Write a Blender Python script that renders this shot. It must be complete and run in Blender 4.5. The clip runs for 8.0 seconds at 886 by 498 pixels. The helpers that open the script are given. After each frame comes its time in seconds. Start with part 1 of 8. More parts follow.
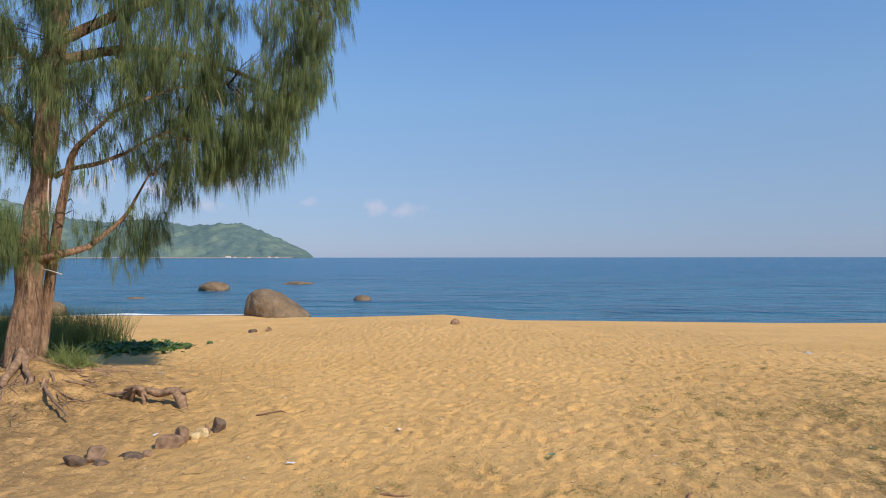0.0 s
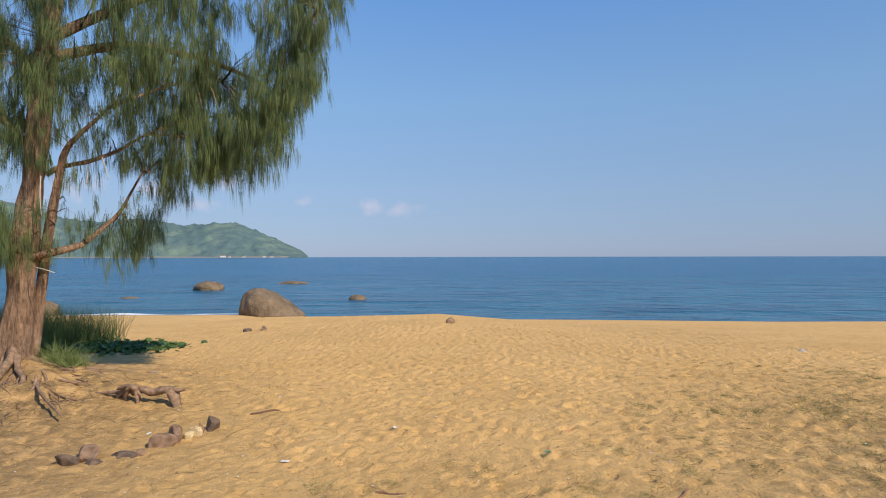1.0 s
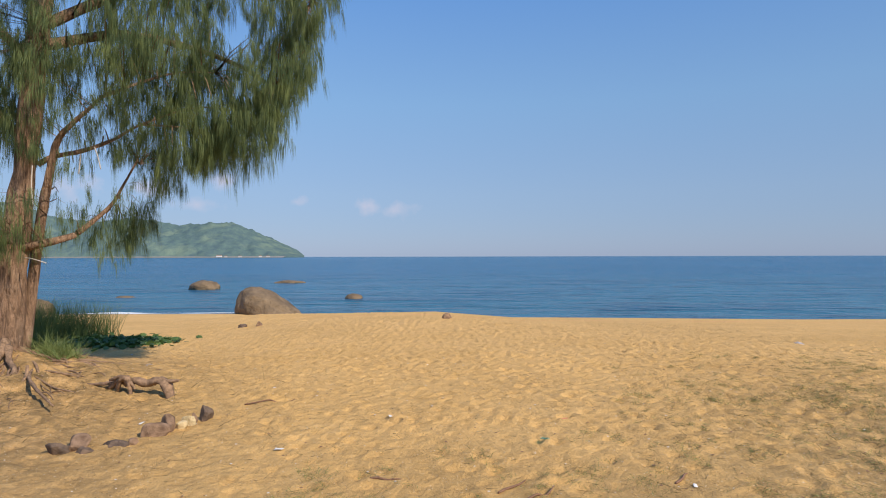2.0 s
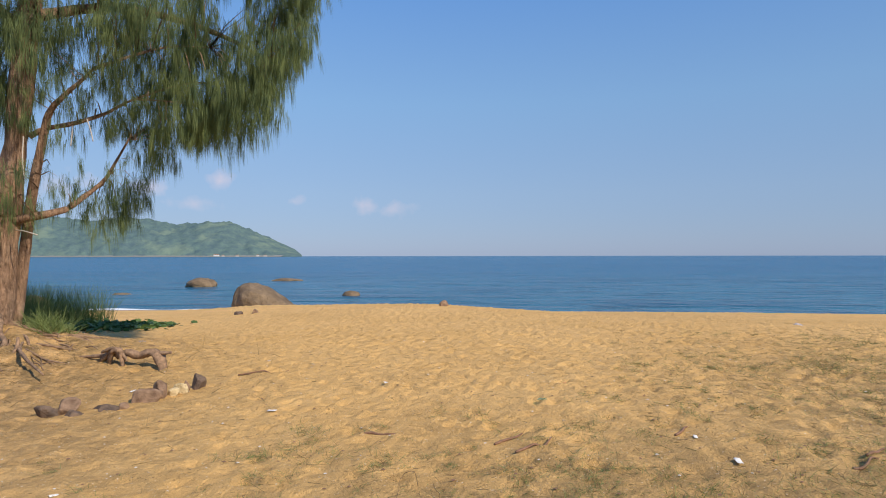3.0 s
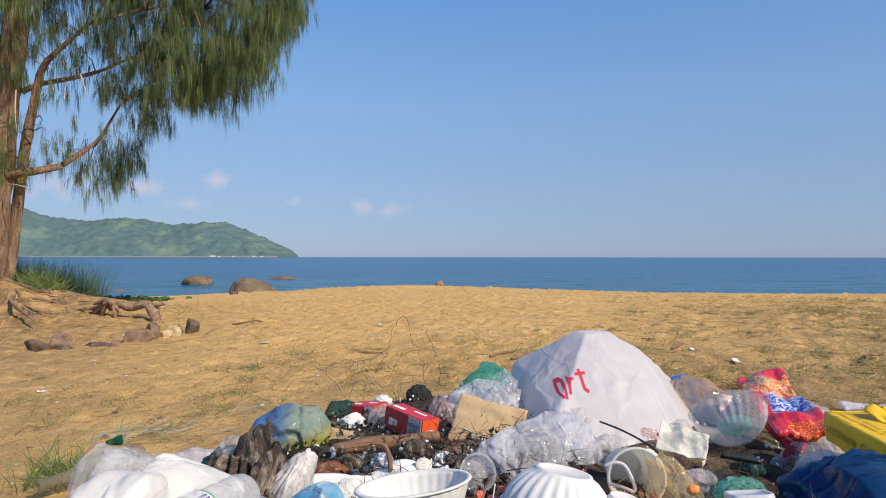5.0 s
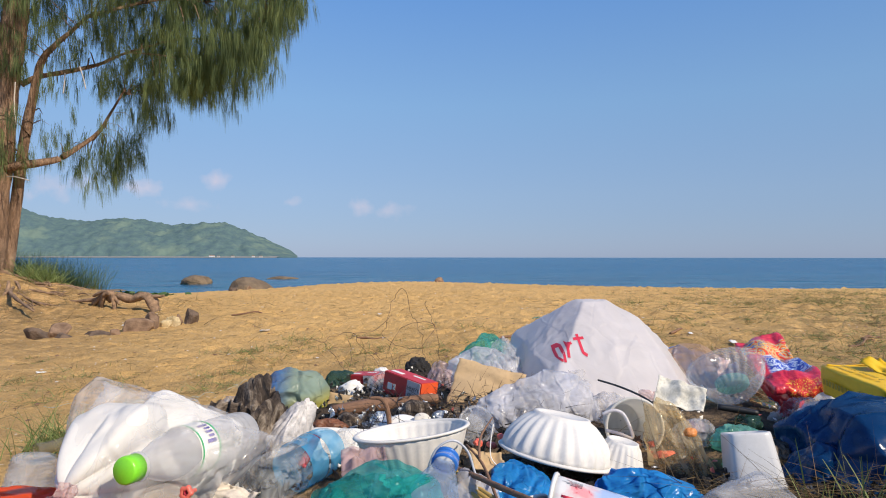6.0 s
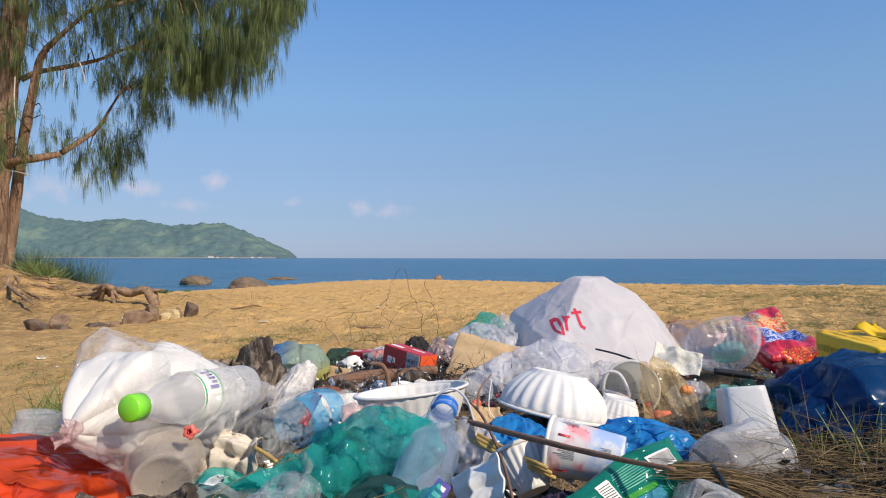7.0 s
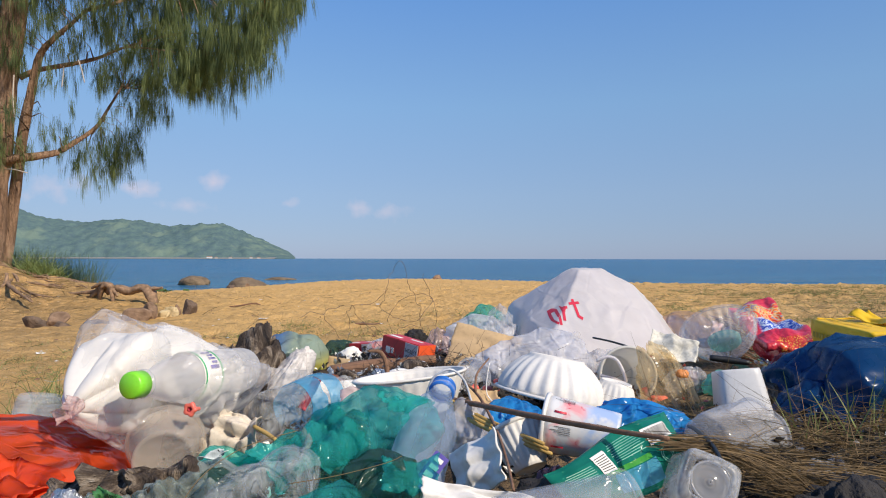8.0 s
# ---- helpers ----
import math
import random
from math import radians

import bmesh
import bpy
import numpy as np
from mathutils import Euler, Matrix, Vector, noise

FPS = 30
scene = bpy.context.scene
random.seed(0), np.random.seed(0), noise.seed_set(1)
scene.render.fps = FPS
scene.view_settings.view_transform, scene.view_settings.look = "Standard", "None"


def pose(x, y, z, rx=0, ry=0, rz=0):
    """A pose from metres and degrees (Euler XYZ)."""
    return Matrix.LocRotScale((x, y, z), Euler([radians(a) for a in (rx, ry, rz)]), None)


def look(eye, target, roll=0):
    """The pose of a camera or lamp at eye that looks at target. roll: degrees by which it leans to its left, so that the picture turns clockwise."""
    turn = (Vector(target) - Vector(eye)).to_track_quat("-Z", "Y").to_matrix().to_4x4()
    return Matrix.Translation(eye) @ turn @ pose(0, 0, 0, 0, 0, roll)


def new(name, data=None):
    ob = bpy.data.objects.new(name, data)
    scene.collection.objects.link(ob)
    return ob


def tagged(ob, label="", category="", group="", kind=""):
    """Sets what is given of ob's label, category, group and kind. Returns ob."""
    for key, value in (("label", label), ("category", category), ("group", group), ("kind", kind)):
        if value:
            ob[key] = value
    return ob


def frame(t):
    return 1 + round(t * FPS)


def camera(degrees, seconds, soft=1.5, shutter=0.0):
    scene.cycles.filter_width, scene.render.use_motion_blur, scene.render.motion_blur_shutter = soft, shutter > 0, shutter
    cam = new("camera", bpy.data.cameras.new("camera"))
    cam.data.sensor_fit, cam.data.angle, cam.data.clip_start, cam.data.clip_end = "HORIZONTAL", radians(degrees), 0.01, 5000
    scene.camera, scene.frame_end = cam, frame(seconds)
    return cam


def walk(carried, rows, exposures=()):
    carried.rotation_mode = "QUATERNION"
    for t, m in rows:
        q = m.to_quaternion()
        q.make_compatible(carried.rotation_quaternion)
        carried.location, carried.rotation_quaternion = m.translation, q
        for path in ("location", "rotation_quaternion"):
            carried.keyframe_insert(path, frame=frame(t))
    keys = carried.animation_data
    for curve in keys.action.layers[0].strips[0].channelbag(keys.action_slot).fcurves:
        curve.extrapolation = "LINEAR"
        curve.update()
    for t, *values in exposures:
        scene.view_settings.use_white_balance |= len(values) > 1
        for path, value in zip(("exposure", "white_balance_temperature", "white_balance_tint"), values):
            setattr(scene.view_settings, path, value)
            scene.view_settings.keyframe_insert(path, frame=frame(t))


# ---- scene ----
from mathutils.bvhtree import BVHTree

cam = camera(71.9, 8.0, soft=1.05)
METRES, EYE, TILT, LEAN, TURN = 1.0, 1.37, 0.74, 0.05, 0.0
ROWS = [
    (0.0, 0.0, 0.0, 0.0, 0.0, 0.0, -0.0),
    (0.5, -0.0009, 0.0082, -0.005, -0.22, -0.03, 0.02),
    (1.0, -0.0001, 0.0178, -0.0162, -0.44, -0.05, 0.04),
    (1.5, 0.0003, 0.0331, -0.0396, -0.62, -0.07, 0.07),
    (3.0, 0.0162, 0.1233, -0.3711, -0.99, -0.13, 0.01),
    (3.5, 0.0158, 0.1417, -0.5267, -1.07, -0.17, -0.03),
    (4.0, 0.0181, 0.1485, -0.6631, -1.16, -0.15, -0.07),
    (4.5, 0.023, 0.1512, -0.7521, -1.25, -0.07, -0.11),
    (6.0, 0.0269, 0.1465, -0.8893, -1.37, 0.01, -0.13),
    (6.5, 0.0279, 0.1399, -0.9211, -1.4, 0.05, -0.15),
    (7.0, 0.0266, 0.1352, -0.9474, -1.45, 0.09, -0.17),
    (7.5, 0.0281, 0.1305, -0.964, -1.5, 0.12, -0.19),
    (8.0, 0.0275, 0.128, -0.969, -1.56, 0.14, -0.19),
]
walk(cam, [(t, pose(0, 0, EYE, TILT, LEAN, TURN) @ pose(METRES * x, METRES * y, METRES * z, 90 + pitch, roll, yaw)) for t, x, y, z, yaw, pitch, roll in ROWS])

# ---- light ----
SUN = Vector((0.60, -0.52, 0.66)).normalized()
sun = new("sun", bpy.data.lights.new("sun", "SUN"))
sun.data.energy, sun.data.angle, sun.data.color = 5.0, radians(0.6), (1.0, 0.87, 0.70)
sun.matrix_world = look(SUN * 50, (0, 0, 0))

world = bpy.data.worlds.new("sky")
scene.world = world
world.use_nodes = True
wt = world.node_tree
wt.nodes.clear()


def wmath(op, a, b=None, c=None):
    n = wt.nodes.new("ShaderNodeMath")
    n.operation = op
    for i, v in enumerate((a, b, c)):
        if v is None:
            continue
        if isinstance(v, (int, float)):
            n.inputs[i].default_value = v
        else:
            wt.links.new(v, n.inputs[i])
    return n.outputs[0]


sky = wt.nodes.new("ShaderNodeTexSky")
sky.sky_type, sky.sun_disc = "NISHITA", False
sky.sun_elevation, sky.sun_rotation = math.asin(SUN.z), math.atan2(SUN.x, SUN.y)
sky.air_density, sky.dust_density, sky.ozone_density = 1.0, 0.3, 5.0
coord = wt.nodes.new("ShaderNodeTexCoord")
sep = wt.nodes.new("ShaderNodeSeparateXYZ")
wt.links.new(coord.outputs["Generated"], sep.inputs[0])
ahead = wmath("MAXIMUM", sep.outputs[1], 0.02)
cu, cv = wmath("DIVIDE", sep.outputs[0], ahead), wmath("DIVIDE", sep.outputs[2], ahead)
cn = wt.nodes.new("ShaderNodeTexNoise")
cn.inputs["Scale"].default_value, cn.inputs["Detail"].default_value = 38.0, 6.0
wt.links.new(coord.outputs["Generated"], cn.inputs["Vector"])
# seven small fair-weather clouds low over the bay: bearing, height, half width, half height, strength
cloud = None
for u0, v0, a, b, s in [(-0.345, 0.122, 0.022, 0.018, 0.45), (-0.465, 0.112, 0.05, 0.014, 0.6), (-0.60, 0.114, 0.08, 0.024, 0.6),
                        (-0.108, 0.084, 0.022, 0.014, 0.45), (-0.058, 0.073, 0.035, 0.014, 0.4), (-0.225, 0.089, 0.016, 0.009, 0.4), (-0.39, 0.085, 0.04, 0.014, 0.35)]:
    du = wmath("DIVIDE", wmath("SUBTRACT", cu, u0), a)
    dv = wmath("DIVIDE", wmath("SUBTRACT", cv, v0), b)
    r = wmath("SQRT", wmath("ADD", wmath("MULTIPLY", du, du), wmath("MULTIPLY", dv, dv)))
    edge = wmath("SUBTRACT", wmath("MULTIPLY_ADD", cn.outputs[0], 3.0, -0.5), r)
    n = wt.nodes.new("ShaderNodeMath")
    n.operation, n.use_clamp = "MULTIPLY", True
    wt.links.new(edge, n.inputs[0])
    n.inputs[1].default_value = s
    cloud = n.outputs[0] if cloud is None else wmath("MAXIMUM", cloud, n.outputs[0])
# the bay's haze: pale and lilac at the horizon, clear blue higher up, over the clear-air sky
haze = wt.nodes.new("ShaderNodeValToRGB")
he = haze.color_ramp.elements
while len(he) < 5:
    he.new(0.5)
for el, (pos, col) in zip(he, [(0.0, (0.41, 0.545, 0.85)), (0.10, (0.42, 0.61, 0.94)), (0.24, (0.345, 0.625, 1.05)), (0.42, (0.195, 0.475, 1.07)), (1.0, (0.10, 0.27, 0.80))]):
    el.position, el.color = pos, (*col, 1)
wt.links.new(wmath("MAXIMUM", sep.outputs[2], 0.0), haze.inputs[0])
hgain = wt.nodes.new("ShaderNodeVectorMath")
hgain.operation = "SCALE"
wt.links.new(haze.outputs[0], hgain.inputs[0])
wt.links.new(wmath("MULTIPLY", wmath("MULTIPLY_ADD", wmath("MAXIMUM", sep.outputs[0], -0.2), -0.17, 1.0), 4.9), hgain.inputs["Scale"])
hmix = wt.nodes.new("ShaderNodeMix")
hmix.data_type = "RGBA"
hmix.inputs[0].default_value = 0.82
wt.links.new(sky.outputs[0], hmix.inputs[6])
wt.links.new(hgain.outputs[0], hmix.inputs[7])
cmix = wt.nodes.new("ShaderNodeMix")
cmix.data_type = "RGBA"
wt.links.new(wmath("MULTIPLY", cloud, 0.95), cmix.inputs[0])
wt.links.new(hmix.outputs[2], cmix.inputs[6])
cmix.inputs[7].default_value = (4.9, 4.55, 5.3, 1)
bg = wt.nodes.new("ShaderNodeBackground")
bg.inputs[1].default_value = 0.14
wt.links.new(cmix.outputs[2], bg.inputs[0])
wout = wt.nodes.new("ShaderNodeOutputWorld")
wt.links.new(bg.outputs[0], wout.inputs[0])


# ---- materials ----
class Mat:
    """A small builder round one node material."""

    def __init__(self, name):
        self.m = bpy.data.materials.new(name)
        self.m.use_nodes = True
        self.t = self.m.node_tree
        self.p = self.t.nodes["Principled BSDF"]
        self.out = self.t.nodes["Material Output"]
        c = self.t.nodes.new("ShaderNodeTexCoord")
        self.obj, self.gen = c.outputs["Object"], c.outputs["Generated"]

    def put(self, v, socket):
        if isinstance(v, bpy.types.NodeSocket):
            self.t.links.new(v, socket)
        else:
            socket.default_value = v

    def noise(self, scale, detail=4.0, rough=0.55, vec=None, stretch=None, distort=0.0):
        n = self.t.nodes.new("ShaderNodeTexNoise")
        n.inputs["Scale"].default_value, n.inputs["Detail"].default_value = scale, detail
        n.inputs["Roughness"].default_value, n.inputs["Distortion"].default_value = rough, distort
        v = vec or self.obj
        if stretch:
            mp = self.t.nodes.new("ShaderNodeMapping")
            mp.inputs["Scale"].default_value = stretch
            self.t.links.new(v, mp.inputs[0])
            v = mp.outputs[0]
        self.t.links.new(v, n.inputs["Vector"])
        return n.outputs[0]

    def voronoi(self, scale, feature="F1", stretch=None):
        n = self.t.nodes.new("ShaderNodeTexVoronoi")
        n.feature = feature
        n.inputs["Scale"].default_value = scale
        v = self.obj
        if stretch:
            mp = self.t.nodes.new("ShaderNodeMapping")
            mp.inputs["Scale"].default_value = stretch
            self.t.links.new(v, mp.inputs[0])
            v = mp.outputs[0]
        self.t.links.new(v, n.inputs["Vector"])
        return n.outputs[0]

    def facets(self, scale, stretch=(1, 1, 1), tilt=0.6, smooth=0.12):
        """Heights of a crumpled sheet: every cell is a flat facet with a tilt of its own."""
        mp = self.t.nodes.new("ShaderNodeMapping")
        mp.inputs["Scale"].default_value = stretch
        self.t.links.new(self.obj, mp.inputs[0])
        n = self.t.nodes.new("ShaderNodeTexVoronoi")
        n.feature = "SMOOTH_F1"
        n.inputs["Scale"].default_value, n.inputs["Smoothness"].default_value = scale, smooth
        self.t.links.new(mp.outputs[0], n.inputs["Vector"])

        def vec(op, a, b):
            v = self.t.nodes.new("ShaderNodeVectorMath")
            v.operation = op
            self.put(a, v.inputs[0])
            self.put(b, v.inputs[1])
            return v
        away = vec("SUBTRACT", mp.outputs[0], n.outputs["Position"]).outputs[0]
        lean = vec("SUBTRACT", n.outputs["Color"], (0.5, 0.5, 0.5)).outputs[0]
        return self.math("MULTIPLY", vec("DOT_PRODUCT", away, lean).outputs["Value"], tilt)

    def ramp(self, fac, stops):
        n = self.t.nodes.new("ShaderNodeValToRGB")
        self.t.links.new(fac, n.inputs[0])
        e = n.color_ramp.elements
        while len(e) < len(stops):
            e.new(0.5)
        for k, (pos, col) in zip(e, stops):
            k.position, k.color = pos, (*col, 1)
        return n.outputs[0]

    def math(self, op, a, b=0.0, clamp=False):
        n = self.t.nodes.new("ShaderNodeMath")
        n.operation, n.use_clamp = op, clamp
        self.put(a, n.inputs[0])
        self.put(b, n.inputs[1])
        return n.outputs[0]

    def span(self, v, a, b, c, d):
        n = self.t.nodes.new("ShaderNodeMapRange")
        self.t.links.new(v, n.inputs[0])
        for i, x in enumerate((a, b, c, d)):
            n.inputs[i + 1].default_value = x
        return n.outputs[0]

    def mix(self, f, a, b):
        n = self.t.nodes.new("ShaderNodeMix")
        n.data_type = "RGBA"
        self.put(f, n.inputs[0])
        self.put(a if isinstance(a, bpy.types.NodeSocket) else (*a, 1), n.inputs[6])
        self.put(b if isinstance(b, bpy.types.NodeSocket) else (*b, 1), n.inputs[7])
        return n.outputs[2]

    def bump(self, h, strength, distance):
        n = self.t.nodes.new("ShaderNodeBump")
        n.inputs["Strength"].default_value, n.inputs["Distance"].default_value = strength, distance
        self.t.links.new(h, n.inputs["Height"])
        self.t.links.new(n.outputs[0], self.p.inputs["Normal"])
        return n.outputs[0]

    def random(self):
        return self.t.nodes.new("ShaderNodeObjectInfo").outputs["Random"]

    def island(self):
        return self.t.nodes.new("ShaderNodeNewGeometry").outputs["Random Per Island"]

    def axis(self, i, src=None):
        n = self.t.nodes.new("ShaderNodeSeparateXYZ")
        self.t.links.new(src or self.obj, n.inputs[0])
        return n.outputs[i]

    def base(self, col, rough=0.6, metal=0.0, spec=None):
        self.put(col if isinstance(col, bpy.types.NodeSocket) else (*col, 1), self.p.inputs["Base Color"])
        self.put(rough, self.p.inputs["Roughness"])
        self.p.inputs["Metallic"].default_value = metal
        if spec is not None:
            self.p.inputs["Specular IOR Level"].default_value = spec
        return self

    def film(self, opacity, tint=(1, 1, 1), glow=None):
        """Thin plastic: part of the light passes straight through, part is scattered in the sheet."""
        tr = self.t.nodes.new("ShaderNodeBsdfTransparent")
        tr.inputs[0].default_value = (*tint, 1)
        body = self.p.outputs[0]
        if glow is not None:
            tl = self.t.nodes.new("ShaderNodeBsdfTranslucent")
            tl.inputs[0].default_value = (*glow, 1)
            mb = self.t.nodes.new("ShaderNodeMixShader")
            mb.inputs[0].default_value = 0.4
            self.t.links.new(body, mb.inputs[1])
            self.t.links.new(tl.outputs[0], mb.inputs[2])
            body = mb.outputs[0]
        mx = self.t.nodes.new("ShaderNodeMixShader")
        self.put(opacity, mx.inputs[0])
        self.t.links.new(tr.outputs[0], mx.inputs[1])
        self.t.links.new(body, mx.inputs[2])
        self.t.links.new(mx.outputs[0], self.out.inputs[0])
        return self


def m_sand():
    k = Mat("golden_sand")
    big, mid, fine = k.noise(0.5, 5), k.noise(6.0, 5), k.noise(190.0, 5, 0.8)
    col = k.mix(k.span(big, 0.35, 0.7, 0, 1), (0.74, 0.472, 0.188), (0.66, 0.41, 0.154))
    col = k.mix(k.span(mid, 0.45, 0.8, 0, 0.5), col, (0.47, 0.285, 0.105))
    grain = k.ramp(fine, [(0.3, (0.7, 0.66, 0.6)), (0.5, (1, 1, 1)), (0.72, (1.2, 1.15, 1.1))])
    mul = k.t.nodes.new("ShaderNodeMix")
    mul.data_type, mul.blend_type = "RGBA", "MULTIPLY"
    mul.inputs[0].default_value = 0.9
    k.t.links.new(col, mul.inputs[6])
    k.t.links.new(grain, mul.inputs[7])
    # dead leaf litter and soil among the grass towards the right and round the roots
    x, y = k.axis(0), k.axis(1)
    right = k.math("MULTIPLY", k.span(k.math("SUBTRACT", x, k.math("MULTIPLY", y, 0.42)), -0.9, 1.2, 0, 1), k.span(y, 3.0, 7.5, 1, 0))
    left = k.math("MULTIPLY", k.span(k.math("ADD", x, k.math("MULTIPLY", y, 0.22)), 0.1, -2.2, 0, 1), k.span(y, 9, 6.5, 0, 1))
    front = k.math("MULTIPLY", k.span(y, 4.0, 2.2, 0, 0.9), k.span(x, -1.6, 0.4, 0.25, 1.0))
    zone = k.math("MAXIMUM", k.math("MAXIMUM", right, left), front)
    spots = k.span(k.noise(5.0, 8, 0.7, distort=0.6), 0.40, 0.56, 0, 1)
    thick = k.math("MULTIPLY", k.span(y, 3.3, 2.1, 0, 1), k.span(x, 0.1, 1.2, 0, 1))
    litter = k.math("MULTIPLY", zone, k.math("MAXIMUM", spots, k.math("MULTIPLY", thick, 0.75)), True)
    soil = k.math("MULTIPLY", k.span(k.math("ADD", k.math("ADD", x, k.math("MULTIPLY", y, 0.35)), k.math("MULTIPLY", k.noise(1.3, 5, 0.65), 1.6)), 0.6, -1.3, 0, 0.55), k.span(y, 9.5, 7.5, 0, 1))
    earth = k.mix(k.span(k.noise(11.0, 6, 0.7), 0.38, 0.62, 0, 1), (0.40, 0.235, 0.115), (0.54, 0.35, 0.175))
    col = k.mix(soil, mul.outputs[2], earth)
    col = k.mix(k.math("MULTIPLY", litter, 0.66), col, (0.15, 0.11, 0.055))
    # bits of bark, shell and dry leaf
    dark = k.span(k.noise(62.0, 4, 0.75, distort=0.8), 0.58, 0.64, 0, 1)
    col = k.mix(k.math("MULTIPLY", dark, k.span(k.noise(2.5, 3), 0.4, 0.7, 0.15, 0.9)), col, (0.10, 0.06, 0.03))
    pale = k.span(k.noise(70.0, 2, 0.6), 0.67, 0.71, 0, 0.8)
    k.base(k.mix(pale, col, (0.72, 0.62, 0.45)), 0.95, spec=0.15)
    h = k.math("ADD", k.math("ADD", k.noise(22.0, 6, 0.7), k.math("MULTIPLY", k.noise(75.0, 4, 0.7), 0.35)), k.math("MULTIPLY", fine, 0.10))
    k.bump(h, 0.9, 0.03)
    return k.m


def m_water():
    k = Mat("sea_water")
    chop = k.noise(0.42, 4, 0.6, stretch=(0.45, 1.0, 1.0), distort=0.4)
    swell = k.noise(0.10, 4, 0.6, stretch=(0.4, 1.0, 1.0), distort=0.5)
    broad = k.noise(0.012, 3, 0.6, stretch=(0.25, 1.6, 1.0))
    y = k.axis(1)
    near = k.span(y, 35, 170, 1, 0)
    deep = k.mix(k.span(broad, 0.35, 0.65, 0, 1), (0.004, 0.086, 0.185), (0.009, 0.122, 0.238))
    col = k.mix(k.math("MULTIPLY", near, 0.55), deep, (0.05, 0.155, 0.19))
    # the waves' shaded and bright sides are painted into the colour
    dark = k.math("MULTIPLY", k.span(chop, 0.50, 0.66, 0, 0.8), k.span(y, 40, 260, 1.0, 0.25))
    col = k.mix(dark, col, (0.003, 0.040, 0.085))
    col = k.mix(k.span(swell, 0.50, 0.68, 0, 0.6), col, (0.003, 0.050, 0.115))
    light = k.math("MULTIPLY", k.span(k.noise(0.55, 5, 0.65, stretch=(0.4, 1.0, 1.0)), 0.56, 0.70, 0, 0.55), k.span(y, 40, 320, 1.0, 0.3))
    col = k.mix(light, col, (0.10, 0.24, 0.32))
    k.base(col, 0.22, spec=0.09)
    k.bump(k.math("ADD", k.math("MULTIPLY", swell, 2.2), chop), 1.0, 1.1)
    return k.m


def m_plain(name, col, rough=0.6, var=0.15, scale=12.0, bump=0.2, dist=0.004, metal=0.0, spec=None):
    """A surface with mottling at two scales and a fine relief."""
    k = Mat(name)
    n1, n2 = k.noise(scale, 5), k.noise(scale * 9, 3)
    lo = tuple(c * (1 - var) for c in col)
    hi = tuple(min(1.0, c * (1 + var * 0.6)) for c in col)
    c = k.mix(k.span(n1, 0.3, 0.7, 0, 1), lo, hi)
    c = k.mix(k.span(n2, 0.45, 0.8, 0, 0.5), c, tuple(v * (1 - 2 * var) for v in col))
    k.base(c, rough, metal, spec)
    k.bump(k.math("ADD", n1, k.math("MULTIPLY", n2, 0.35)), bump, dist)
    return k.m


def m_rock(name, a, b, scale):
    k = Mat(name)
    n1, n2, n3 = k.noise(scale, 6, 0.6), k.noise(scale * 8, 4), k.voronoi(scale * 1.3)
    c = k.mix(k.span(n1, 0.35, 0.65, 0, 1), a, b)
    c = k.mix(k.span(n2, 0.5, 0.75, 0, 0.6), c, tuple(v * 0.45 for v in a))
    c = k.mix(k.span(n3, 0.5, 0.9, 0, 0.3), c, tuple(min(1, v * 1.5) for v in b))
    k.base(c, 0.9, spec=0.2)
    k.bump(k.math("ADD", n1, k.math("MULTIPLY", n2, 0.4)), 0.7, 0.25 / scale)
    return k.m


def m_bark():
    k = Mat("casuarina_bark")
    st = (1.0, 1.0, 0.22)
    n1, n2 = k.noise(26, 7, 0.7, stretch=st, distort=0.8), k.noise(3.5, 5, 0.7)
    c = k.mix(k.span(n1, 0.35, 0.65, 0, 1), (0.13, 0.080, 0.052), (0.42, 0.27, 0.175))
    c = k.mix(k.span(n2, 0.5, 0.68, 0, 0.75), c, (0.50, 0.35, 0.24))
    k.base(c, 0.9, spec=0.2)
    k.bump(k.math("ADD", n1, k.math("MULTIPLY", n2, 0.8)), 1.0, 0.05)
    return k.m


def m_leaf(name, a, b, rough=0.6, glow=(0.1, 0.16, 0.03), thin=0.35, clump=0.0):
    """Thin leaves, each of a tone of its own; clump: the size, per metre, of lit and shaded patches put into the
    colour.
    """
    k = Mat(name)
    tone = k.island()
    if clump:
        tone = k.math("ADD", k.math("MULTIPLY", tone, 0.4), k.span(k.noise(clump, 3, 0.6), 0.40, 0.62, 0.0, 0.6))
    k.base(k.mix(tone, a, b), rough, spec=0.3)
    tl = k.t.nodes.new("ShaderNodeBsdfTranslucent")
    tl.inputs[0].default_value = (*glow, 1)
    mx = k.t.nodes.new("ShaderNodeMixShader")
    mx.inputs[0].default_value = thin
    k.t.links.new(k.p.outputs[0], mx.inputs[1])
    k.t.links.new(tl.outputs[0], mx.inputs[2])
    k.t.links.new(mx.outputs[0], k.out.inputs[0])
    return k.m


def m_hill():
    k = Mat("wooded_hillside")
    n1, n2 = k.noise(0.0075, 6, 0.62), k.noise(0.035, 6, 0.75)
    c = k.mix(k.span(n2, 0.38, 0.62, 0, 1), (0.016, 0.05, 0.03), (0.085, 0.15, 0.065))
    c = k.mix(k.span(n1, 0.50, 0.64, 0, 0.7), c, (0.20, 0.26, 0.10))
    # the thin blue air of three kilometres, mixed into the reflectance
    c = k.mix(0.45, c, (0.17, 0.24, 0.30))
    k.base(c, 1.0, spec=0.0)
    k.bump(n2, 0.6, 6.0)
    return k.m


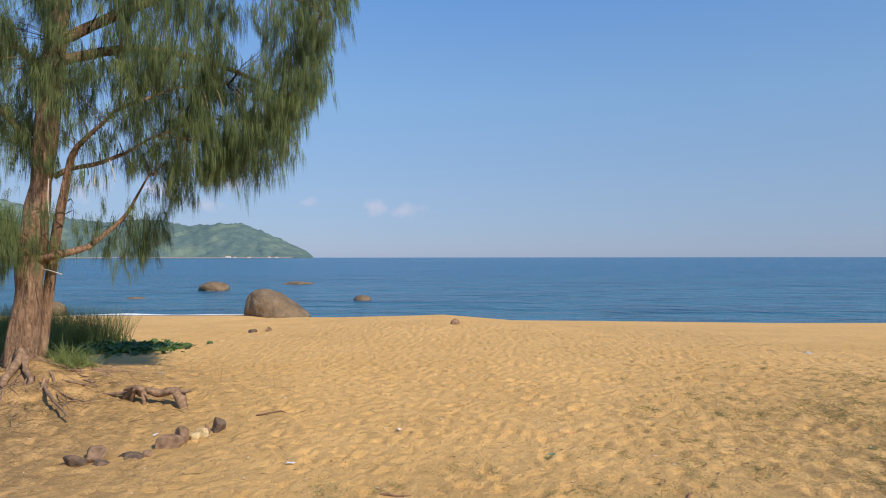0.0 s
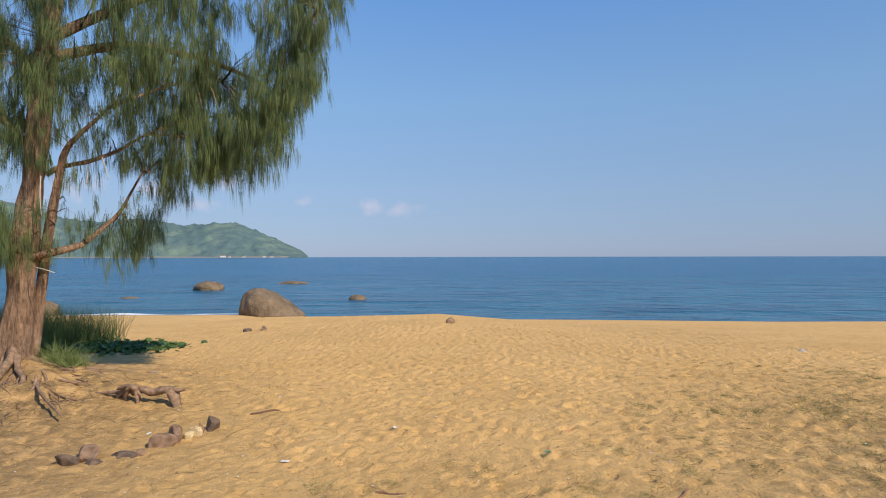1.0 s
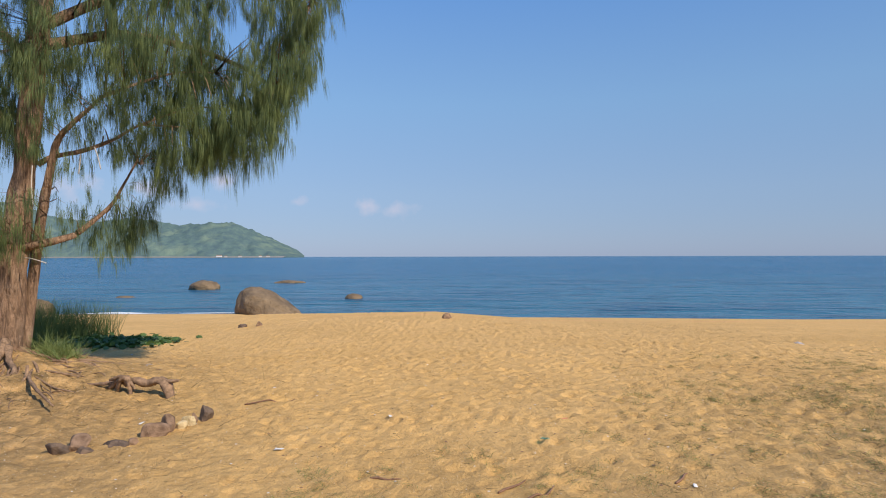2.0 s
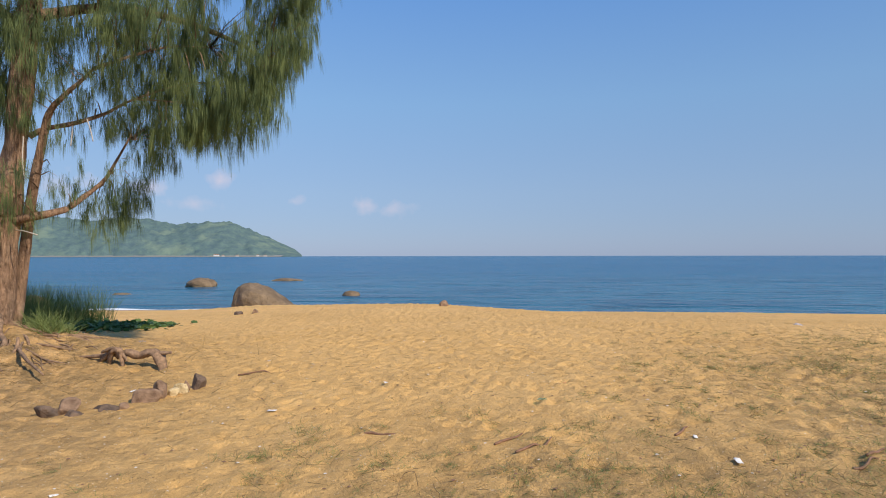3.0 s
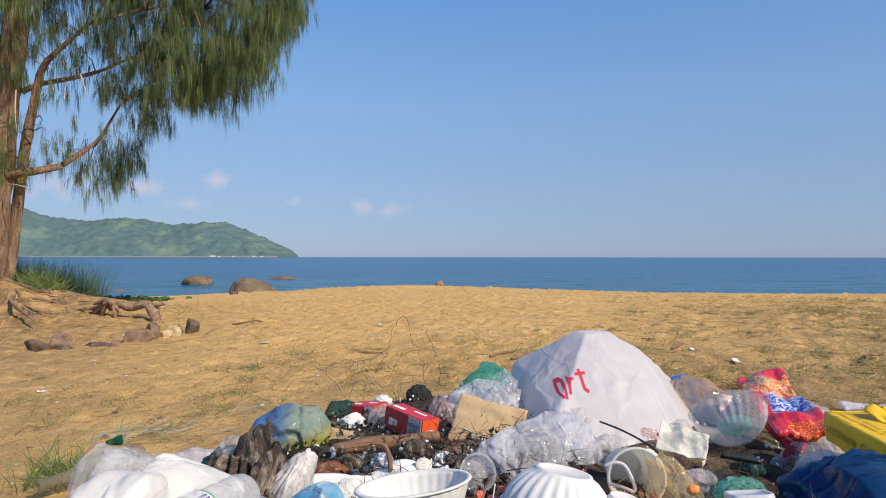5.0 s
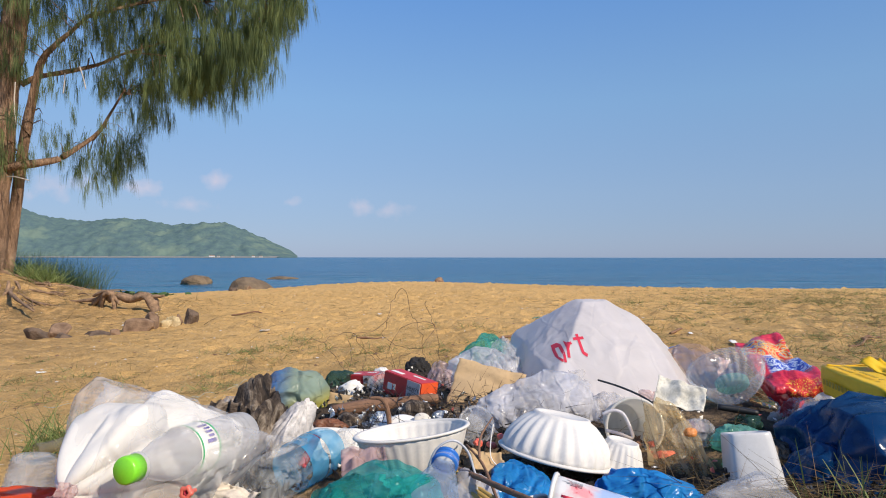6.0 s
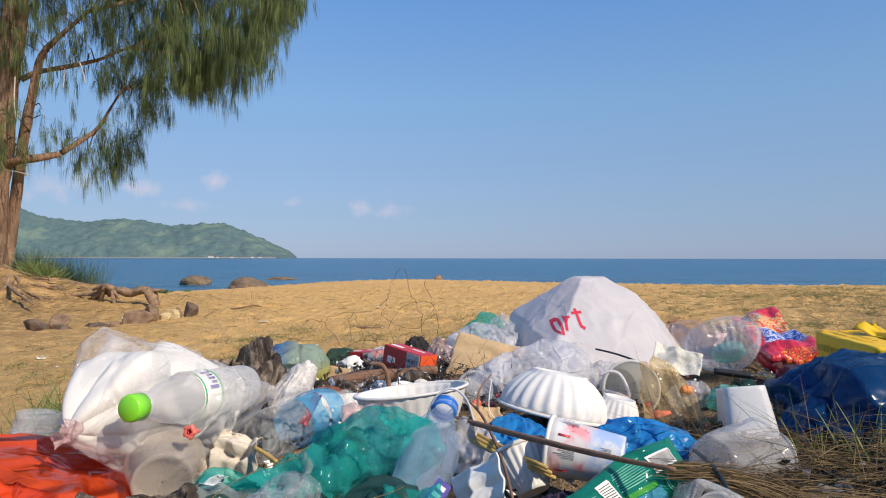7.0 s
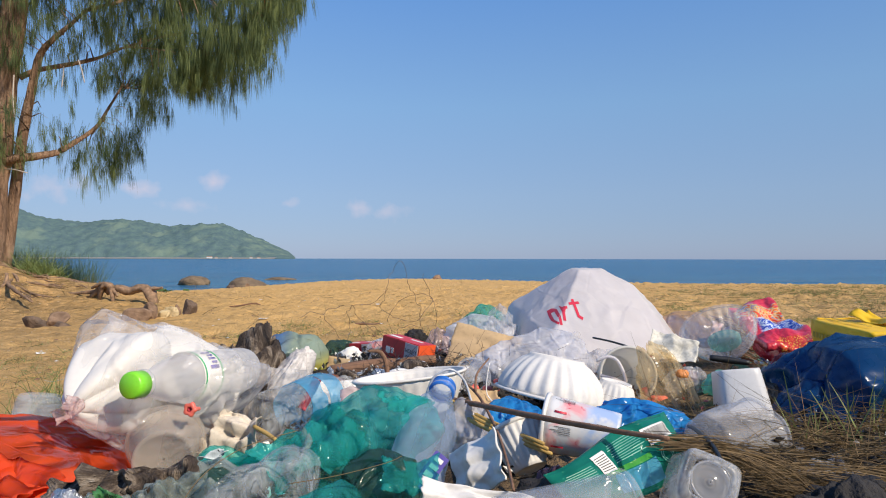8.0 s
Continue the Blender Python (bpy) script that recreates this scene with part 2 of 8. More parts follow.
SAND, WATER, BARK, HILL = m_sand(), m_water(), m_bark(), m_hill()
NEEDLE = m_leaf("casuarina_needles", (0.038, 0.078, 0.044), (0.235, 0.285, 0.105), 0.7, (0.18, 0.25, 0.085), 0.38, 5.0)
GRASS = m_leaf("green_grass", (0.15, 0.21, 0.06), (0.31, 0.37, 0.14), 0.6, (0.16, 0.2, 0.05))
STRAW = m_leaf("dry_straw", (0.17, 0.115, 0.05), (0.40, 0.29, 0.14), 0.7, (0.2, 0.13, 0.05))
SHRUB = m_leaf("shore_shrub", (0.055, 0.095, 0.035), (0.14, 0.19, 0.07))
ROCK = m_rock("weathered_granite", (0.13, 0.095, 0.062), (0.24, 0.175, 0.11), 0.9)
STONE_DARK = m_rock("dark_stone", (0.10, 0.075, 0.06), (0.20, 0.14, 0.10), 9)
STONE_RED = m_rock("reddish_stone", (0.15, 0.092, 0.058), (0.36, 0.24, 0.155), 12)
STONE_PALE = m_rock("pale_stone", (0.5, 0.38, 0.2), (0.62, 0.5, 0.3), 9)
FOAM_SEA = m_plain("sea_foam", (0.85, 0.88, 0.9), 0.6, 0.1, 2)
ROOT = m_plain("bare_root_wood", (0.32, 0.205, 0.125), 0.9, 0.5, 24, 0.9, 0.012)
STRAND = m_plain("far_strand_sand", (0.30, 0.28, 0.25), 0.9, 0.1, 0.05)
PLASTER = m_plain("white_plaster", (0.8, 0.78, 0.75), 0.8, 0.1, 0.2)


# ---- builders ----
def mesh_of(name, verts, faces, mat=None, smooth=True):
    me = bpy.data.meshes.new(name)
    me.from_pydata([tuple(v) for v in verts], [], faces)
    if mat:
        me.materials.append(mat)
    if smooth:
        me.polygons.foreach_set("use_smooth", [True] * len(me.polygons))
    me.update()
    return me


def done(bm, name, mat=None, smooth=True):
    me = bpy.data.meshes.new(name)
    bmesh.ops.recalc_face_normals(bm, faces=bm.faces)
    bm.to_mesh(me)
    bm.free()
    if mat:
        me.materials.append(mat)
    if smooth:
        me.polygons.foreach_set("use_smooth", [True] * len(me.polygons))
    return me


def thing(name, label, category, m=None, data=None, group="", kind=""):
    ob = new(name, data)
    if m is not None:
        ob.matrix_basis = m
    return tagged(ob, label, category, group, kind)


def part(name, me, parent, m=None, label=""):
    ob = new(name, me)
    ob.parent = parent
    if m is not None:
        ob.matrix_basis = m
    return tagged(ob, label) if label else ob


def along(p, d, spin=0.0):
    """A pose at p whose z axis points along d."""
    return Matrix.Translation(p) @ Vector(d).to_track_quat("Z", "Y").to_matrix().to_4x4() @ pose(0, 0, 0, 0, 0, spin)


def tube(name, pts, radii, mat, seg=8, rough=0.0, smooth_steps=4):
    """A round, tapering, slightly knobbly stem through the points."""
    P = [Vector(p) for p in pts]
    path, rad = [], []
    for i in range(len(P) - 1):
        a, b, c, d = P[max(i - 1, 0)], P[i], P[i + 1], P[min(i + 2, len(P) - 1)]
        for s in range(smooth_steps):
            t = s / smooth_steps
            path.append(0.5 * (2 * b + (c - a) * t + (2 * a - 5 * b + 4 * c - d) * t * t + (3 * b - a - 3 * c + d) * t ** 3))
            rad.append(radii[i] * (1 - t) + radii[i + 1] * t)
    path.append(P[-1])
    rad.append(radii[-1])
    verts, faces = [], []
    up = Vector((0.31, 0.83, 0.46))
    for i, p in enumerate(path):
        d = (path[min(i + 1, len(path) - 1)] - path[max(i - 1, 0)]).normalized()
        u = d.cross(up).normalized()
        v = d.cross(u)
        for k in range(seg):
            w = u * math.cos(2 * math.pi * k / seg) + v * math.sin(2 * math.pi * k / seg)
            r = rad[i] * (1 + rough * noise.noise(p * 3 / max(rad[i] * 12, 0.05) + w * 1.7))
            verts.append(p + w * r)
    for i in range(len(path) - 1):
        for k in range(seg):
            a, b = i * seg + k, i * seg + (k + 1) % seg
            faces.append((a, b, b + seg, a + seg))
    faces.append(tuple(range(seg))[::-1])
    faces.append(tuple(len(path) * seg - seg + k for k in range(seg)))
    return mesh_of(name, verts, faces, mat)


def boulder(name, size, seed, mat, subdiv=4, flat=0.35, facets=0.25, cuts=(0.62, 0.9), lean=0.0, worn=1.0):
    """A weathered stone: a ball cut by planes and worn by noise at three scales, resting at z = 0."""
    rng = random.Random(seed)
    bm = bmesh.new()
    bmesh.ops.create_icosphere(bm, subdivisions=subdiv, radius=1)
    planes = [(Vector((rng.gauss(0, 1), rng.gauss(0, 1), rng.gauss(0, 0.7))).normalized(), rng.uniform(*cuts)) for _ in range(9)]
    off = Vector((seed * 3.1, seed * 1.7, seed))
    for v in bm.verts:
        d = v.co.normalized()
        r = 1.0
        for n, h in planes:
            c = d.dot(n)
            if c > 0.05:
                r = min(r, r * (1 - facets) + facets * h / c) if h / c < r else r
        r *= 1 + 0.16 * worn * noise.noise(d * 1.3 + off) + 0.06 * noise.noise(d * 4 + off) + 0.025 * noise.noise(d * 11 + off)
        co = d * r
        drop = 1 - lean * max(0.0, min(1.0, 0.5 + co.x * 0.6))
        v.co = (co.x * size[0], co.y * size[1], (max(co.z, -flat) + flat) * size[2] * drop)
    return done(bm, name, mat)


def strands(name, roots, ways, lengths, widths, mat, droop=0.5, steps=3, rng=None):
    """Many thin tapering blades in one mesh; ways bend towards the ground by droop."""
    n = len(roots)
    roots, ways = np.asarray(roots, float), np.asarray(ways, float)
    lengths, widths = np.asarray(lengths, float)[:, None], np.asarray(widths, float)[:, None]
    ways = ways / np.linalg.norm(ways, axis=1, keepdims=True)
    side = np.cross(ways, rng.normal(size=(n, 3)))
    side /= np.linalg.norm(side, axis=1, keepdims=True) + 1e-9
    rows, p, d = [], roots.copy(), ways.copy()
    down = np.array([0, 0, -1.0])
    for s in range(steps + 1):
        w = widths * (1 - 0.85 * s / steps)
        rows.append(np.stack([p - side * w / 2, p + side * w / 2], 1))
        d = d + down * droop / steps
        d /= np.linalg.norm(d, axis=1, keepdims=True)
        p = p + d * lengths / steps
    V = np.stack(rows, 1).reshape(n, -1, 3)
    k = 2 * (steps + 1)
    f = np.array([[2 * s, 2 * s + 1, 2 * s + 3, 2 * s + 2] for s in range(steps)])
    F = (f[None] + (np.arange(n) * k)[:, None, None]).reshape(-1, 4)
    me = bpy.data.meshes.new(name)
    me.vertices.add(n * k)
    me.vertices.foreach_set("co", V.reshape(-1))
    me.loops.add(F.size)
    me.loops.foreach_set("vertex_index", F.reshape(-1).astype(np.int32))
    me.polygons.add(len(F))
    me.polygons.foreach_set("loop_start", (np.arange(len(F)) * 4).astype(np.int32))
    me.materials.append(mat)
    me.update()
    me.validate()
    return me


# ---- ground ----
SEA_Z = -3.4


def sstep(a, b, v):
    t = np.clip((v - a) / (b - a), 0, 1)
    return t * t * (3 - 2 * t)


FAR_X, FAR_Z = (-20, -6.5, -2, 0, 2, 5, 8.5, 20), (-0.30, -0.24, -0.05, 0.03, 0.045, -0.09, -0.24, -0.5)


def steep(x):
    """How steeply the beach face falls to the sea."""
    return 0.085 + 0.055 * sstep(-15, -5, x)


def land(x, y):
    """The beach's height without its footprints: flat, then a rounded berm, then the face down to the sea."""
    x, y = np.asarray(x, float), np.asarray(y, float)
    near = 0.06 + 0.07 * np.tanh(x / 1.5)
    w = sstep(4, 10, y)
    z = near * (1 - w) + np.interp(x, FAR_X, FAR_Z) * w
    u, c = np.clip(y - 7.4, 0, None), steep(x)
    uc = c / 0.007
    z = z - np.where(u < uc, 0.0035 * u * u, 0.0035 * uc * uc + c * (u - uc))
    # towards the open beach the berm has a firmer edge, nearer on its farther side
    top = near * (1 - w) + np.interp(x, (0, 3.5, 8, 20), (0.03, 0.085, 0.05, -0.1)) * w
    u = y - np.interp(x, (-2, 0, 3.5), (12.0, 12.0, 8.4))
    drop = 0.036 * (np.sqrt(u * u + 1.2) + u)
    rest = sstep(-4, 0, x)
    z = z * (1 - rest) + (top - drop - 0.0006 * np.clip(u, 0, None) ** 2) * rest
    z = z + 0.34 * np.exp(-(((x + 4.3) / 1.15) ** 2 + ((y - 6.35) / 1.0) ** 2)) + 0.25 * sstep(-4.5, -7, x) * sstep(12, 7, y)
    z = z + 0.12 * np.exp(-((x + 5.4) / 2.2) ** 2) * sstep(15, 19, y) * sstep(30, 24, y)
    z = z - 0.05 * np.exp(-(((x + 2.3) / 1.2) ** 2 + ((y - 4.4) / 1.1) ** 2))
    z = z + 0.05 * np.exp(-(((x + 4.3) / 1.3) ** 2 + ((y - 5.9) / 1.0) ** 2)) * np.sin(7 * x + 2 * np.sin(5 * y)) * np.sin(6 * y + x)
    return np.maximum(z, -6.0)


def shore(x):
    """Where the beach meets the sea, ahead of the camera."""
    c = steep(x)
    uc = c / 0.007
    return 7.4 + uc + (np.interp(x, FAR_X, FAR_Z) - SEA_Z - 0.0035 * uc * uc) / c


def spread(a, b, dense, far, step):
    """Grid lines: even by step between a and b, then wider and wider to far on both sides."""
    mid = list(np.arange(a, b + step / 2, step))
    lo, hi, s = [a], [b], step
    while lo[-1] > dense[0]:
        s *= far
        lo.append(lo[-1] - s)
    s = step
    while hi[-1] < dense[1]:
        s *= far
        hi.append(hi[-1] + s)
    return np.array(lo[:0:-1] + mid + hi[1:])


GX = spread(-4.6, 5.6, (-260, 260), 1.045, 0.031)
GY = spread(1.6, 7.0, (-200, 95), 1.018, 0.031)
XX, YY = np.meshgrid(GX, GY)
ZZ = land(XX, YY)
rng = np.random.default_rng(7)
count = 62000
FX, FY = rng.uniform(-11, 17, count), rng.uniform(1.7, 20, count)
for fx, fy in zip(FX, FY):
    s = rng.uniform(0.5, 1.0)
    calm = 0.7 if fx < -1.2 - 0.1 * (fy - 3) and fy < 7 else 1.0
    if fy < 2.6:
        calm *= 0.5
    R = 0.26
    i0, i1 = np.searchsorted(GX, (fx - R, fx + R))
    j0, j1 = np.searchsorted(GY, (fy - R, fy + R))
    if i1 - i0 < 2 or j1 - j0 < 2:
        continue
    th = rng.uniform(0, math.pi)
    dx, dy = XX[j0:j1, i0:i1] - fx, YY[j0:j1, i0:i1] - fy
    u, v = (dx * math.cos(th) + dy * math.sin(th)) / (0.062 * s), (-dx * math.sin(th) + dy * math.cos(th)) / (0.042 * s)
    q = u * u + v * v
    ZZ[j0:j1, i0:i1] += calm * s * (-0.0165 * np.exp(-q) + 0.008 * np.exp(-(np.sqrt(q) - 1.55) ** 2 / 0.35))
ny, nx = XX.shape
idx = np.arange(nx * ny).reshape(ny, nx)
F = np.stack([idx[:-1, :-1], idx[:-1, 1:], idx[1:, 1:], idx[1:, :-1]], -1).reshape(-1, 4)
me = bpy.data.meshes.new("ground")
me.vertices.add(nx * ny)
me.vertices.foreach_set("co", np.stack([XX, YY, ZZ], -1).reshape(-1))
me.loops.add(F.size)
me.loops.foreach_set("vertex_index", F.reshape(-1).astype(np.int32))
me.polygons.add(len(F))
me.polygons.foreach_set("loop_start", (np.arange(len(F)) * 4).astype(np.int32))
me.polygons.foreach_set("use_smooth", [True] * len(F))
me.materials.append(SAND)
me.update()
tagged(new("ground", me), "golden beach sand trodden into soft footprints", "sand", kind="structure")


def gz(x, y):
    """The sand's height at a place, footprints included."""
    i, j = int(np.clip(np.searchsorted(GX, x), 1, nx - 1)), int(np.clip(np.searchsorted(GY, y), 1, ny - 1))
    return float(ZZ[j, i])


# ---- sea, headland and rocks ----
bm = bmesh.new()
bmesh.ops.create_grid(bm, x_segments=60, y_segments=60, size=1)
for v in bm.verts:
    v.co = (v.co.x * 7000, 14 + (v.co.y * 0.5 + 0.5) ** 2 * 4960, SEA_Z)
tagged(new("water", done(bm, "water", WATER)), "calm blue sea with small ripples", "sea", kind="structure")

# the last wash of a wave along the sand
verts, faces = [], []
for i in range(90):
    x = -34 + i * 0.33
    y0 = shore(x) + 0.5 + 0.8 * noise.noise((x * 0.25, 0, 3))
    w = max(0.02, 0.16 + 0.5 * noise.noise((x * 0.21, 1, 5)))
    verts += [(x, y0, SEA_Z + 0.004), (x, y0 + w, SEA_Z + 0.006 + 0.22 * w), (x, y0 + 2 * w, SEA_Z + 0.004)]
for i in range(89):
    for k in (0, 1):
        faces.append((3 * i + k, 3 * i + 3 + k, 3 * i + 4 + k, 3 * i + 1 + k))
tagged(new("wave", mesh_of("wave", verts, faces, FOAM_SEA)), "thin white line of a wave breaking on the sand", "wave", kind="stuff")


def ridge(bearing):
    """The headland's skyline height in metres by bearing (side over ahead) at 2600 m."""
    k = [(-1.6, 360), (-1.0, 330), (-0.80, 265), (-0.725, 240), (-0.66, 205), (-0.6, 160), (-0.56, 148), (-0.50, 160), (-0.46, 150), (-0.42, 134),
         (-0.37, 154), (-0.33, 144), (-0.29, 104), (-0.255, 68), (-0.225, 30), (-0.213, 6)]
    return float(np.interp(bearing, [a for a, _ in k], [b for _, b in k]))


verts, faces = [], []
NU, NV = 260, 40
for i in range(NU):
    b = -1.6 + (1.6 - 0.213) * (i / (NU - 1)) ** 0.75
    for j in range(NV):
        s = j / (NV - 1)
        top = ridge(b)
        dist = 2450 + 700 * s
        prof = math.sin(min(s * 1.25, 1.0) * math.pi / 2) ** 0.8 if s < 0.8 else 1 - (s - 0.8) * 2
        x, y = b * 2600 * (dist / 2600), dist
        lump = noise.fractal((x * 0.004, y * 0.004, 2.2), 1.0, 2.0, 5)
        wood = noise.fractal((x * 0.03, y * 0.03, 7.7), 0.9, 2.0, 4)
        z = top * prof * (1 + 0.10 * lump) * dist / 2600 + wood * min(11.0, top * 0.10) - 4 * (1 - min(1, s * 8))
        verts.append((x, y, max(z, -4.0) + SEA_Z + 1.0))
for i in range(NU - 1):
    for j in range(NV - 1):
        a = i * NV + j
        faces.append((a, a + NV, a + NV + 1, a + 1))
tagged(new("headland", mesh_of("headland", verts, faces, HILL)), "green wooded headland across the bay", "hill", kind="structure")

# pale strand and tiny buildings at the headland's foot
verts = [(-4200 + i * 60, 2435, SEA_Z + h) for i in range(61) for h in (0, 3)]
faces = [(2 * i, 2 * i + 2, 2 * i + 3, 2 * i + 1) for i in range(60)]
verts += [(x, y + 40, z + 3) for x, y, z in verts]
faces += [(2 * i + 1, 2 * i + 3, 2 * i + 3 + 122, 2 * i + 1 + 122) for i in range(60)]
tagged(new("far_strand", mesh_of("far_strand", verts, faces, STRAND, False)), "pale strip of beach under the headland", "beach", kind="structure")


def house(x, w, h):
    e = thing("house", "tiny white house at the foot of the headland", "house", pose(x, 2425, SEA_Z + 2), group="far houses")
    bm = bmesh.new()
    bmesh.ops.create_cube(bm, size=1, matrix=Matrix.LocRotScale((0, 0, h / 2), None, (w, 8, h)))
    part("wall", done(bm, "wall", PLASTER, False), e)
    bm = bmesh.new()
    for sx in (-1, 1):
        for sy in (-1, 1):
            bm.verts.new((sx * w / 2 * 1.05, sy * 4.4, h))
    a, b = bm.verts.new((-w / 2, 0, h + 3)), bm.verts.new((w / 2, 0, h + 3))
    v = list(bm.verts)
    for f in ((v[0], v[2], b, a), (v[1], v[3], b, a), (v[0], v[1], a), (v[2], v[3], b), (v[0], v[1], v[3], v[2])):
        bm.faces.new(f)
    part("roof", done(bm, "roof", STONE_RED, False), e)


for x, w, h in [(-852, 20, 6), (-826, 9, 3), (-770, 12, 3), (-690, 9, 4), (-660, 12, 3)]:
    house(x, w, h)

for label, x, y, size, seed, turn in [
        ("large rounded granite boulder on the beach slope", -12.6, 47.0, (2.45, 2.4, 2.42), 4, 0),
        ("rounded granite rock standing in the sea", -33.0, 88.0, (2.1, 2.0, 1.15), 5, 0),
        ("low flat rock awash in the sea", -25.5, 108.0, (2.6, 2.0, 0.55), 8, 10),
        ("small low rock awash in the sea", -9.0, 68.0, (1.05, 1.0, 0.55), 11, 0),
        ("brown rock behind the shore grass", -31.5, 49.0, (1.2, 1.1, 1.0), 17, 30),
        ("low dark rock barely above the sea", -35.6, 71.0, (1.3, 1.2, 0.3), 14, 0)]:
    z = max(float(land(x, y)), SEA_Z) - 0.25 + (0.12 if y < 50 else 0)
    thing("sea_rock", label, "rock", pose(x, y, z, 0, 0, turn), boulder("sea_rock", size, seed, ROCK, 5, 0.35, 0.3, (0.75, 0.98), 0.75 if y < 48 else 0.0))

for x, y, size, seed, mat, label in [
        (-2.44, 4.28, (0.135, 0.10, 0.085), 21, STONE_RED, "brown slab of stone half sunk in the sand"),
        (-2.53, 4.20, (0.085, 0.06, 0.07), 221, STONE_DARK, "dark wedge of stone against the brown slab"),
        (-2.36, 4.22, (0.085, 0.05, 0.045), 222, STONE_DARK, "low dark stone beside the brown slab"),
        (-2.22, 4.36, (0.10, 0.07, 0.055), 22, STONE_DARK, "small grey stone with a pale top on the sand"),
        (-2.05, 4.58, (0.145, 0.085, 0.075), 23, STONE_RED, "long reddish brown stone leaning on the next"),
        (-1.99, 4.68, (0.085, 0.07, 0.10), 224, STONE_RED, "upright reddish stone with a weathered face"),
        (-1.915, 4.74, (0.062, 0.05, 0.05), 24, STONE_PALE, "pale sandy stone on the sand"),
        (-1.90, 4.82, (0.06, 0.05, 0.075), 225, STONE_PALE, "whitish stone between the brown ones"),
        (-1.87, 4.86, (0.04, 0.04, 0.07), 25, STONE_RED, "small reddish stone on the sand"),
        (-1.81, 4.93, (0.068, 0.06, 0.125), 26, STONE_DARK, "upright dark pointed stone on the sand"),
        (-2.12, 4.40, (0.05, 0.04, 0.03), 227, STONE_RED, "flat little stone in front of the slab"),
        (-4.05, 13.0, (0.11, 0.1, 0.07), 27, STONE_DARK, "small stone on the beach crest"),
        (-3.75, 13.2, (0.12, 0.1, 0.09), 28, STONE_RED, "small brown stone on the beach crest"),
        (0.28, 13.0, (0.15, 0.12, 0.10), 29, STONE_RED, "lone brown stone on the beach crest")]:
    thing("stone", label, "stone", pose(x, y, gz(x, y) - size[2] * 0.25, 0, 0, seed * 40 if size[0] < 0.2 else 16), boulder("stone", size, seed, mat, 4, 0.5, 1.0, (0.4, 0.78), 0.0, 0.3))


# ---- the casuarina ----
TREE = Vector((-4.28, 6.3, gz(-4.28, 6.3) - 0.05))
LEFT = Vector((0.05, 0, 0))
tree = thing("casuarina_tree", "tall she-oak tree with drooping green needles on a rooted sand mound", "tree", Matrix.Translation(TREE))


def tw(x, y, z):
    """A world place in the tree's own measure."""
    return Vector((x, y, z)) - TREE - LEFT


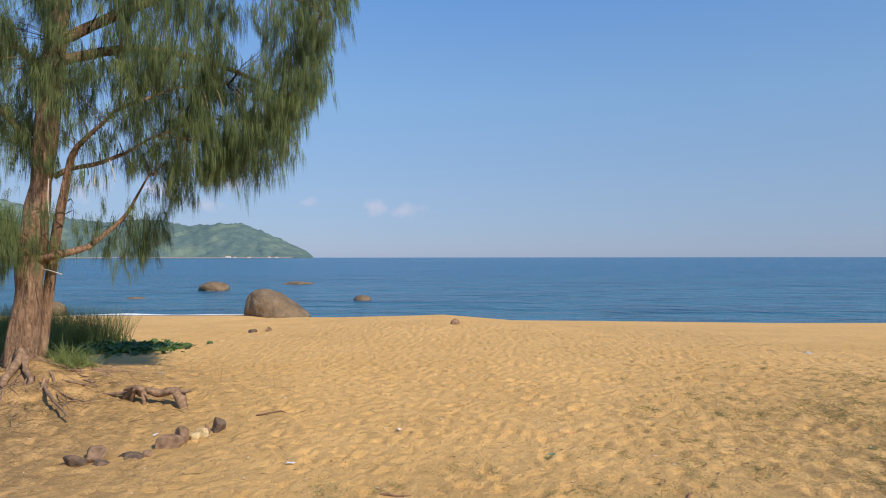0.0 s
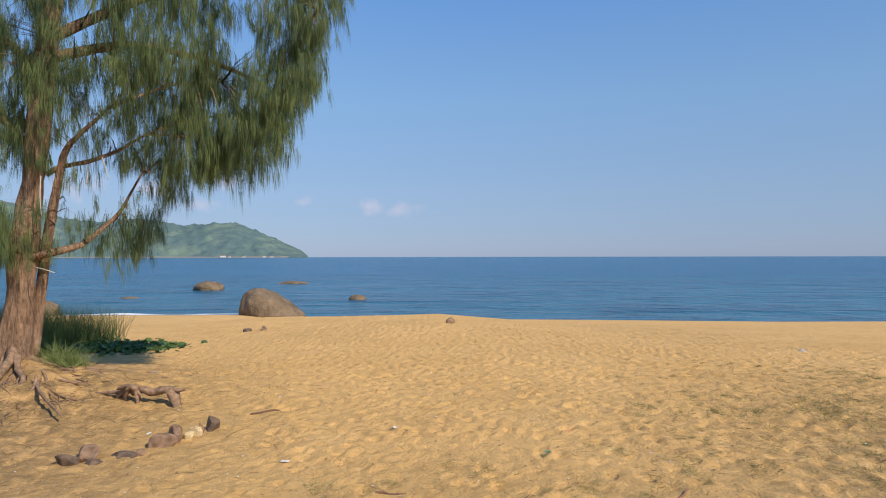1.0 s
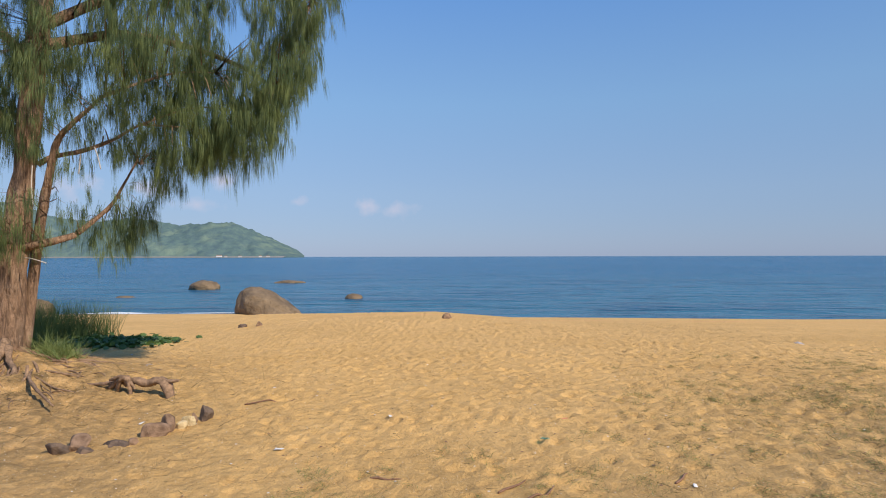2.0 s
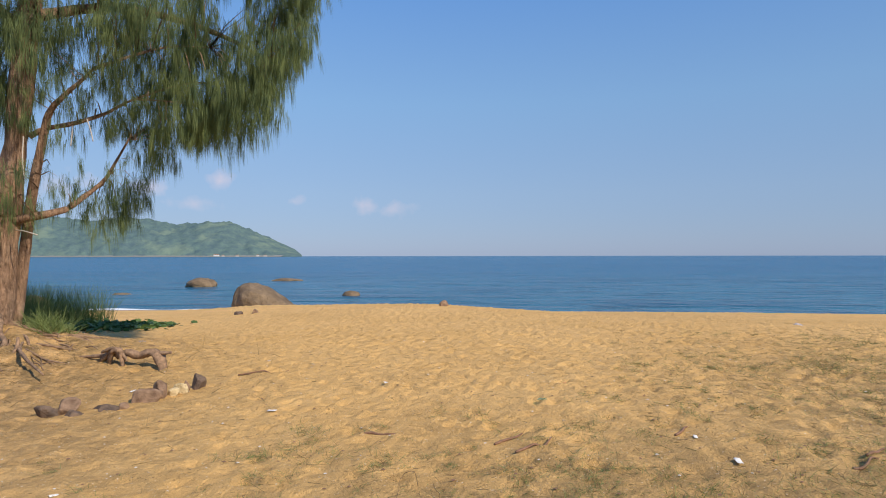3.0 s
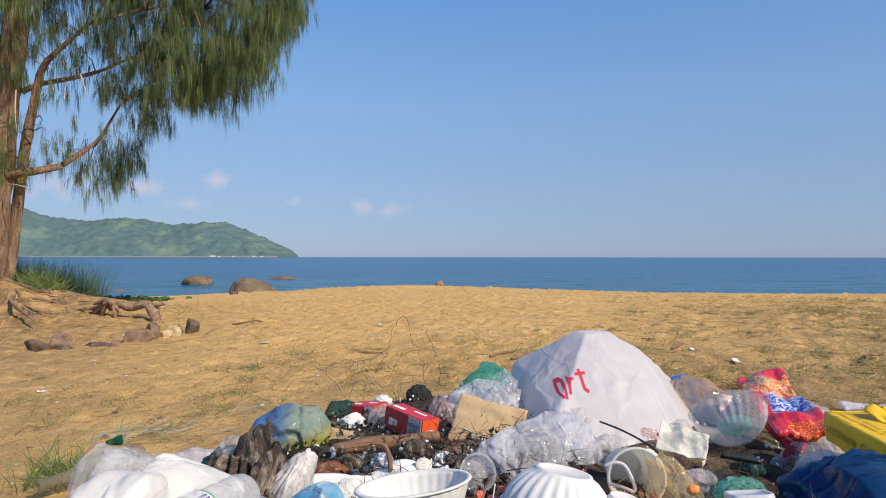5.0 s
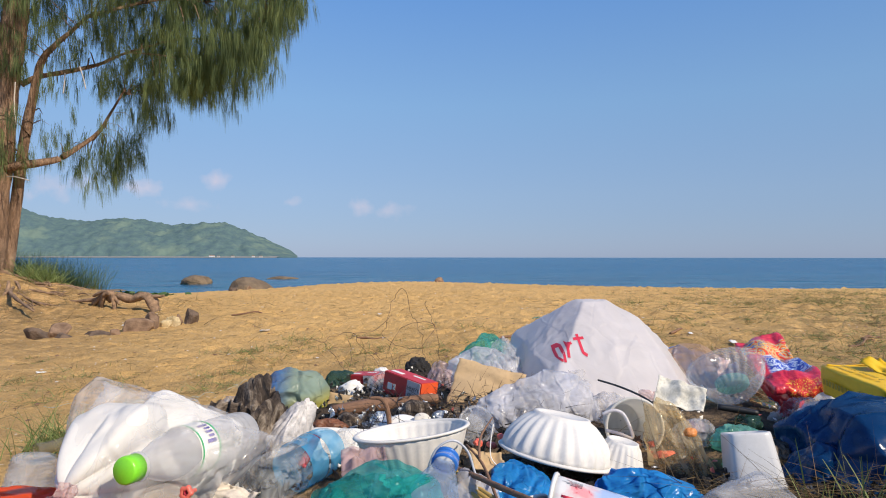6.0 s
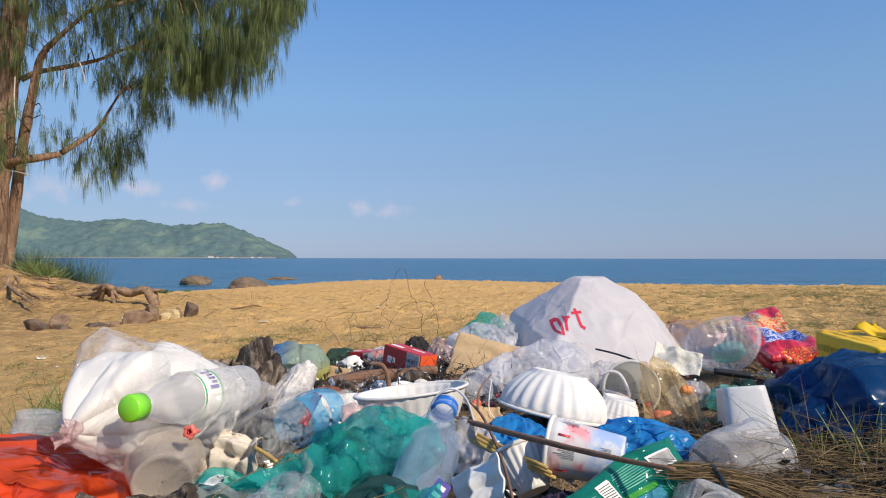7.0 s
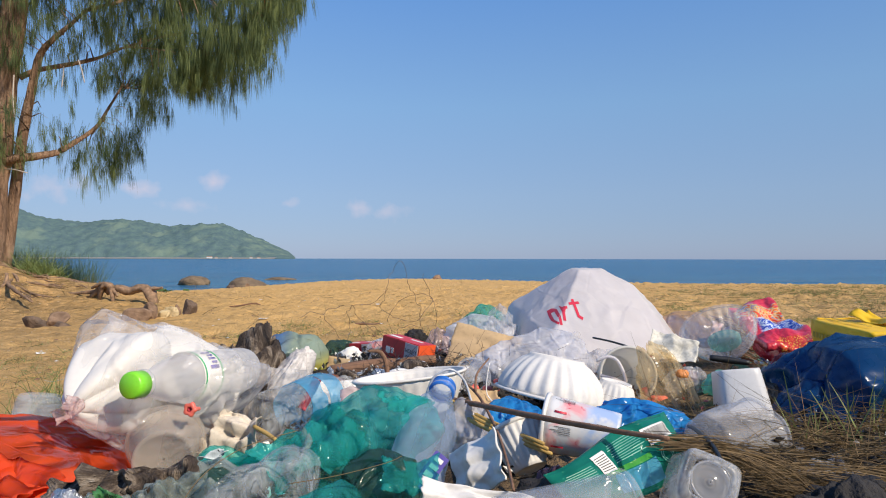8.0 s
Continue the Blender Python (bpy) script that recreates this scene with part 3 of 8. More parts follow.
part("trunk", tube("trunk", [tw(-4.29, 6.3, 0.1), tw(-4.26, 6.3, 0.5), tw(-4.22, 6.3, 1.15), tw(-4.14, 6.3, 1.9), tw(-4.06, 6.3, 2.55), tw(-4.0, 6.3, 3.2), tw(-3.94, 6.32, 3.9),
                           tw(-3.86, 6.35, 5.2), tw(-3.8, 6.35, 6.6), tw(-3.78, 6.4, 7.8)],
                 [0.175, 0.140, 0.122, 0.110, 0.104, 0.098, 0.09, 0.07, 0.045, 0.02], BARK, 18, 0.34, 6), tree)
BOUGHS = [
    ([(-4.2, 6.45, 0.3), (-4.13, 6.5, 1.1), (-3.99, 6.4, 1.69), (-3.89, 6.4, 2.22), (-3.83, 6.4, 2.46), (-3.71, 6.4, 2.61), (-3.51, 6.4, 2.79), (-3.39, 6.4, 2.91)], 0.062),
    ([(-4.1, 6.3, 1.36), (-3.95, 6.3, 1.39), (-3.76, 6.5, 1.47), (-3.69, 6.7, 1.60), (-3.59, 7.0, 1.85), (-3.50, 7.1, 2.10), (-3.39, 7.2, 2.40)], 0.046),
    ([(-3.95, 6.3, 3.4), (-3.4, 6.8, 3.7), (-2.8, 7.2, 3.7), (-2.2, 7.4, 3.5), (-1.8, 7.4, 3.2)], 0.06),
    ([(-3.95, 6.3, 3.6), (-3.2, 6.9, 4.3), (-2.4, 7.2, 4.6), (-1.7, 7.4, 4.5), (-1.35, 7.4, 4.3)], 0.06),
    ([(-3.9, 6.3, 4.2), (-3.1, 6.6, 5.0), (-2.2, 7.0, 5.4), (-1.3, 7.2, 5.1)], 0.05),
    ([(-4.0, 6.35, 2.2), (-3.89, 6.4, 2.29), (-3.59, 6.4, 2.35), (-3.43, 6.7, 2.52), (-3.27, 7.0, 2.75), (-2.77, 7.3, 3.02), (-2.3, 7.4, 3.0)], 0.03),
    ([(-3.39, 6.4, 2.91), (-2.9, 6.9, 3.3), (-2.4, 7.2, 3.4)], 0.02),
    ([(-3.27, 7.0, 2.75), (-2.9, 7.1, 2.75), (-2.5, 7.3, 2.7)], 0.014),
    ([(-4.1, 6.3, 1.5), (-4.5, 6.1, 1.7), (-5.0, 6.0, 1.85), (-5.6, 5.9, 1.8)], 0.04),
    ([(-4.03, 6.3, 2.3), (-4.5, 6.2, 2.9), (-5.1, 6.1, 3.1), (-5.7, 6.0, 2.9)], 0.045),
    ([(-3.97, 6.3, 3.2), (-4.5, 6.0, 3.7), (-5.1, 5.8, 3.8), (-5.7, 5.7, 3.6)], 0.05),
    ([(-3.92, 6.3, 3.9), (-4.4, 6.6, 4.6), (-5.1, 6.8, 4.9), (-5.8, 6.8, 4.7)], 0.05),
    ([(-3.9, 6.3, 4.6), (-3.6, 7.0, 5.4), (-3.0, 7.5, 5.7), (-2.2, 7.7, 5.4)], 0.045),
    ([(-3.85, 6.3, 5.4), (-3.3, 6.1, 6.3), (-2.6, 6.0, 6.6), (-1.8, 6.0, 6.3)], 0.04),
    ([(-3.85, 6.3, 5.6), (-4.4, 6.2, 6.4), (-5.2, 6.1, 6.6)], 0.04),
    ([(-4.13, 6.2, 1.4), (-4.3, 5.9, 1.55), (-4.3, 5.6, 1.62), (-4.0, 5.5, 1.62)], 0.02),
    ([(-3.8, 6.35, 6.4), (-3.4, 6.4, 7.2), (-2.8, 6.4, 7.4)], 0.03),
]
rng = np.random.default_rng(21)
R, W, L, Wd = [], [], [], []


def spray(p, n, length, spreadr):
    """A few hanging tassels round a short twig: each a drooping stem that is feathered with needles and tapers to its tip."""
    twig = rng.normal(size=3) * (1, 1, 0.3)
    twig /= np.linalg.norm(twig)
    tails = max(2, n // 20)
    for _ in range(tails):
        top = np.array(p) + twig * rng.uniform(-spreadr, spreadr) * 1.3 + rng.normal(size=3) * spreadr * 0.3
        stem = np.append(rng.normal(size=2) * 0.30, -1.0)
        stem /= np.linalg.norm(stem)
        long = length * rng.uniform(0.65, 1.15)
        out = rng.normal(size=3) * (1, 1, 0.2) * 0.05
        for _ in range(n // tails):
            t = rng.random() ** 0.8
            R.append(top + stem * long * 0.62 * t + out * (1 - t) + rng.normal(size=3) * 0.012)
            W.append(stem + rng.normal(size=3) * 0.36 * (1.15 - t))
            L.append(long * rng.uniform(0.42, 0.74) * (1.1 - 0.35 * t))
            Wd.append(rng.uniform(0.0030, 0.0046))


for li, (pts, r0) in enumerate(BOUGHS):
    n = len(pts)
    part("limb", tube("limb", [tw(*p) for p in pts], [r0 * (1 - 0.82 * i / (n - 1)) for i in range(n)], BARK, 9, 0.25, 5), tree)
    P = np.array(pts)
    seg = np.linalg.norm(np.diff(P, axis=0), axis=1)
    total = seg.sum()
    at = np.concatenate([[0], np.cumsum(seg)])
    every = {4: 20, 8: 40, 9: 52, 10: 54, 11: 46, 12: 26, 13: 26, 14: 26, 15: 40, 16: 26}.get(li, 0)
    for _ in range(int(total * every)):
        s = total * rng.uniform(0.06 if li in (8, 9, 10, 11) else 0.2, 1.0)
        c = np.array([np.interp(s, at, P[:, k]) for k in range(3)])
        far = 0.08 + 0.15 * (s / total)
        c = c + np.clip(rng.normal(size=3), -1.4, 1.4) * (far, far, far * 0.7) + (0, 0, 0.05)
        spray(c - np.array(TREE), int(rng.integers(70, 110)), rng.uniform(0.24, 0.42), rng.uniform(0.05, 0.13))

# the seaward crown: hanging bunches on thin twigs, thinner towards the trunk
bough_points = np.concatenate([np.array([np.array(a) * (1 - t) + np.array(b) * t for a, b in zip(p, p[1:]) for t in (0, 0.25, 0.5, 0.75)]) for p, _ in BOUGHS[:8] + BOUGHS[12:13]])


def crown_foot(x):
    return float(np.interp(x, [-3.40, -3.15, -3.0, -2.9, -2.65, -2.2, -1.95, -1.75, -1.5, -1.38, -1.0], [2.15, 2.05, 1.9, 2.15, 2.3, 2.2, 2.28, 2.53, 2.94, 3.2, 4.4]))


bunches = [(-4.5 + 0.19 * (i % 9), 5.75 + 0.12 * (i * 7 % 9), 3.0 + 0.19 * (i * 5 % 11), 0.9) for i in range(46)]
bunches += [(-4.6 + 0.13 * (i * 3 % 11), 6.0 + 0.09 * (i * 7 % 10), 2.55 + 0.085 * (i * 5 % 13), 0.55) for i in range(34)]
bunches += [(-3.62, 7.2, 1.66, 1.0), (-3.5, 7.25, 1.70, 1.4), (-3.66, 7.15, 1.62, 1.5), (-3.45, 7.3, 1.78, 1.4), (-3.78, 7.1, 1.62, 1.2), (-3.42, 7.2, 1.85, 0.9), (-3.7, 7.3, 1.72, 1.0), (-3.35, 7.2, 2.02, 0.8), (-3.55, 7.0, 1.9, 0.6), (-3.88, 6.9, 1.66, 0.5),
           (-4.12, 5.9, 1.88, 0.9), (-4.22, 5.85, 1.72, 0.9), (-4.02, 5.9, 1.66, 0.7), (-4.4, 5.8, 1.84, 0.9), (-3.92, 5.95, 1.74, 0.6), (-4.5, 5.9, 1.66, 0.9),
           (-3.8, 6.4, 1.78, 0.35), (-3.9, 6.45, 1.9, 0.3), (-3.72, 6.4, 2.2, 0.4), (-3.62, 6.4, 2.45, 0.4), (-3.45, 6.5, 2.5, 0.5), (-3.75, 6.5, 1.62, 0.4)]
bunches += [(rng.uniform(-5.3, -2.6), rng.uniform(5.7, 7.2), rng.uniform(3.15, 5.0), rng.uniform(0.7, 1.0)) for _ in range(95)]
tries, full = 0, len(bunches) + 235
while len(bunches) < full and tries < 9000:
    tries += 1
    x, y = rng.uniform(-3.7, -1.25), rng.uniform(6.5, 8.0)
    foot = crown_foot(x + 0.17) + 0.36
    z = foot + rng.exponential(0.9) if rng.random() < 0.85 else foot + rng.uniform(-0.05, 0.15)
    k = y / 7.3
    if z > 5.0 or noise.noise((x * 2.9, y * 2.2, z * 2.4)) < 0.06 or (x < -2.75 and z < 3.1 and rng.random() < 0.35):
        continue
    bunches.append((x * k, y, 1.37 + (z - 1.37) * k, rng.uniform(0.7, 1.15)))
twv, twf = [], []
for x, y, z, k in bunches:
    c = np.array((x, y, z))
    near = bough_points[np.argmin(((bough_points - c) ** 2).sum(1))]
    mid = (near + c) / 2 + (0, 0, 0.06)
    base = len(twv)
    for p, r in ((near, 0.010), (mid, 0.007), (c + (0, 0, 0.03), 0.003)):
        q = np.array(p) - np.array(TREE)
        twv += [tuple(q + r * np.array(d)) for d in ((1, 0, 0), (-0.5, 0.87, 0), (-0.5, -0.87, 0.3))]
    for i in (0, 3):
        for j in range(3):
            twf.append((base + i + j, base + i + (j + 1) % 3, base + i + 3 + (j + 1) % 3, base + i + 3 + j))
    for _ in range(max(2, int(7.5 * k))):
        o = np.clip(rng.normal(size=3), -1.6, 1.6) * (0.09, 0.09, 0.13)
        spray(c + o - np.array(TREE), int(rng.integers(39, 64)), rng.uniform(0.24, 0.42), rng.uniform(0.03, 0.07))
tagged(part("twig_mass", mesh_of("twig_mass", twv, twf, BARK), tree), "thin brown twigs inside the crown", kind="stuff")
foliage = part("foliage", strands("foliage", R, W, L, Wd, NEEDLE, 2.4, 2, rng), tree, label="drooping green needle foliage")

# further stems of the clump
for pts, r in [([(-4.75, 6.7, 0.2), (-4.6, 6.65, 0.6), (-4.42, 6.5, 1.05), (-4.26, 6.36, 1.4)], 0.055),
               ([(-4.9, 5.9, 0.2), (-5.1, 5.9, 0.9), (-5.3, 5.9, 2.0), (-5.4, 6.0, 3.4)], 0.09)]:
    part("stem", tube("stem", [tw(*p) for p in pts], [r * (1 - 0.22 * i) for i in range(len(pts))], BARK, 12, 0.25, 5), tree)

# bare roots washed out of the mound
rng2 = random.Random(5)
for k in range(64):
    a = rng2.uniform(-2.3, 0.5)
    ln = rng2.uniform(0.5, 1.25)
    pts = []
    d0 = rng2.uniform(0.12, 0.75)
    x, y = -4.28 + d0 * math.cos(a), 6.3 + d0 * math.sin(a)
    for s in range(6):
        pts.append(tw(x, y, gz(x, y) + 0.022 * math.sin(s * 1.9 + k) - (0.03 if s in (0, 5) else 0) + (0.07 if s == 0 and d0 < 0.25 else 0)))
        a += rng2.uniform(-0.5, 0.5)
        x, y = x + ln / 5 * math.cos(a), y + ln / 5 * math.sin(a)
    r = rng2.uniform(0.004, 0.012)
    part("root", tube("root", pts, [r * 1.5, r * 1.2, r, r * 0.8, r * 0.6, r * 0.3], ROOT, 7, 0.3, 4), tree)
for pts, rad, lab in [
        ([(-3.55, 5.95, 0.05), (-3.35, 5.85, 0.07), (-3.15, 5.8, 0.075), (-2.98, 5.76, 0.09), (-2.84, 5.73, 0.11)], [0.008, 0.013, 0.014, 0.018, 0.020], "long bare root lying on the sand"),
        ([(-2.95, 5.76, 0.05), (-2.84, 5.73, 0.13), (-2.76, 5.72, 0.10), (-2.68, 5.7, 0.125), (-2.58, 5.7, 0.10), (-2.46, 5.68, 0.135), (-2.38, 5.66, 0.08), (-2.33, 5.62, -0.04)], [0.022, 0.036, 0.032, 0.034, 0.036, 0.040, 0.042, 0.038], "thick bare root arching out of the sand"),
        ([(-2.50, 5.68, 0.12), (-2.38, 5.66, 0.125), (-2.27, 5.65, 0.135)], [0.028, 0.017, 0.010], ""),
        ([(-2.86, 5.72, 0.02), (-2.81, 5.67, 0.14), (-2.74, 5.66, 0.15), (-2.70, 5.65, 0.0)], [0.014, 0.026, 0.028, 0.014], ""),
        ([(-2.92, 5.70, 0.13), (-2.80, 5.66, 0.17), (-2.72, 5.66, 0.13), (-2.66, 5.64, 0.06)], [0.010, 0.018, 0.016, 0.008], ""),
        ([(-4.2, 6.18, 0.42), (-4.12, 6.0, 0.33), (-4.10, 5.8, 0.21), (-4.02, 5.6, 0.11), (-4.0, 5.45, 0.03)], [0.055, 0.042, 0.034, 0.026, 0.012], "thick peeled root running down the mound"),
        ([(-4.12, 6.1, 0.38), (-3.98, 5.92, 0.28), (-3.80, 5.72, 0.20), (-3.86, 5.55, 0.12), (-3.7, 5.4, 0.04)], [0.035, 0.028, 0.022, 0.018, 0.008], ""),
        ([(-3.72, 5.85, 0.20), (-3.62, 5.65, 0.17), (-3.35, 5.35, 0.12), (-3.05, 5.08, 0.05)], [0.010, 0.016, 0.014, 0.008], ""),
        ([(-3.70, 5.75, 0.26), (-3.66, 5.66, 0.16), (-3.69, 5.55, 0.08)], [0.012, 0.016, 0.010], "")]:
    part("root", tube("root", [tw(*p) for p in pts], rad, ROOT, 10, 0.7, 6), tree, None, lab)
for pts in [[(-3.54, 6.3, 2.306), (-3.545, 6.3, 2.22), (-3.557, 6.3, 2.102)], [(-3.398, 6.3, 2.375), (-3.36, 6.3, 2.26), (-3.335, 6.3, 2.149)], [(-3.892, 6.1, 2.158), (-3.90, 6.1, 1.95), (-3.882, 6.1, 1.748)], [(-3.996, 6.15, 1.253), (-3.85, 6.05, 1.24), (-3.69, 6.0, 1.201)]]:
    part("peeled_twig", tube("peeled_twig", [tw(*p) for p in pts], [0.0055] * len(pts), m_plain("peeled_wood", (0.55, 0.50, 0.44), 0.7, 0.2), 6), tree, label="pale peeled hanging twig")

# ---- shrubs and creeping vine behind the tree ----
rng = np.random.default_rng(4)


def bush(name, label, category, x0, x1, y0, y1, n, h, w, mat, lean=0.35, kind="stuff", droop=0.5):
    X, Y = rng.uniform(x0, x1, n), rng.uniform(y0, y1, n)
    roots = [(x, y, gz(x, y) - 0.01) for x, y in zip(X, Y)]
    ways = rng.normal(size=(n, 3)) * (lean, lean, 0.1) + (0, 0, 1)
    thing(name, label, category, None, strands(name, roots, ways, h * rng.uniform(0.5, 1.15, n), w * rng.uniform(0.6, 1.3, n), mat, droop, 4, rng), kind=kind)


bush("shore_grass", "tall feathery green grass on the shore", "grass", -9.0, -6.1, 9.0, 12.0, 9000, 0.75, 0.008, SHRUB, 0.22)
bush("shore_grass", "dense green grass beside the tree", "grass", -9.5, -5.6, 7.6, 9.4, 6500, 0.5, 0.008, SHRUB, 0.35)
bush("grass_tuft", "fresh green tuft at the foot of the tree", "grass", -4.05, -3.72, 6.25, 6.6, 420, 0.26, 0.007, GRASS, 0.55)
# creeper: low round leaves
n = 2600
verts, faces = [], []
for i in range(n):
    t = rng.random()
    x = -7.6 + 2.9 * t + rng.normal() * 0.25
    y = 10.4 + rng.normal() * (0.75 - 0.5 * t)
    c = Vector((x, y, gz(x, y) + rng.uniform(0.02, 0.16) * (1.15 - t)))
    s = rng.uniform(0.03, 0.06)
    q = Euler((rng.normal() * 0.5, rng.normal() * 0.5, rng.uniform(0, 6.3))).to_matrix()
    k = len(verts)
    verts += [c + q @ Vector((s * a, s * b, s * d)) for a, b, d in ((-1, -0.6, 0), (0, -1, 0.1), (1, -0.5, 0), (0.9, 0.7, 0.15), (0, 1.1, 0), (-0.9, 0.6, 0.12))]
    faces.append(tuple(range(k, k + 6)))
thing("beach_creeper", "low green creeper spreading over the sand", "creeper", None, mesh_of("beach_creeper", verts, faces, m_leaf("creeper_leaf", (0.06, 0.12, 0.035), (0.14, 0.22, 0.07), 0.5, (0.14, 0.22, 0.05)), False), kind="stuff")


# ---- plastics, paper and ash ----
def m_film(name, col, opacity, rough=0.22, tint=None, crease=26.0, glow=None, vary=0.25, bump=0.3, crisp=0.0):
    """Thin plastic film with long creases."""
    k = Mat(name)
    n1 = k.noise(crease, 2, 0.5, stretch=(1.0, 0.6, 0.3), distort=1.2)
    n2 = k.noise(crease * 1.7, 2, 0.5, stretch=(0.3, 0.7, 1.0), distort=1.0)
    n3 = k.noise(crease * 6, 3)
    warp = k.t.nodes.new("ShaderNodeVectorMath")
    warp.operation = "MULTIPLY_ADD"
    wn = k.t.nodes.new("ShaderNodeTexNoise")
    wn.inputs["Scale"].default_value = crease * 0.6
    k.t.links.new(k.obj, wn.inputs["Vector"])
    k.t.links.new(wn.outputs[1], warp.inputs[0])
    shift = (0.45 if crisp else 1.3) / crease
    warp.inputs[1].default_value = (shift, shift, shift)
    k.t.links.new(k.obj, warp.inputs[2])
    keep, k.obj = k.obj, warp.outputs[0]
    rumpled = k.span(k.noise(crease * 0.45, 3), 0.46, 0.62, 0.05, 1.0)
    ridge = k.math("ADD", k.facets(crease * 0.55, (1.0, 0.32, 0.6), 0.7, 0.3), k.math("MULTIPLY", rumpled, k.facets(crease * 2.2, (0.35, 1.0, 0.8), 0.9, 0.2)))
    ridge = k.math("ADD", ridge, k.math("MULTIPLY", n2, 0.006))
    if crisp:
        ridge = k.math("ADD", k.facets(crease * 0.9, (1.0, 0.5, 0.7), 0.9, crisp), k.facets(crease * 2.6, (0.6, 1.0, 0.9), 0.55, crisp))
    k.obj = keep
    k.base(k.mix(k.span(n1, 0.3, 0.7, 0, 1), tuple(c * 0.88 for c in col), col), k.span(n3, 0.3, 0.7, rough * 0.7, rough * 1.4), spec=0.5)
    k.bump(ridge, min(1.0, bump * 2.0), 1.0)
    k.film(k.span(n1, 0.3, 0.7, max(0.0, opacity - vary), min(1.0, opacity + vary)), tint or (1, 1, 1), glow or col)
    return k.m


def m_crisp():
    """Glossy printed foil: a red head with a yellow swirl, a blue and white lettered field, a red foot with yellow dots."""
    k = Mat("printed_foil")
    n, fine = k.noise(26, 3, 0.55, distort=1.6), k.noise(70, 3, 0.6, distort=1.2, stretch=(1.0, 0.5, 1.0))
    x = k.math("ADD", k.axis(0), k.math("MULTIPLY", k.math("SUBTRACT", n, 0.5), 0.05))
    red = k.mix(k.span(fine, 0.4, 0.65, 0, 1), (0.52, 0.02, 0.05), (0.70, 0.05, 0.07))
    swirl = k.ramp(k.noise(34, 2, 0.4, distort=2.6), [(0.36, (0.62, 0.03, 0.04)), (0.43, (0.78, 0.22, 0.03)), (0.49, (0.82, 0.55, 0.22)), (0.53, (0.09, 0.10, 0.34)), (0.57, (0.80, 0.60, 0.12)), (0.64, (0.72, 0.08, 0.04))])
    words = k.ramp(fine, [(0.38, (0.03, 0.06, 0.34)), (0.46, (0.08, 0.14, 0.52)), (0.50, (0.55, 0.62, 0.76)), (0.55, (0.62, 0.68, 0.78)), (0.59, (0.05, 0.09, 0.42))])
    dots = k.mix(k.span(k.noise(380, 1), 0.58, 0.64, 0, 1), (0.66, 0.05, 0.03), (0.85, 0.50, 0.06))
    c = k.mix(k.span(x, -0.100, -0.092, 0, 1), red, swirl)
    c = k.mix(k.span(x, -0.040, -0.034, 0, 1), c, words)
    c = k.mix(k.span(x, 0.042, 0.048, 0, 1), c, red)
    c = k.mix(k.span(x, 0.100, 0.106, 0, 1), c, dots)
    c = k.mix(k.math("MULTIPLY", k.span(k.axis(1), -0.020, -0.026, 0, 1), k.span(x, -0.05, -0.04, 0, 1)), c, red)
    k.base(c, 0.26, 0.0, 0.6)
    k.bump(k.math("ADD", k.noise(40, 3, distort=1), k.math("MULTIPLY", k.facets(40, (1, 0.6, 0.8), 0.6, 0.3), 12.0)), 0.5, 0.008)
    return k.m


def m_cloth():
    k = Mat("charred_sack")
    n1, n2 = k.noise(16, 6, 0.7, distort=1.2, stretch=(1.6, 1.6, 0.5)), k.noise(120, 3)
    c = k.ramp(n1, [(0.36, (0.016, 0.013, 0.012)), (0.48, (0.075, 0.055, 0.042)), (0.57, (0.26, 0.21, 0.16)), (0.70, (0.46, 0.42, 0.38))])
    k.base(c, 0.75, spec=0.3)
    k.bump(k.math("ADD", n1, k.math("MULTIPLY", n2, 0.2)), 0.9, 0.02)
    return k.m


def m_ash():
    k = Mat("ash_and_soil")
    n1, n2 = k.noise(9, 6, 0.65), k.noise(70, 4, 0.7)
    c = k.ramp(n1, [(0.34, (0.03, 0.024, 0.02)), (0.48, (0.10, 0.072, 0.05)), (0.60, (0.26, 0.18, 0.10)), (0.72, (0.34, 0.28, 0.22))])
    c = k.mix(k.span(n2, 0.55, 0.75, 0, 0.7), c, (0.015, 0.013, 0.012))
    k.base(c, 0.95, spec=0.15)
    k.bump(k.math("ADD", n1, n2), 1.0, 0.02)
    return k.m


def m_cup_wrap():
    """White cup plastic printed with a soft pink splash by the rim and pale blue towards the base."""
    k = Mat("printed_cup_plastic")
    z, n = k.axis(2), k.noise(34, 3, 0.5, distort=0.6)
    white = k.mix(k.span(k.noise(60, 3), 0.4, 0.7, 0, 1), (0.66, 0.65, 0.63), (0.72, 0.71, 0.69))
    blue = k.math("MULTIPLY", k.span(z, 0.040, 0.026, 0, 1), k.span(k.math("ADD", n, k.noise(90, 2)), 0.85, 1.05, 0.15, 0.9))
    col = k.mix(blue, white, (0.33, 0.46, 0.72))
    pink = k.math("MULTIPLY", k.span(z, 0.026, 0.040, 0, 1), k.math("MULTIPLY", k.span(z, 0.071, 0.066, 0, 1), k.span(n, 0.47, 0.60, 0, 1)))
    col = k.mix(pink, col, (0.78, 0.33, 0.34))
    core = k.math("MULTIPLY", pink, k.span(k.noise(75, 3, distort=0.8), 0.54, 0.64, 0, 1))
    k.base(k.mix(core, col, (0.62, 0.05, 0.08)), 0.35)
    return k.m


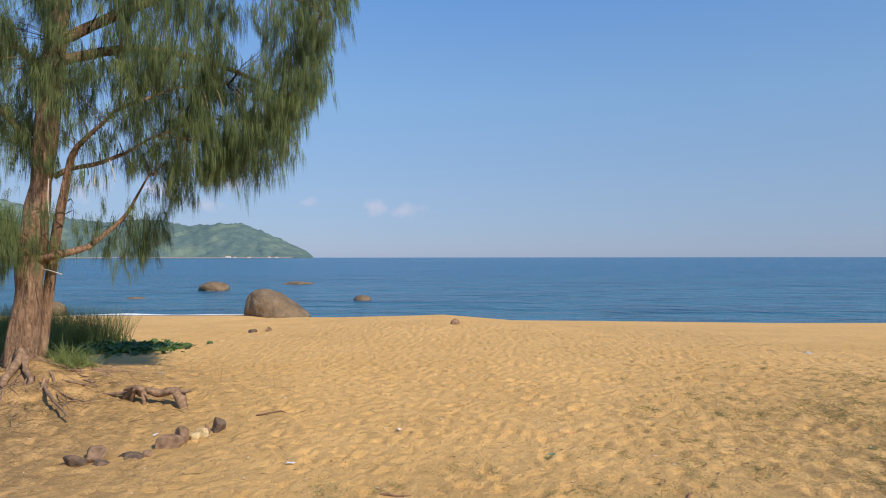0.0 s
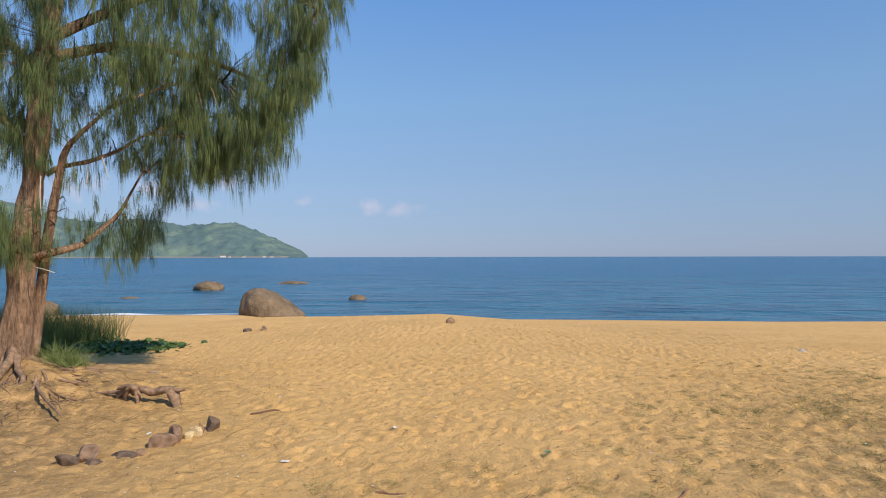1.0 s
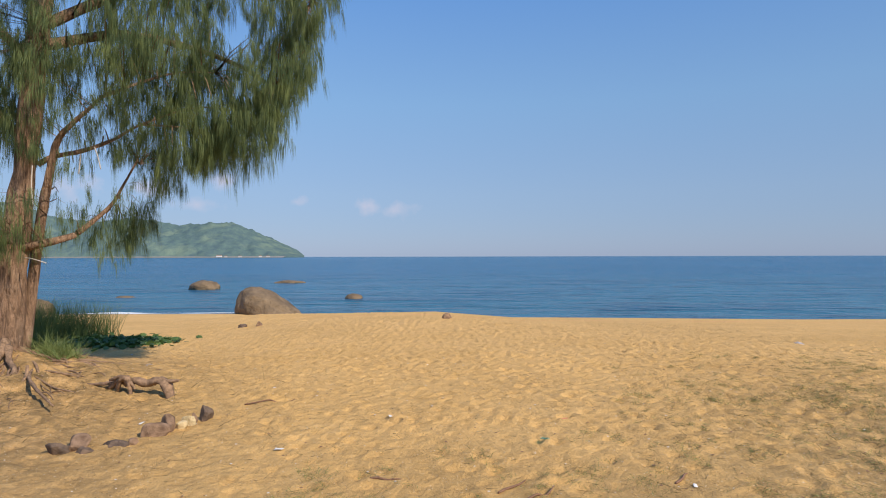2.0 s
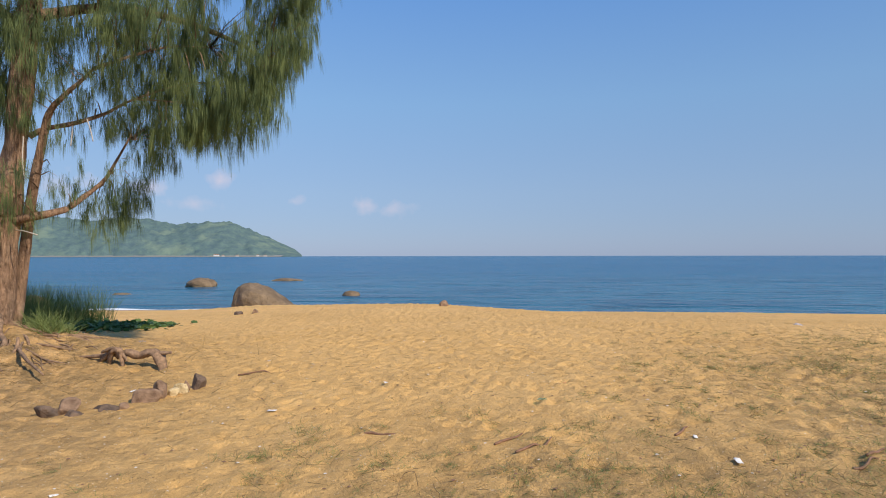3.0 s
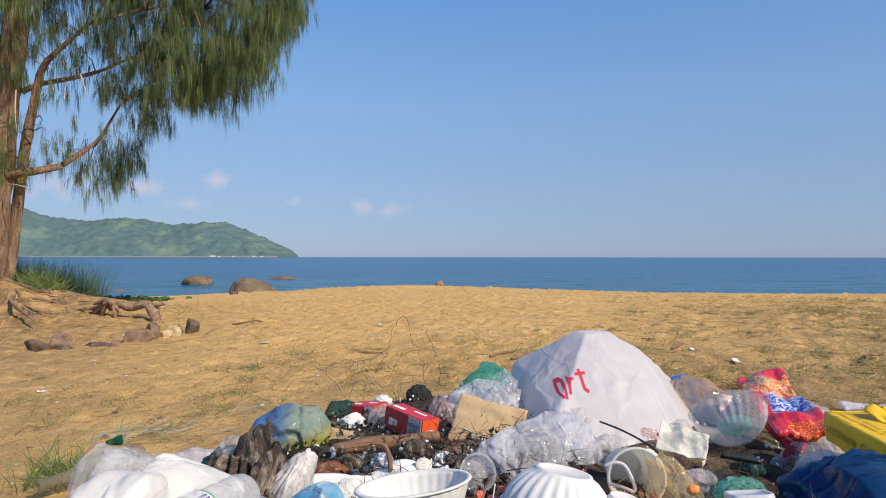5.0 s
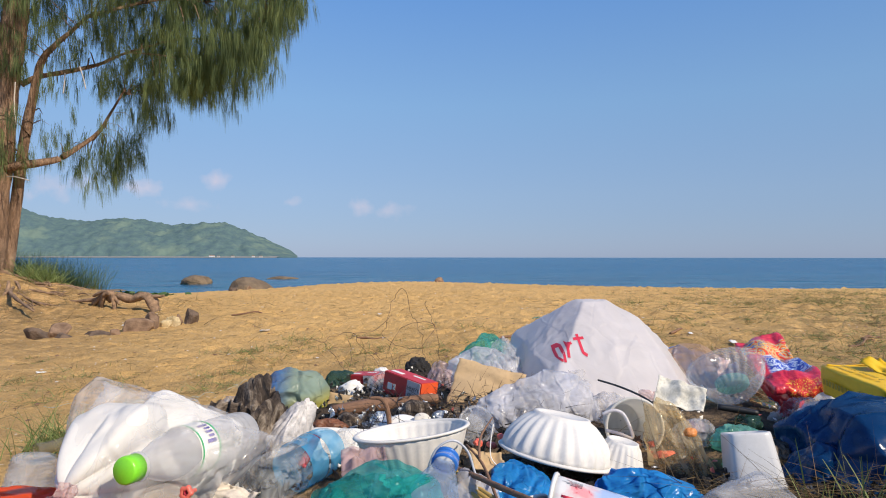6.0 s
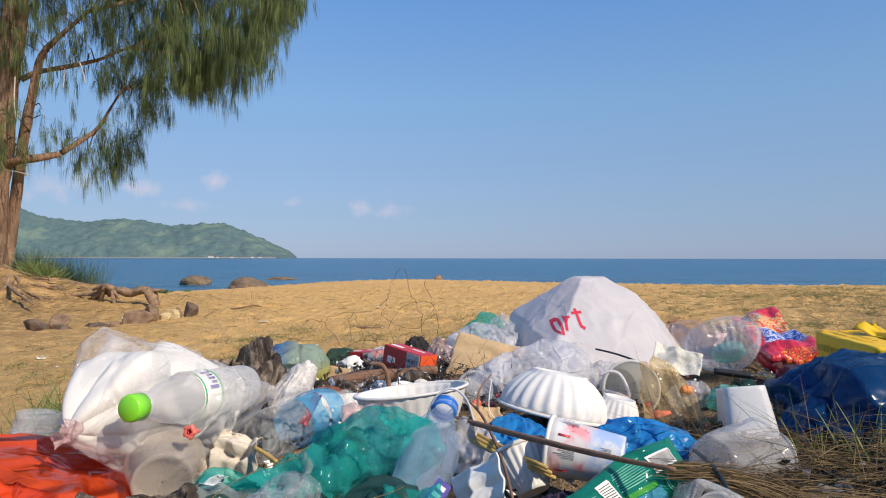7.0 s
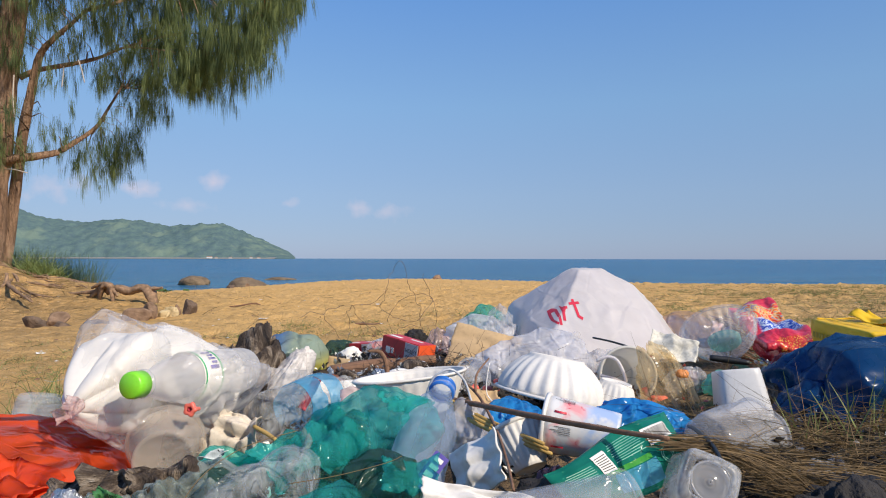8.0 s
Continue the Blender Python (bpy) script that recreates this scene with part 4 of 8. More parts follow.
def m_two_tone():
    """Clear film tinted blue at one end and yellow along its foot."""
    k = Mat("blue_yellow_film")
    n1 = k.noise(14, 3, 0.5)
    gx, gz_ = k.axis(0, k.gen), k.axis(2, k.gen)
    col = k.mix(k.span(k.math("ADD", gx, k.math("MULTIPLY", n1, 0.3)), 0.52, 0.78, 0, 1), (0.02, 0.19, 0.64), (0.42, 0.55, 0.45))
    col = k.mix(k.math("MULTIPLY", k.span(k.math("ADD", gz_, k.math("MULTIPLY", n1, 0.3)), 0.65, 0.35, 0, 1), k.span(gx, 0.35, 0.6, 0, 1)), col, (0.62, 0.55, 0.08))
    k.base(col, 0.16, spec=0.5)
    k.bump(k.math("ADD", k.facets(16, (1, 0.5, 0.7), 0.5, 0.3), k.facets(42, (0.5, 1, 0.8), 0.4, 0.3)), 1.0, 1.0)
    k.film(k.span(n1, 0.3, 0.7, 0.5, 0.82), (0.85, 0.93, 0.88), (0.4, 0.5, 0.4))
    return k.m


FILM_CLEAR = m_film("clear_film", (0.80, 0.80, 0.82), 0.34, 0.12, vary=0.2, bump=0.5, crisp=0.35)
FILM_MILK = m_film("milky_film", (0.88, 0.88, 0.93), 0.56, 0.11, crease=30, vary=0.22, bump=0.32, crisp=0.35)
FILM_WHITE = m_film("white_carrier_film", (0.90, 0.855, 0.845), 0.985, 0.4, crease=15, vary=0.01, bump=0.07, crisp=0.16)
FILM_TIED = m_film("tied_bag_film", (0.93, 0.90, 0.87), 0.27, 0.10, crease=18, vary=0.19, bump=0.35, crisp=0.3)
FILM_RED = m_film("red_film", (0.93, 0.12, 0.035), 0.86, 0.10, (0.95, 0.25, 0.12), crease=14, vary=0.09, glow=(0.98, 0.15, 0.04), bump=0.4)
FILM_PINK = m_film("pink_film", (0.82, 0.60, 0.58), 0.5, 0.16)
FILM_TEAL = m_film("teal_film", (0.06, 0.50, 0.47), 0.34, 0.09, (0.55, 0.93, 0.91), crease=18, vary=0.24, glow=(0.10, 0.67, 0.62), bump=0.35, crisp=0.4)
FILM_MOSS = m_film("smoky_green_film", (0.05, 0.12, 0.10), 0.6, 0.14, (0.55, 0.72, 0.65), vary=0.22)
FILM_BLUE = m_film("bright_blue_film", (0.035, 0.34, 0.82), 0.88, 0.2, (0.3, 0.5, 0.9), crease=34, vary=0.07, glow=(0.02, 0.27, 0.8), bump=0.5)
TARP = m_film("dark_blue_film", (0.006, 0.058, 0.185), 0.985, 0.26, crease=9, vary=0.01, glow=(0.004, 0.04, 0.15), bump=0.3)
FILM_TAN = m_film("tan_film", (0.62, 0.42, 0.27), 0.66, 0.10, crease=20, vary=0.25, bump=0.3, crisp=0.3)
FILM_BROWN = m_film("stained_film", (0.86, 0.72, 0.48), 0.28, 0.18, (1.0, 0.93, 0.8), crease=34)
BEADED = m_film("beaded_clear_plastic", (0.80, 0.81, 0.81), 0.38, 0.08, crease=110, vary=0.2, bump=0.05, crisp=0.3)
PET_CRUSHED = m_film("crushed_clear_pet", (0.84, 0.86, 0.86), 0.24, 0.06, crease=24, vary=0.2, bump=0.5, crisp=0.25)
PET_CLOUDY = m_film("cloudy_pet", (0.88, 0.87, 0.86), 0.52, 0.12, crease=20, vary=0.12, bump=0.15)
PET = m_film("clear_pet", (0.86, 0.88, 0.9), 0.22, 0.06, crease=18, vary=0.12, bump=0.2)
PET_BLUE = m_film("pale_blue_pet", (0.66, 0.76, 0.92), 0.36, 0.05, (0.88, 0.93, 1.0), 14, vary=0.14, bump=0.2, crisp=0.4)
PET_SMOKE = m_film("smoky_clear_film", (0.55, 0.60, 0.58), 0.3, 0.1, (0.85, 0.92, 0.9), 22, vary=0.15)
PET_TEAL = m_film("teal_pet", (0.25, 0.6, 0.52), 0.5, 0.1, (0.6, 0.95, 0.85))
CUP_CLEAR = m_film("clear_cup_plastic", (0.84, 0.84, 0.85), 0.28, 0.08, crease=12, vary=0.12, bump=0.12)
FOAM = m_plain("white_foam", (0.70, 0.68, 0.64), 0.6, 0.09, 30, 0.2, 0.002)
PAPER = m_plain("white_paper", (0.80, 0.78, 0.73), 0.8, 0.1, 18, 0.3, 0.006)
SACK_WHITE = m_plain("white_woven_sack", (0.56, 0.53, 0.51), 0.6, 0.45, 26, 0.3, 0.004)
CARD = m_plain("brown_cardboard", (0.50, 0.35, 0.19), 0.85, 0.15, 14, 0.3, 0.004)
RED_CARD = m_plain("red_printed_card", (0.55, 0.03, 0.035), 0.45, 0.15, 14, 0.1, 0.003)
ORANGE_CARD = m_plain("orange_red_card", (0.80, 0.11, 0.03), 0.45, 0.1, 14, 0.1, 0.003)
YELLOW = m_plain("yellow_printed_card", (0.82, 0.50, 0.006), 0.58, 0.10, 10, 0.12, 0.004)
INK = m_plain("dark_ink", (0.04, 0.035, 0.035), 0.6, 0.2)
OCHRE_INK = m_plain("ochre_ink", (0.45, 0.30, 0.02), 0.6, 0.15)
RED_INK = m_plain("red_ink", (0.62, 0.03, 0.06), 0.55, 0.1, 18, 0.1, 0.002)
BLUE_INK = m_plain("violet_blue_ink", (0.10, 0.07, 0.35), 0.5, 0.15)
SKY_INK = m_plain("pale_blue_ink", (0.40, 0.52, 0.78), 0.5, 0.15, 40)
GREEN_INK = m_plain("green_ink", (0.05, 0.42, 0.16), 0.5, 0.15)
BLUE_LABEL = m_film("blue_label", (0.10, 0.46, 0.78), 0.6, 0.2, (0.7, 0.9, 1.0), vary=0.2)
CAP_GREEN = m_plain("lime_cap_plastic", (0.22, 0.68, 0.03), 0.35, 0.05, 40, 0.05, 0.001)
CAP_BLUE = m_plain("blue_cap_plastic", (0.03, 0.16, 0.55), 0.3, 0.08, 40, 0.05, 0.001)
CORAL = m_plain("coral_plastic", (0.80, 0.16, 0.11), 0.45, 0.1, 60, 0.2, 0.002)
CARTON = m_film("green_pouch_film", (0.018, 0.29, 0.21), 0.82, 0.12, (0.4, 0.9, 0.7), crease=24, vary=0.05, glow=(0.03, 0.4, 0.28), bump=0.3)
POUCH_BLUE = m_film("blue_pouch_film", (0.10, 0.42, 0.62), 0.9, 0.16, (0.6, 0.9, 1.0), crease=46, vary=0.1, bump=0.35)
POUCH_LIME = m_film("lime_pouch_film", (0.10, 0.50, 0.08), 0.92, 0.2, crease=46, vary=0.05, bump=0.2)
FOIL = m_plain("silver_foil", (0.72, 0.72, 0.70), 0.28, 0.2, 50, 0.8, 0.01, metal=0.9)
CHAR = m_plain("char", (0.022, 0.019, 0.018), 0.8, 0.5, 40, 0.9, 0.01)
STICK = m_plain("brown_stick_bark", (0.24, 0.13, 0.075), 0.8, 0.3, 50, 0.5, 0.004)
BAMBOO = m_plain("split_bamboo", (0.52, 0.34, 0.10), 0.6, 0.25, 40, 0.3, 0.003)
WIRE = m_plain("rusty_wire", (0.17, 0.10, 0.06), 0.7, 0.4, 60)
CABLE = m_plain("black_cable", (0.015, 0.015, 0.016), 0.45, 0.2, 60)
RAFFIA = m_plain("pale_blue_raffia", (0.33, 0.45, 0.46), 0.5, 0.2, 40)
SHELL = m_plain("bleached_shell", (0.72, 0.66, 0.56), 0.5, 0.15, 60)
GLASS = m_film("grey_glass", (0.45, 0.42, 0.34), 0.35, 0.05, (0.88, 0.85, 0.75), vary=0.1, bump=0.05)
GLASS_GREEN = m_film("green_glass", (0.02, 0.15, 0.09), 0.55, 0.05, (0.35, 0.75, 0.55), vary=0.1, bump=0.05)
CRISP, CLOTH, ASH = m_crisp(), m_cloth(), m_ash()


# ---- builders for litter ----
def lathe(name, profile, mat, seg=40, flutes=0, amp=0.0, zone=(0, 9), square=0.0, oval=1.0, arc=None, dent=0.0, seed=0):
    """A turned form: profile of (radius, height); flutes ripple the wall inside zone; square rounds it towards a square."""
    a0, a1 = arc or (0, 2 * math.pi)
    n = seg if arc is None else seg + 1
    verts, faces = [], []
    for r, z in profile:
        for k in range(n):
            t = a0 + (a1 - a0) * k / seg
            c, s = math.cos(t), math.sin(t)
            q = r
            if square:
                q *= 1 + square * ((abs(c) ** 7 + abs(s) ** 7) ** (-1 / 7) - 1)
            if flutes and zone[0] <= z <= zone[1]:
                q *= 1 + amp * math.cos(flutes * t)
            if dent:
                q *= 1 - dent * max(0.0, noise.noise((c * 1.3 + seed, s * 1.3, z * 22 + seed)))
            verts.append((q * c, q * s * oval, z))
    for i in range(len(profile) - 1):
        for k in range(seg):
            a, b = i * n + k, i * n + (k + 1) % n
            faces.append((a, b, b + n, a + n))
    return mesh_of(name, verts, faces, mat)


def crumple(p):
    """A continuous field of flat, tilted cells that meet in sharp creases."""
    near, cells = noise.voronoi(p)
    top = total = 0.0
    for i in range(3):
        w = math.exp(-14 * (near[i] - near[0]))
        lean = noise.noise_vector(cells[i] * 5.3 + Vector((3.1, 7.7, 1.9)))
        top += w * (p - cells[i]).dot(lean)
        total += w
    return top / total


def bag(name, size, seed, mat, subdiv=5, facets=0.3, wr=0.13, fine=0.05, flat=0.4, shear=(0, 0), planes=(), knot=None, crush=0.16, crisp=False, swell=0.10):
    """Crumpled plastic: a ball cut by soft planes, with sharp creases at three scales, flat underneath (base at z = 0)."""
    r0 = random.Random(seed)
    bm = bmesh.new()
    bmesh.ops.create_icosphere(bm, subdivisions=subdiv, radius=1)
    pl = [(Vector(n).normalized(), h) for n, h in planes] or [(Vector((r0.gauss(0, 1), r0.gauss(0, 1), r0.gauss(0, 0.8))).normalized(), r0.uniform(0.55, 0.88)) for _ in range(8)]
    off = Vector((seed * 2.3, seed * 0.7, seed * 1.9))
    ay = Vector((r0.gauss(0, 1), r0.gauss(0, 1), r0.gauss(0.6, 0.8))).normalized()
    ax = ay.orthogonal().normalized()
    az = ax.cross(ay)
    gathers = []
    for _ in range(3):
        q = Vector((r0.gauss(0, 1), r0.gauss(-0.4, 1), abs(r0.gauss(0.2, 0.8)))).normalized()
        u = q.orthogonal().normalized()
        gathers.append((q, u, q.cross(u), r0.randint(5, 9)))
    for v in bm.verts:
        d = v.co.normalized()
        r = 1.0
        for n, h in pl:
            c = d.dot(n)
            if c > 0.05 and h / c < r:
                r = r * (1 - facets) + facets * h / c
        e = d + noise.noise_vector(d * 1.3 + off) * 0.45
        g = Vector((e.dot(ax), e.dot(ay) * 0.45, e.dot(az)))
        r *= 1 + swell * noise.noise(d * 1.4 + off) - wr * abs(noise.noise(g * 2.4 + off)) * 1.1 - fine * abs(noise.noise(g * 5.2 + off)) * 0.6
        if crisp:
            r += crush * crumple(e * 2.1 + off) + crush * 0.5 * crumple(g * 5.5 + off)
        else:
            r += crush * crumple(e * 1.5 + off)
        busy = noise.noise(d * 1.9 + off * 1.7)
        if busy > -0.05 and not crisp:
            r += crush * min(1.0, (busy + 0.05) * 4) * 0.45 * crumple(g * 4.2 + off)
        for q, u, w, m in gathers:
            c = d.dot(q)
            if c > 0.1 and not crisp:
                turn = math.atan2(d.dot(u), d.dot(w)) + 0.5 * noise.noise(d * 1.7 + off)
                fold = abs((turn * m / 6.2832 + seed * 0.37) % 1.0 - 0.5) * 2 + 0.5 * abs((turn * m * 1.618 / 6.2832 + 0.3) % 1.0 - 0.5)
                span = (c - 0.1) / 0.9
                r += crush * 0.55 * (fold - 0.6) * span ** 0.7 * min(1.0, (1 - span) * 7)
        co = d * r
        if knot is not None:
            k = Vector(knot)
            c = d.dot(k.normalized())
            if c > 0.3:
                t = (c - 0.3) / 0.7
                ang = math.atan2(d.dot(k.orthogonal().normalized()), d.dot(k.normalized().cross(k.orthogonal().normalized())))
                co = co.lerp(k * (0.55 + 0.45 * t), t ** 1.2 * 0.92) * (1 + 0.10 * math.sin(ang * 9 + seed) * t * (1.2 - t))
        z = max(co.z, -flat) + flat
        v.co = (co.x * size[0] + shear[0] * z * size[2], co.y * size[1] + shear[1] * z * size[2], z * size[2])
    return done(bm, name, mat)


def sheet(name, w, h, mat, seed, nx=36, ny=26, amp=0.02, thick=0.0015, ragged=0.06, curl=0.0, folds=0, depth=0.0, taper=0.0):
    """A crumpled sheet with thickness, lying in x and y, its edge a little ragged."""
    top, n = [], nx * ny
    for j in range(ny):
        for i in range(nx):
            u, v = i / (nx - 1) - 0.5, j / (ny - 1) - 0.5
            k = 1 + ragged * noise.noise((u * 9 + seed, v * 9, seed))
            p = Vector((u * 3, v * 3, seed * 1.3))
            z = amp * (noise.noise(p * 0.6) * 1.2 + abs(noise.noise(p * 0.9)) * 1.5 + 0.25 * abs(noise.noise(p * 2.1))) + curl * (u * u * 4)
            if folds:
                q = folds * (u + 0.35 * v * v + 0.12 * noise.noise((u * 2, v * 2, seed)))
                z += depth * (abs(q % 1.0 - 0.5) * 2) ** 1.3 * (0.55 + 0.45 * math.cos(v * 3))
            top.append((u * w * k, v * h * k * (1 - taper * (u + 0.5)), z))
    verts = top + [(x, y, z - thick) for x, y, z in top]
    faces = []
    for j in range(ny - 1):
        for i in range(nx - 1):
            a = j * nx + i
            faces.append((a, a + 1, a + nx + 1, a + nx))
            faces.append((n + a, n + a + nx, n + a + nx + 1, n + a + 1))
    ring = [i for i in range(nx)] + [j * nx + nx - 1 for j in range(1, ny)] + [(ny - 1) * nx + i for i in range(nx - 2, -1, -1)] + [j * nx for j in range(ny - 2, 0, -1)]
    for a, b in zip(ring, ring[1:] + ring[:1]):
        faces.append((a, n + a, n + b, b))
    return mesh_of(name, verts, faces, mat)


def block(name, w, d, h, mat, bevel=0.002, dent=0.0, seed=0, cuts=6):
    """A box with worn edges, based at z = 0, its faces slightly dented."""
    bm = bmesh.new()
    bmesh.ops.create_cube(bm, size=1, matrix=Matrix.LocRotScale((0, 0, h / 2), None, (w, d, h)))
    if dent:
        bmesh.ops.subdivide_edges(bm, edges=bm.edges, cuts=cuts, use_grid_fill=True)
        for v in bm.verts:
            q = v.co * 26 + Vector((seed, seed * 2, 0))
            v.co += Vector((noise.noise(q), noise.noise(q + Vector((9, 0, 0))), noise.noise(q + Vector((0, 9, 0))) * 0.6)) * dent
    else:
        bmesh.ops.bevel(bm, geom=bm.edges, offset=bevel, segments=2, affect="EDGES")
    return done(bm, name, mat, bool(dent))


def bars(parent, mat, rows, m, name="print"):
    """Printed marks: (x, y, width, height) rectangles on the plane of m, a hair proud, as one part."""
    verts, faces = [], []
    for x, y, w, h in rows:
        k = len(verts)
        verts += [(x, y, 0.0006), (x + w, y, 0.0006), (x + w, y + h, 0.0006), (x, y + h, 0.0006), (x, y, 0), (x + w, y, 0), (x + w, y + h, 0), (x, y + h, 0)]
        faces += [(k, k + 1, k + 2, k + 3), (k, k + 4, k + 5, k + 1), (k + 1, k + 5, k + 6, k + 2), (k + 2, k + 6, k + 7, k + 3), (k + 3, k + 7, k + 4, k)]
    return part(name, mesh_of(name, verts, faces, mat, False), parent, m)


def lie(x, y, z, d, spin=0.0):
    return along((x, y, z), d, spin)


STRAW_DARK = m_leaf("weathered_straw", (0.10, 0.066, 0.032), (0.33, 0.225, 0.11), 0.7, (0.12, 0.08, 0.03))


# ---- the heap under the litter ----
def heap_z(x, y):
    q = ((x - 0.15) / 0.80) ** 2 + ((y - 1.15) / 1.1) ** 2
    s = float(sstep(0.35, 1.1, np.float64(q)))
    return float(land(x, y)) + 0.115 * (1 - s) + 0.012 * (1 - s) * noise.fractal((x * 9, y * 9, 1.1), 1.0, 2.0, 4)


verts, faces = [], []
NH = 120
for j in range(NH):
    for i in range(NH):
        x, y = -0.85 + 2.0 * i / (NH - 1), -0.05 + 2.55 * j / (NH - 1)
        edge = min(i, j, NH - 1 - i, NH - 1 - j)
        verts.append((x, y, heap_z(x, y) - (0.03 if edge == 0 else 0.004) - 0.05 * float(sstep(0.85, 1.2, np.float64(((x - 0.15) / 0.80) ** 2 + ((y - 1.15) / 1.1) ** 2)))))
for j in range(NH - 1):
    for i in range(NH - 1):
        a = j * NH + i
        faces.append((a, a + 1, a + NH + 1, a + NH))
thing("ash_heap", "low heap of grey ash, soil and charred rubbish", "ash heap", None, mesh_of("ash_heap", verts, faces, ASH), kind="stuff")

# charred flakes, crumbs and paper ash all over the heap
rng = np.random.default_rng(12)


def crumbs(name, label, category, n, mat, box, size, lift=0.0):
    verts, faces = [], []
    for _ in range(n):
        x, y = rng.uniform(box[0], box[1]), rng.uniform(box[2], box[3])
        c = Vector((x, y, heap_z(x, y) + rng.uniform(0, lift)))
        q = Euler(rng.uniform(0, 6.3, 3)).to_matrix()
        s = size * rng.uniform(0.4, 1.4)
        k = len(verts)
        a, b, d = rng.uniform(0.4, 1.2, 3)
        pts = [(a, 0, 0.1), (0.2, b, 0), (-d, 0.3, 0.15), (-0.3, -b, 0), (0.1, 0.1, 0.4), (0, 0, -0.25)]
        verts += [c + q @ (Vector(p) * s) for p in pts]
        faces += [(k + u, k + v, k + 4) for u, v in ((0, 1), (1, 2), (2, 3), (3, 0))] + [(k + v, k + u, k + 5) for u, v in ((0, 1), (1, 2), (2, 3), (3, 0))]
    thing(name, label, category, None, mesh_of(name, verts, faces, mat, False), kind="stuff")


crumbs("char_crumbs", "black charred crumbs strewn over the heap", "char", 1500, CHAR, (-0.30, 0.30, 0.6, 1.75), 0.007, 0.010)
crumbs("char_crumbs", "black charred crumbs among the straw", "char", 1400, CHAR, (0.28, 0.85, 0.55, 0.95), 0.008, 0.014)
crumbs("foil_scraps", "small crinkled silver foil scraps in the ash", "foil", 260, FOIL, (-0.18, 0.30, 1.12, 1.6), 0.007, 0.016)
crumbs("paper_crumbs", "pale paper crumbs strewn over the heap", "paper", 520, PAPER, (-0.5, 0.85, 0.6, 1.9), 0.005, 0.014)
crumbs("paper_crumbs", "pale ash and paper flakes on the burnt rubbish", "paper", 110, SHELL, (-0.28, -0.15, 0.60, 0.72), 0.004, 0.05)
crumbs("char_crumbs", "charred flakes heaped beside the red bag", "char", 700, CLOTH, (-0.28, -0.15, 0.60, 0.72), 0.0045, 0.045)
crumbs("foil_scraps", "small foil scraps on the burnt rubbish", "foil", 40, FOIL, (-0.28, -0.15, 0.60, 0.70), 0.005, 0.05)
crumbs("coloured_crumbs", "small orange plastic crumbs in the ash", "plastic", 40, CORAL, (-0.1, 0.6, 0.9, 1.6), 0.006, 0.012)


def heap_blades(name, label, category, n, mat, box, length, width, flatness=0.25, lift=0.01, droop=0.3):
    X, Y = rng.uniform(box[0], box[1], n), rng.uniform(box[2], box[3], n)
    roots = [(x, y, heap_z(x, y) + rng.uniform(0, lift)) for x, y in zip(X, Y)]
    ways = rng.normal(size=(n, 3)) * (1, 0.6, flatness) + (0, 0, flatness * 0.6)
    thing(name, label, category, None, strands(name, roots, ways, length * rng.uniform(0.4, 1.3, n), width * rng.uniform(0.6, 1.4, n), mat, droop, 4, rng), kind="stuff")


heap_blades("charred_fibres", "tangle of charred fibres and wires in the ash", "fibres", 900, CHAR, (-0.1, 0.3, 1.15, 1.7), 0.06, 0.0016, 0.5, 0.02)
heap_blades("dry_straw", "matted dry straw beside the heap", "straw", 2000, STRAW_DARK, (0.33, 0.66, 0.60, 0.88), 0.10, 0.0009, 0.14, 0.026)
heap_blades("dry_straw", "loose dry straw lying over the rubbish", "straw", 220, STRAW_DARK, (0.28, 0.55, 0.6, 1.15), 0.09, 0.0009, 0.18, 0.02)


# ---- bottles, cups and bowls ----
def bottle(label, m, mat, cap=None, band=None, scale=1.0, group="plastic bottles", crushed=0.0, seed=0, ring=None, lz=0.0):
    """A ribbed half-litre drinks bottle, its base at the origin and its neck along z."""
    e = thing("plastic_bottle", label, "bottle", m @ Matrix.Scale(scale, 4), group=group)
    R0 = 0.031
    prof = [(0.004, 0.006), (0.018, 0.002), (0.026, 0.0), (0.030, 0.005), (R0, 0.012)]
    z = 0.018
    while z < 0.062:
        prof += [(R0, z), (R0 - 0.0018, z + 0.003), (R0, z + 0.006)]
        z += 0.010
    prof += [(R0 - 0.001, 0.075), (R0 - 0.001, 0.118), (R0, 0.121)]
    prof += [(R0, 0.128), (0.029, 0.145), (0.024, 0.165), (0.017, 0.182), (0.0135, 0.192), (0.0125, 0.197), (0.0165, 0.1985), (0.0165, 0.2005), (0.0122, 0.202), (0.0122, 0.214), (0.011, 0.214), (0.011, 0.2)]
    part("body", lathe("body", prof, mat, 40, dent=crushed, seed=seed), e)
    if band:
        b = part("label", lathe("label", [(R0 + 0.0006, 0.080 + lz), (R0 + 0.0008, 0.081 + lz), (R0 + 0.0008, 0.116 + lz), (R0 + 0.0006, 0.117 + lz)], band, 40, dent=crushed, seed=seed), e)
    if cap:
        part("cap", lathe("cap", [(0.0, 0.2205), (0.013, 0.2205), (0.0147, 0.219), (0.0152, 0.2165), (0.0152, 0.2025), (0.0135, 0.2025), (0.0135, 0.215)][::-1], cap, 72, 24, 0.018, (0.203, 0.217)), e)
    if ring:
        for z0 in (0.196, 0.201, 0.206):
            part("neck_ring", lathe("neck_ring", [(0.0128, z0), (0.0155, z0 + 0.001), (0.0155, z0 + 0.003), (0.0128, z0 + 0.004)], ring, 32), e)
    return e


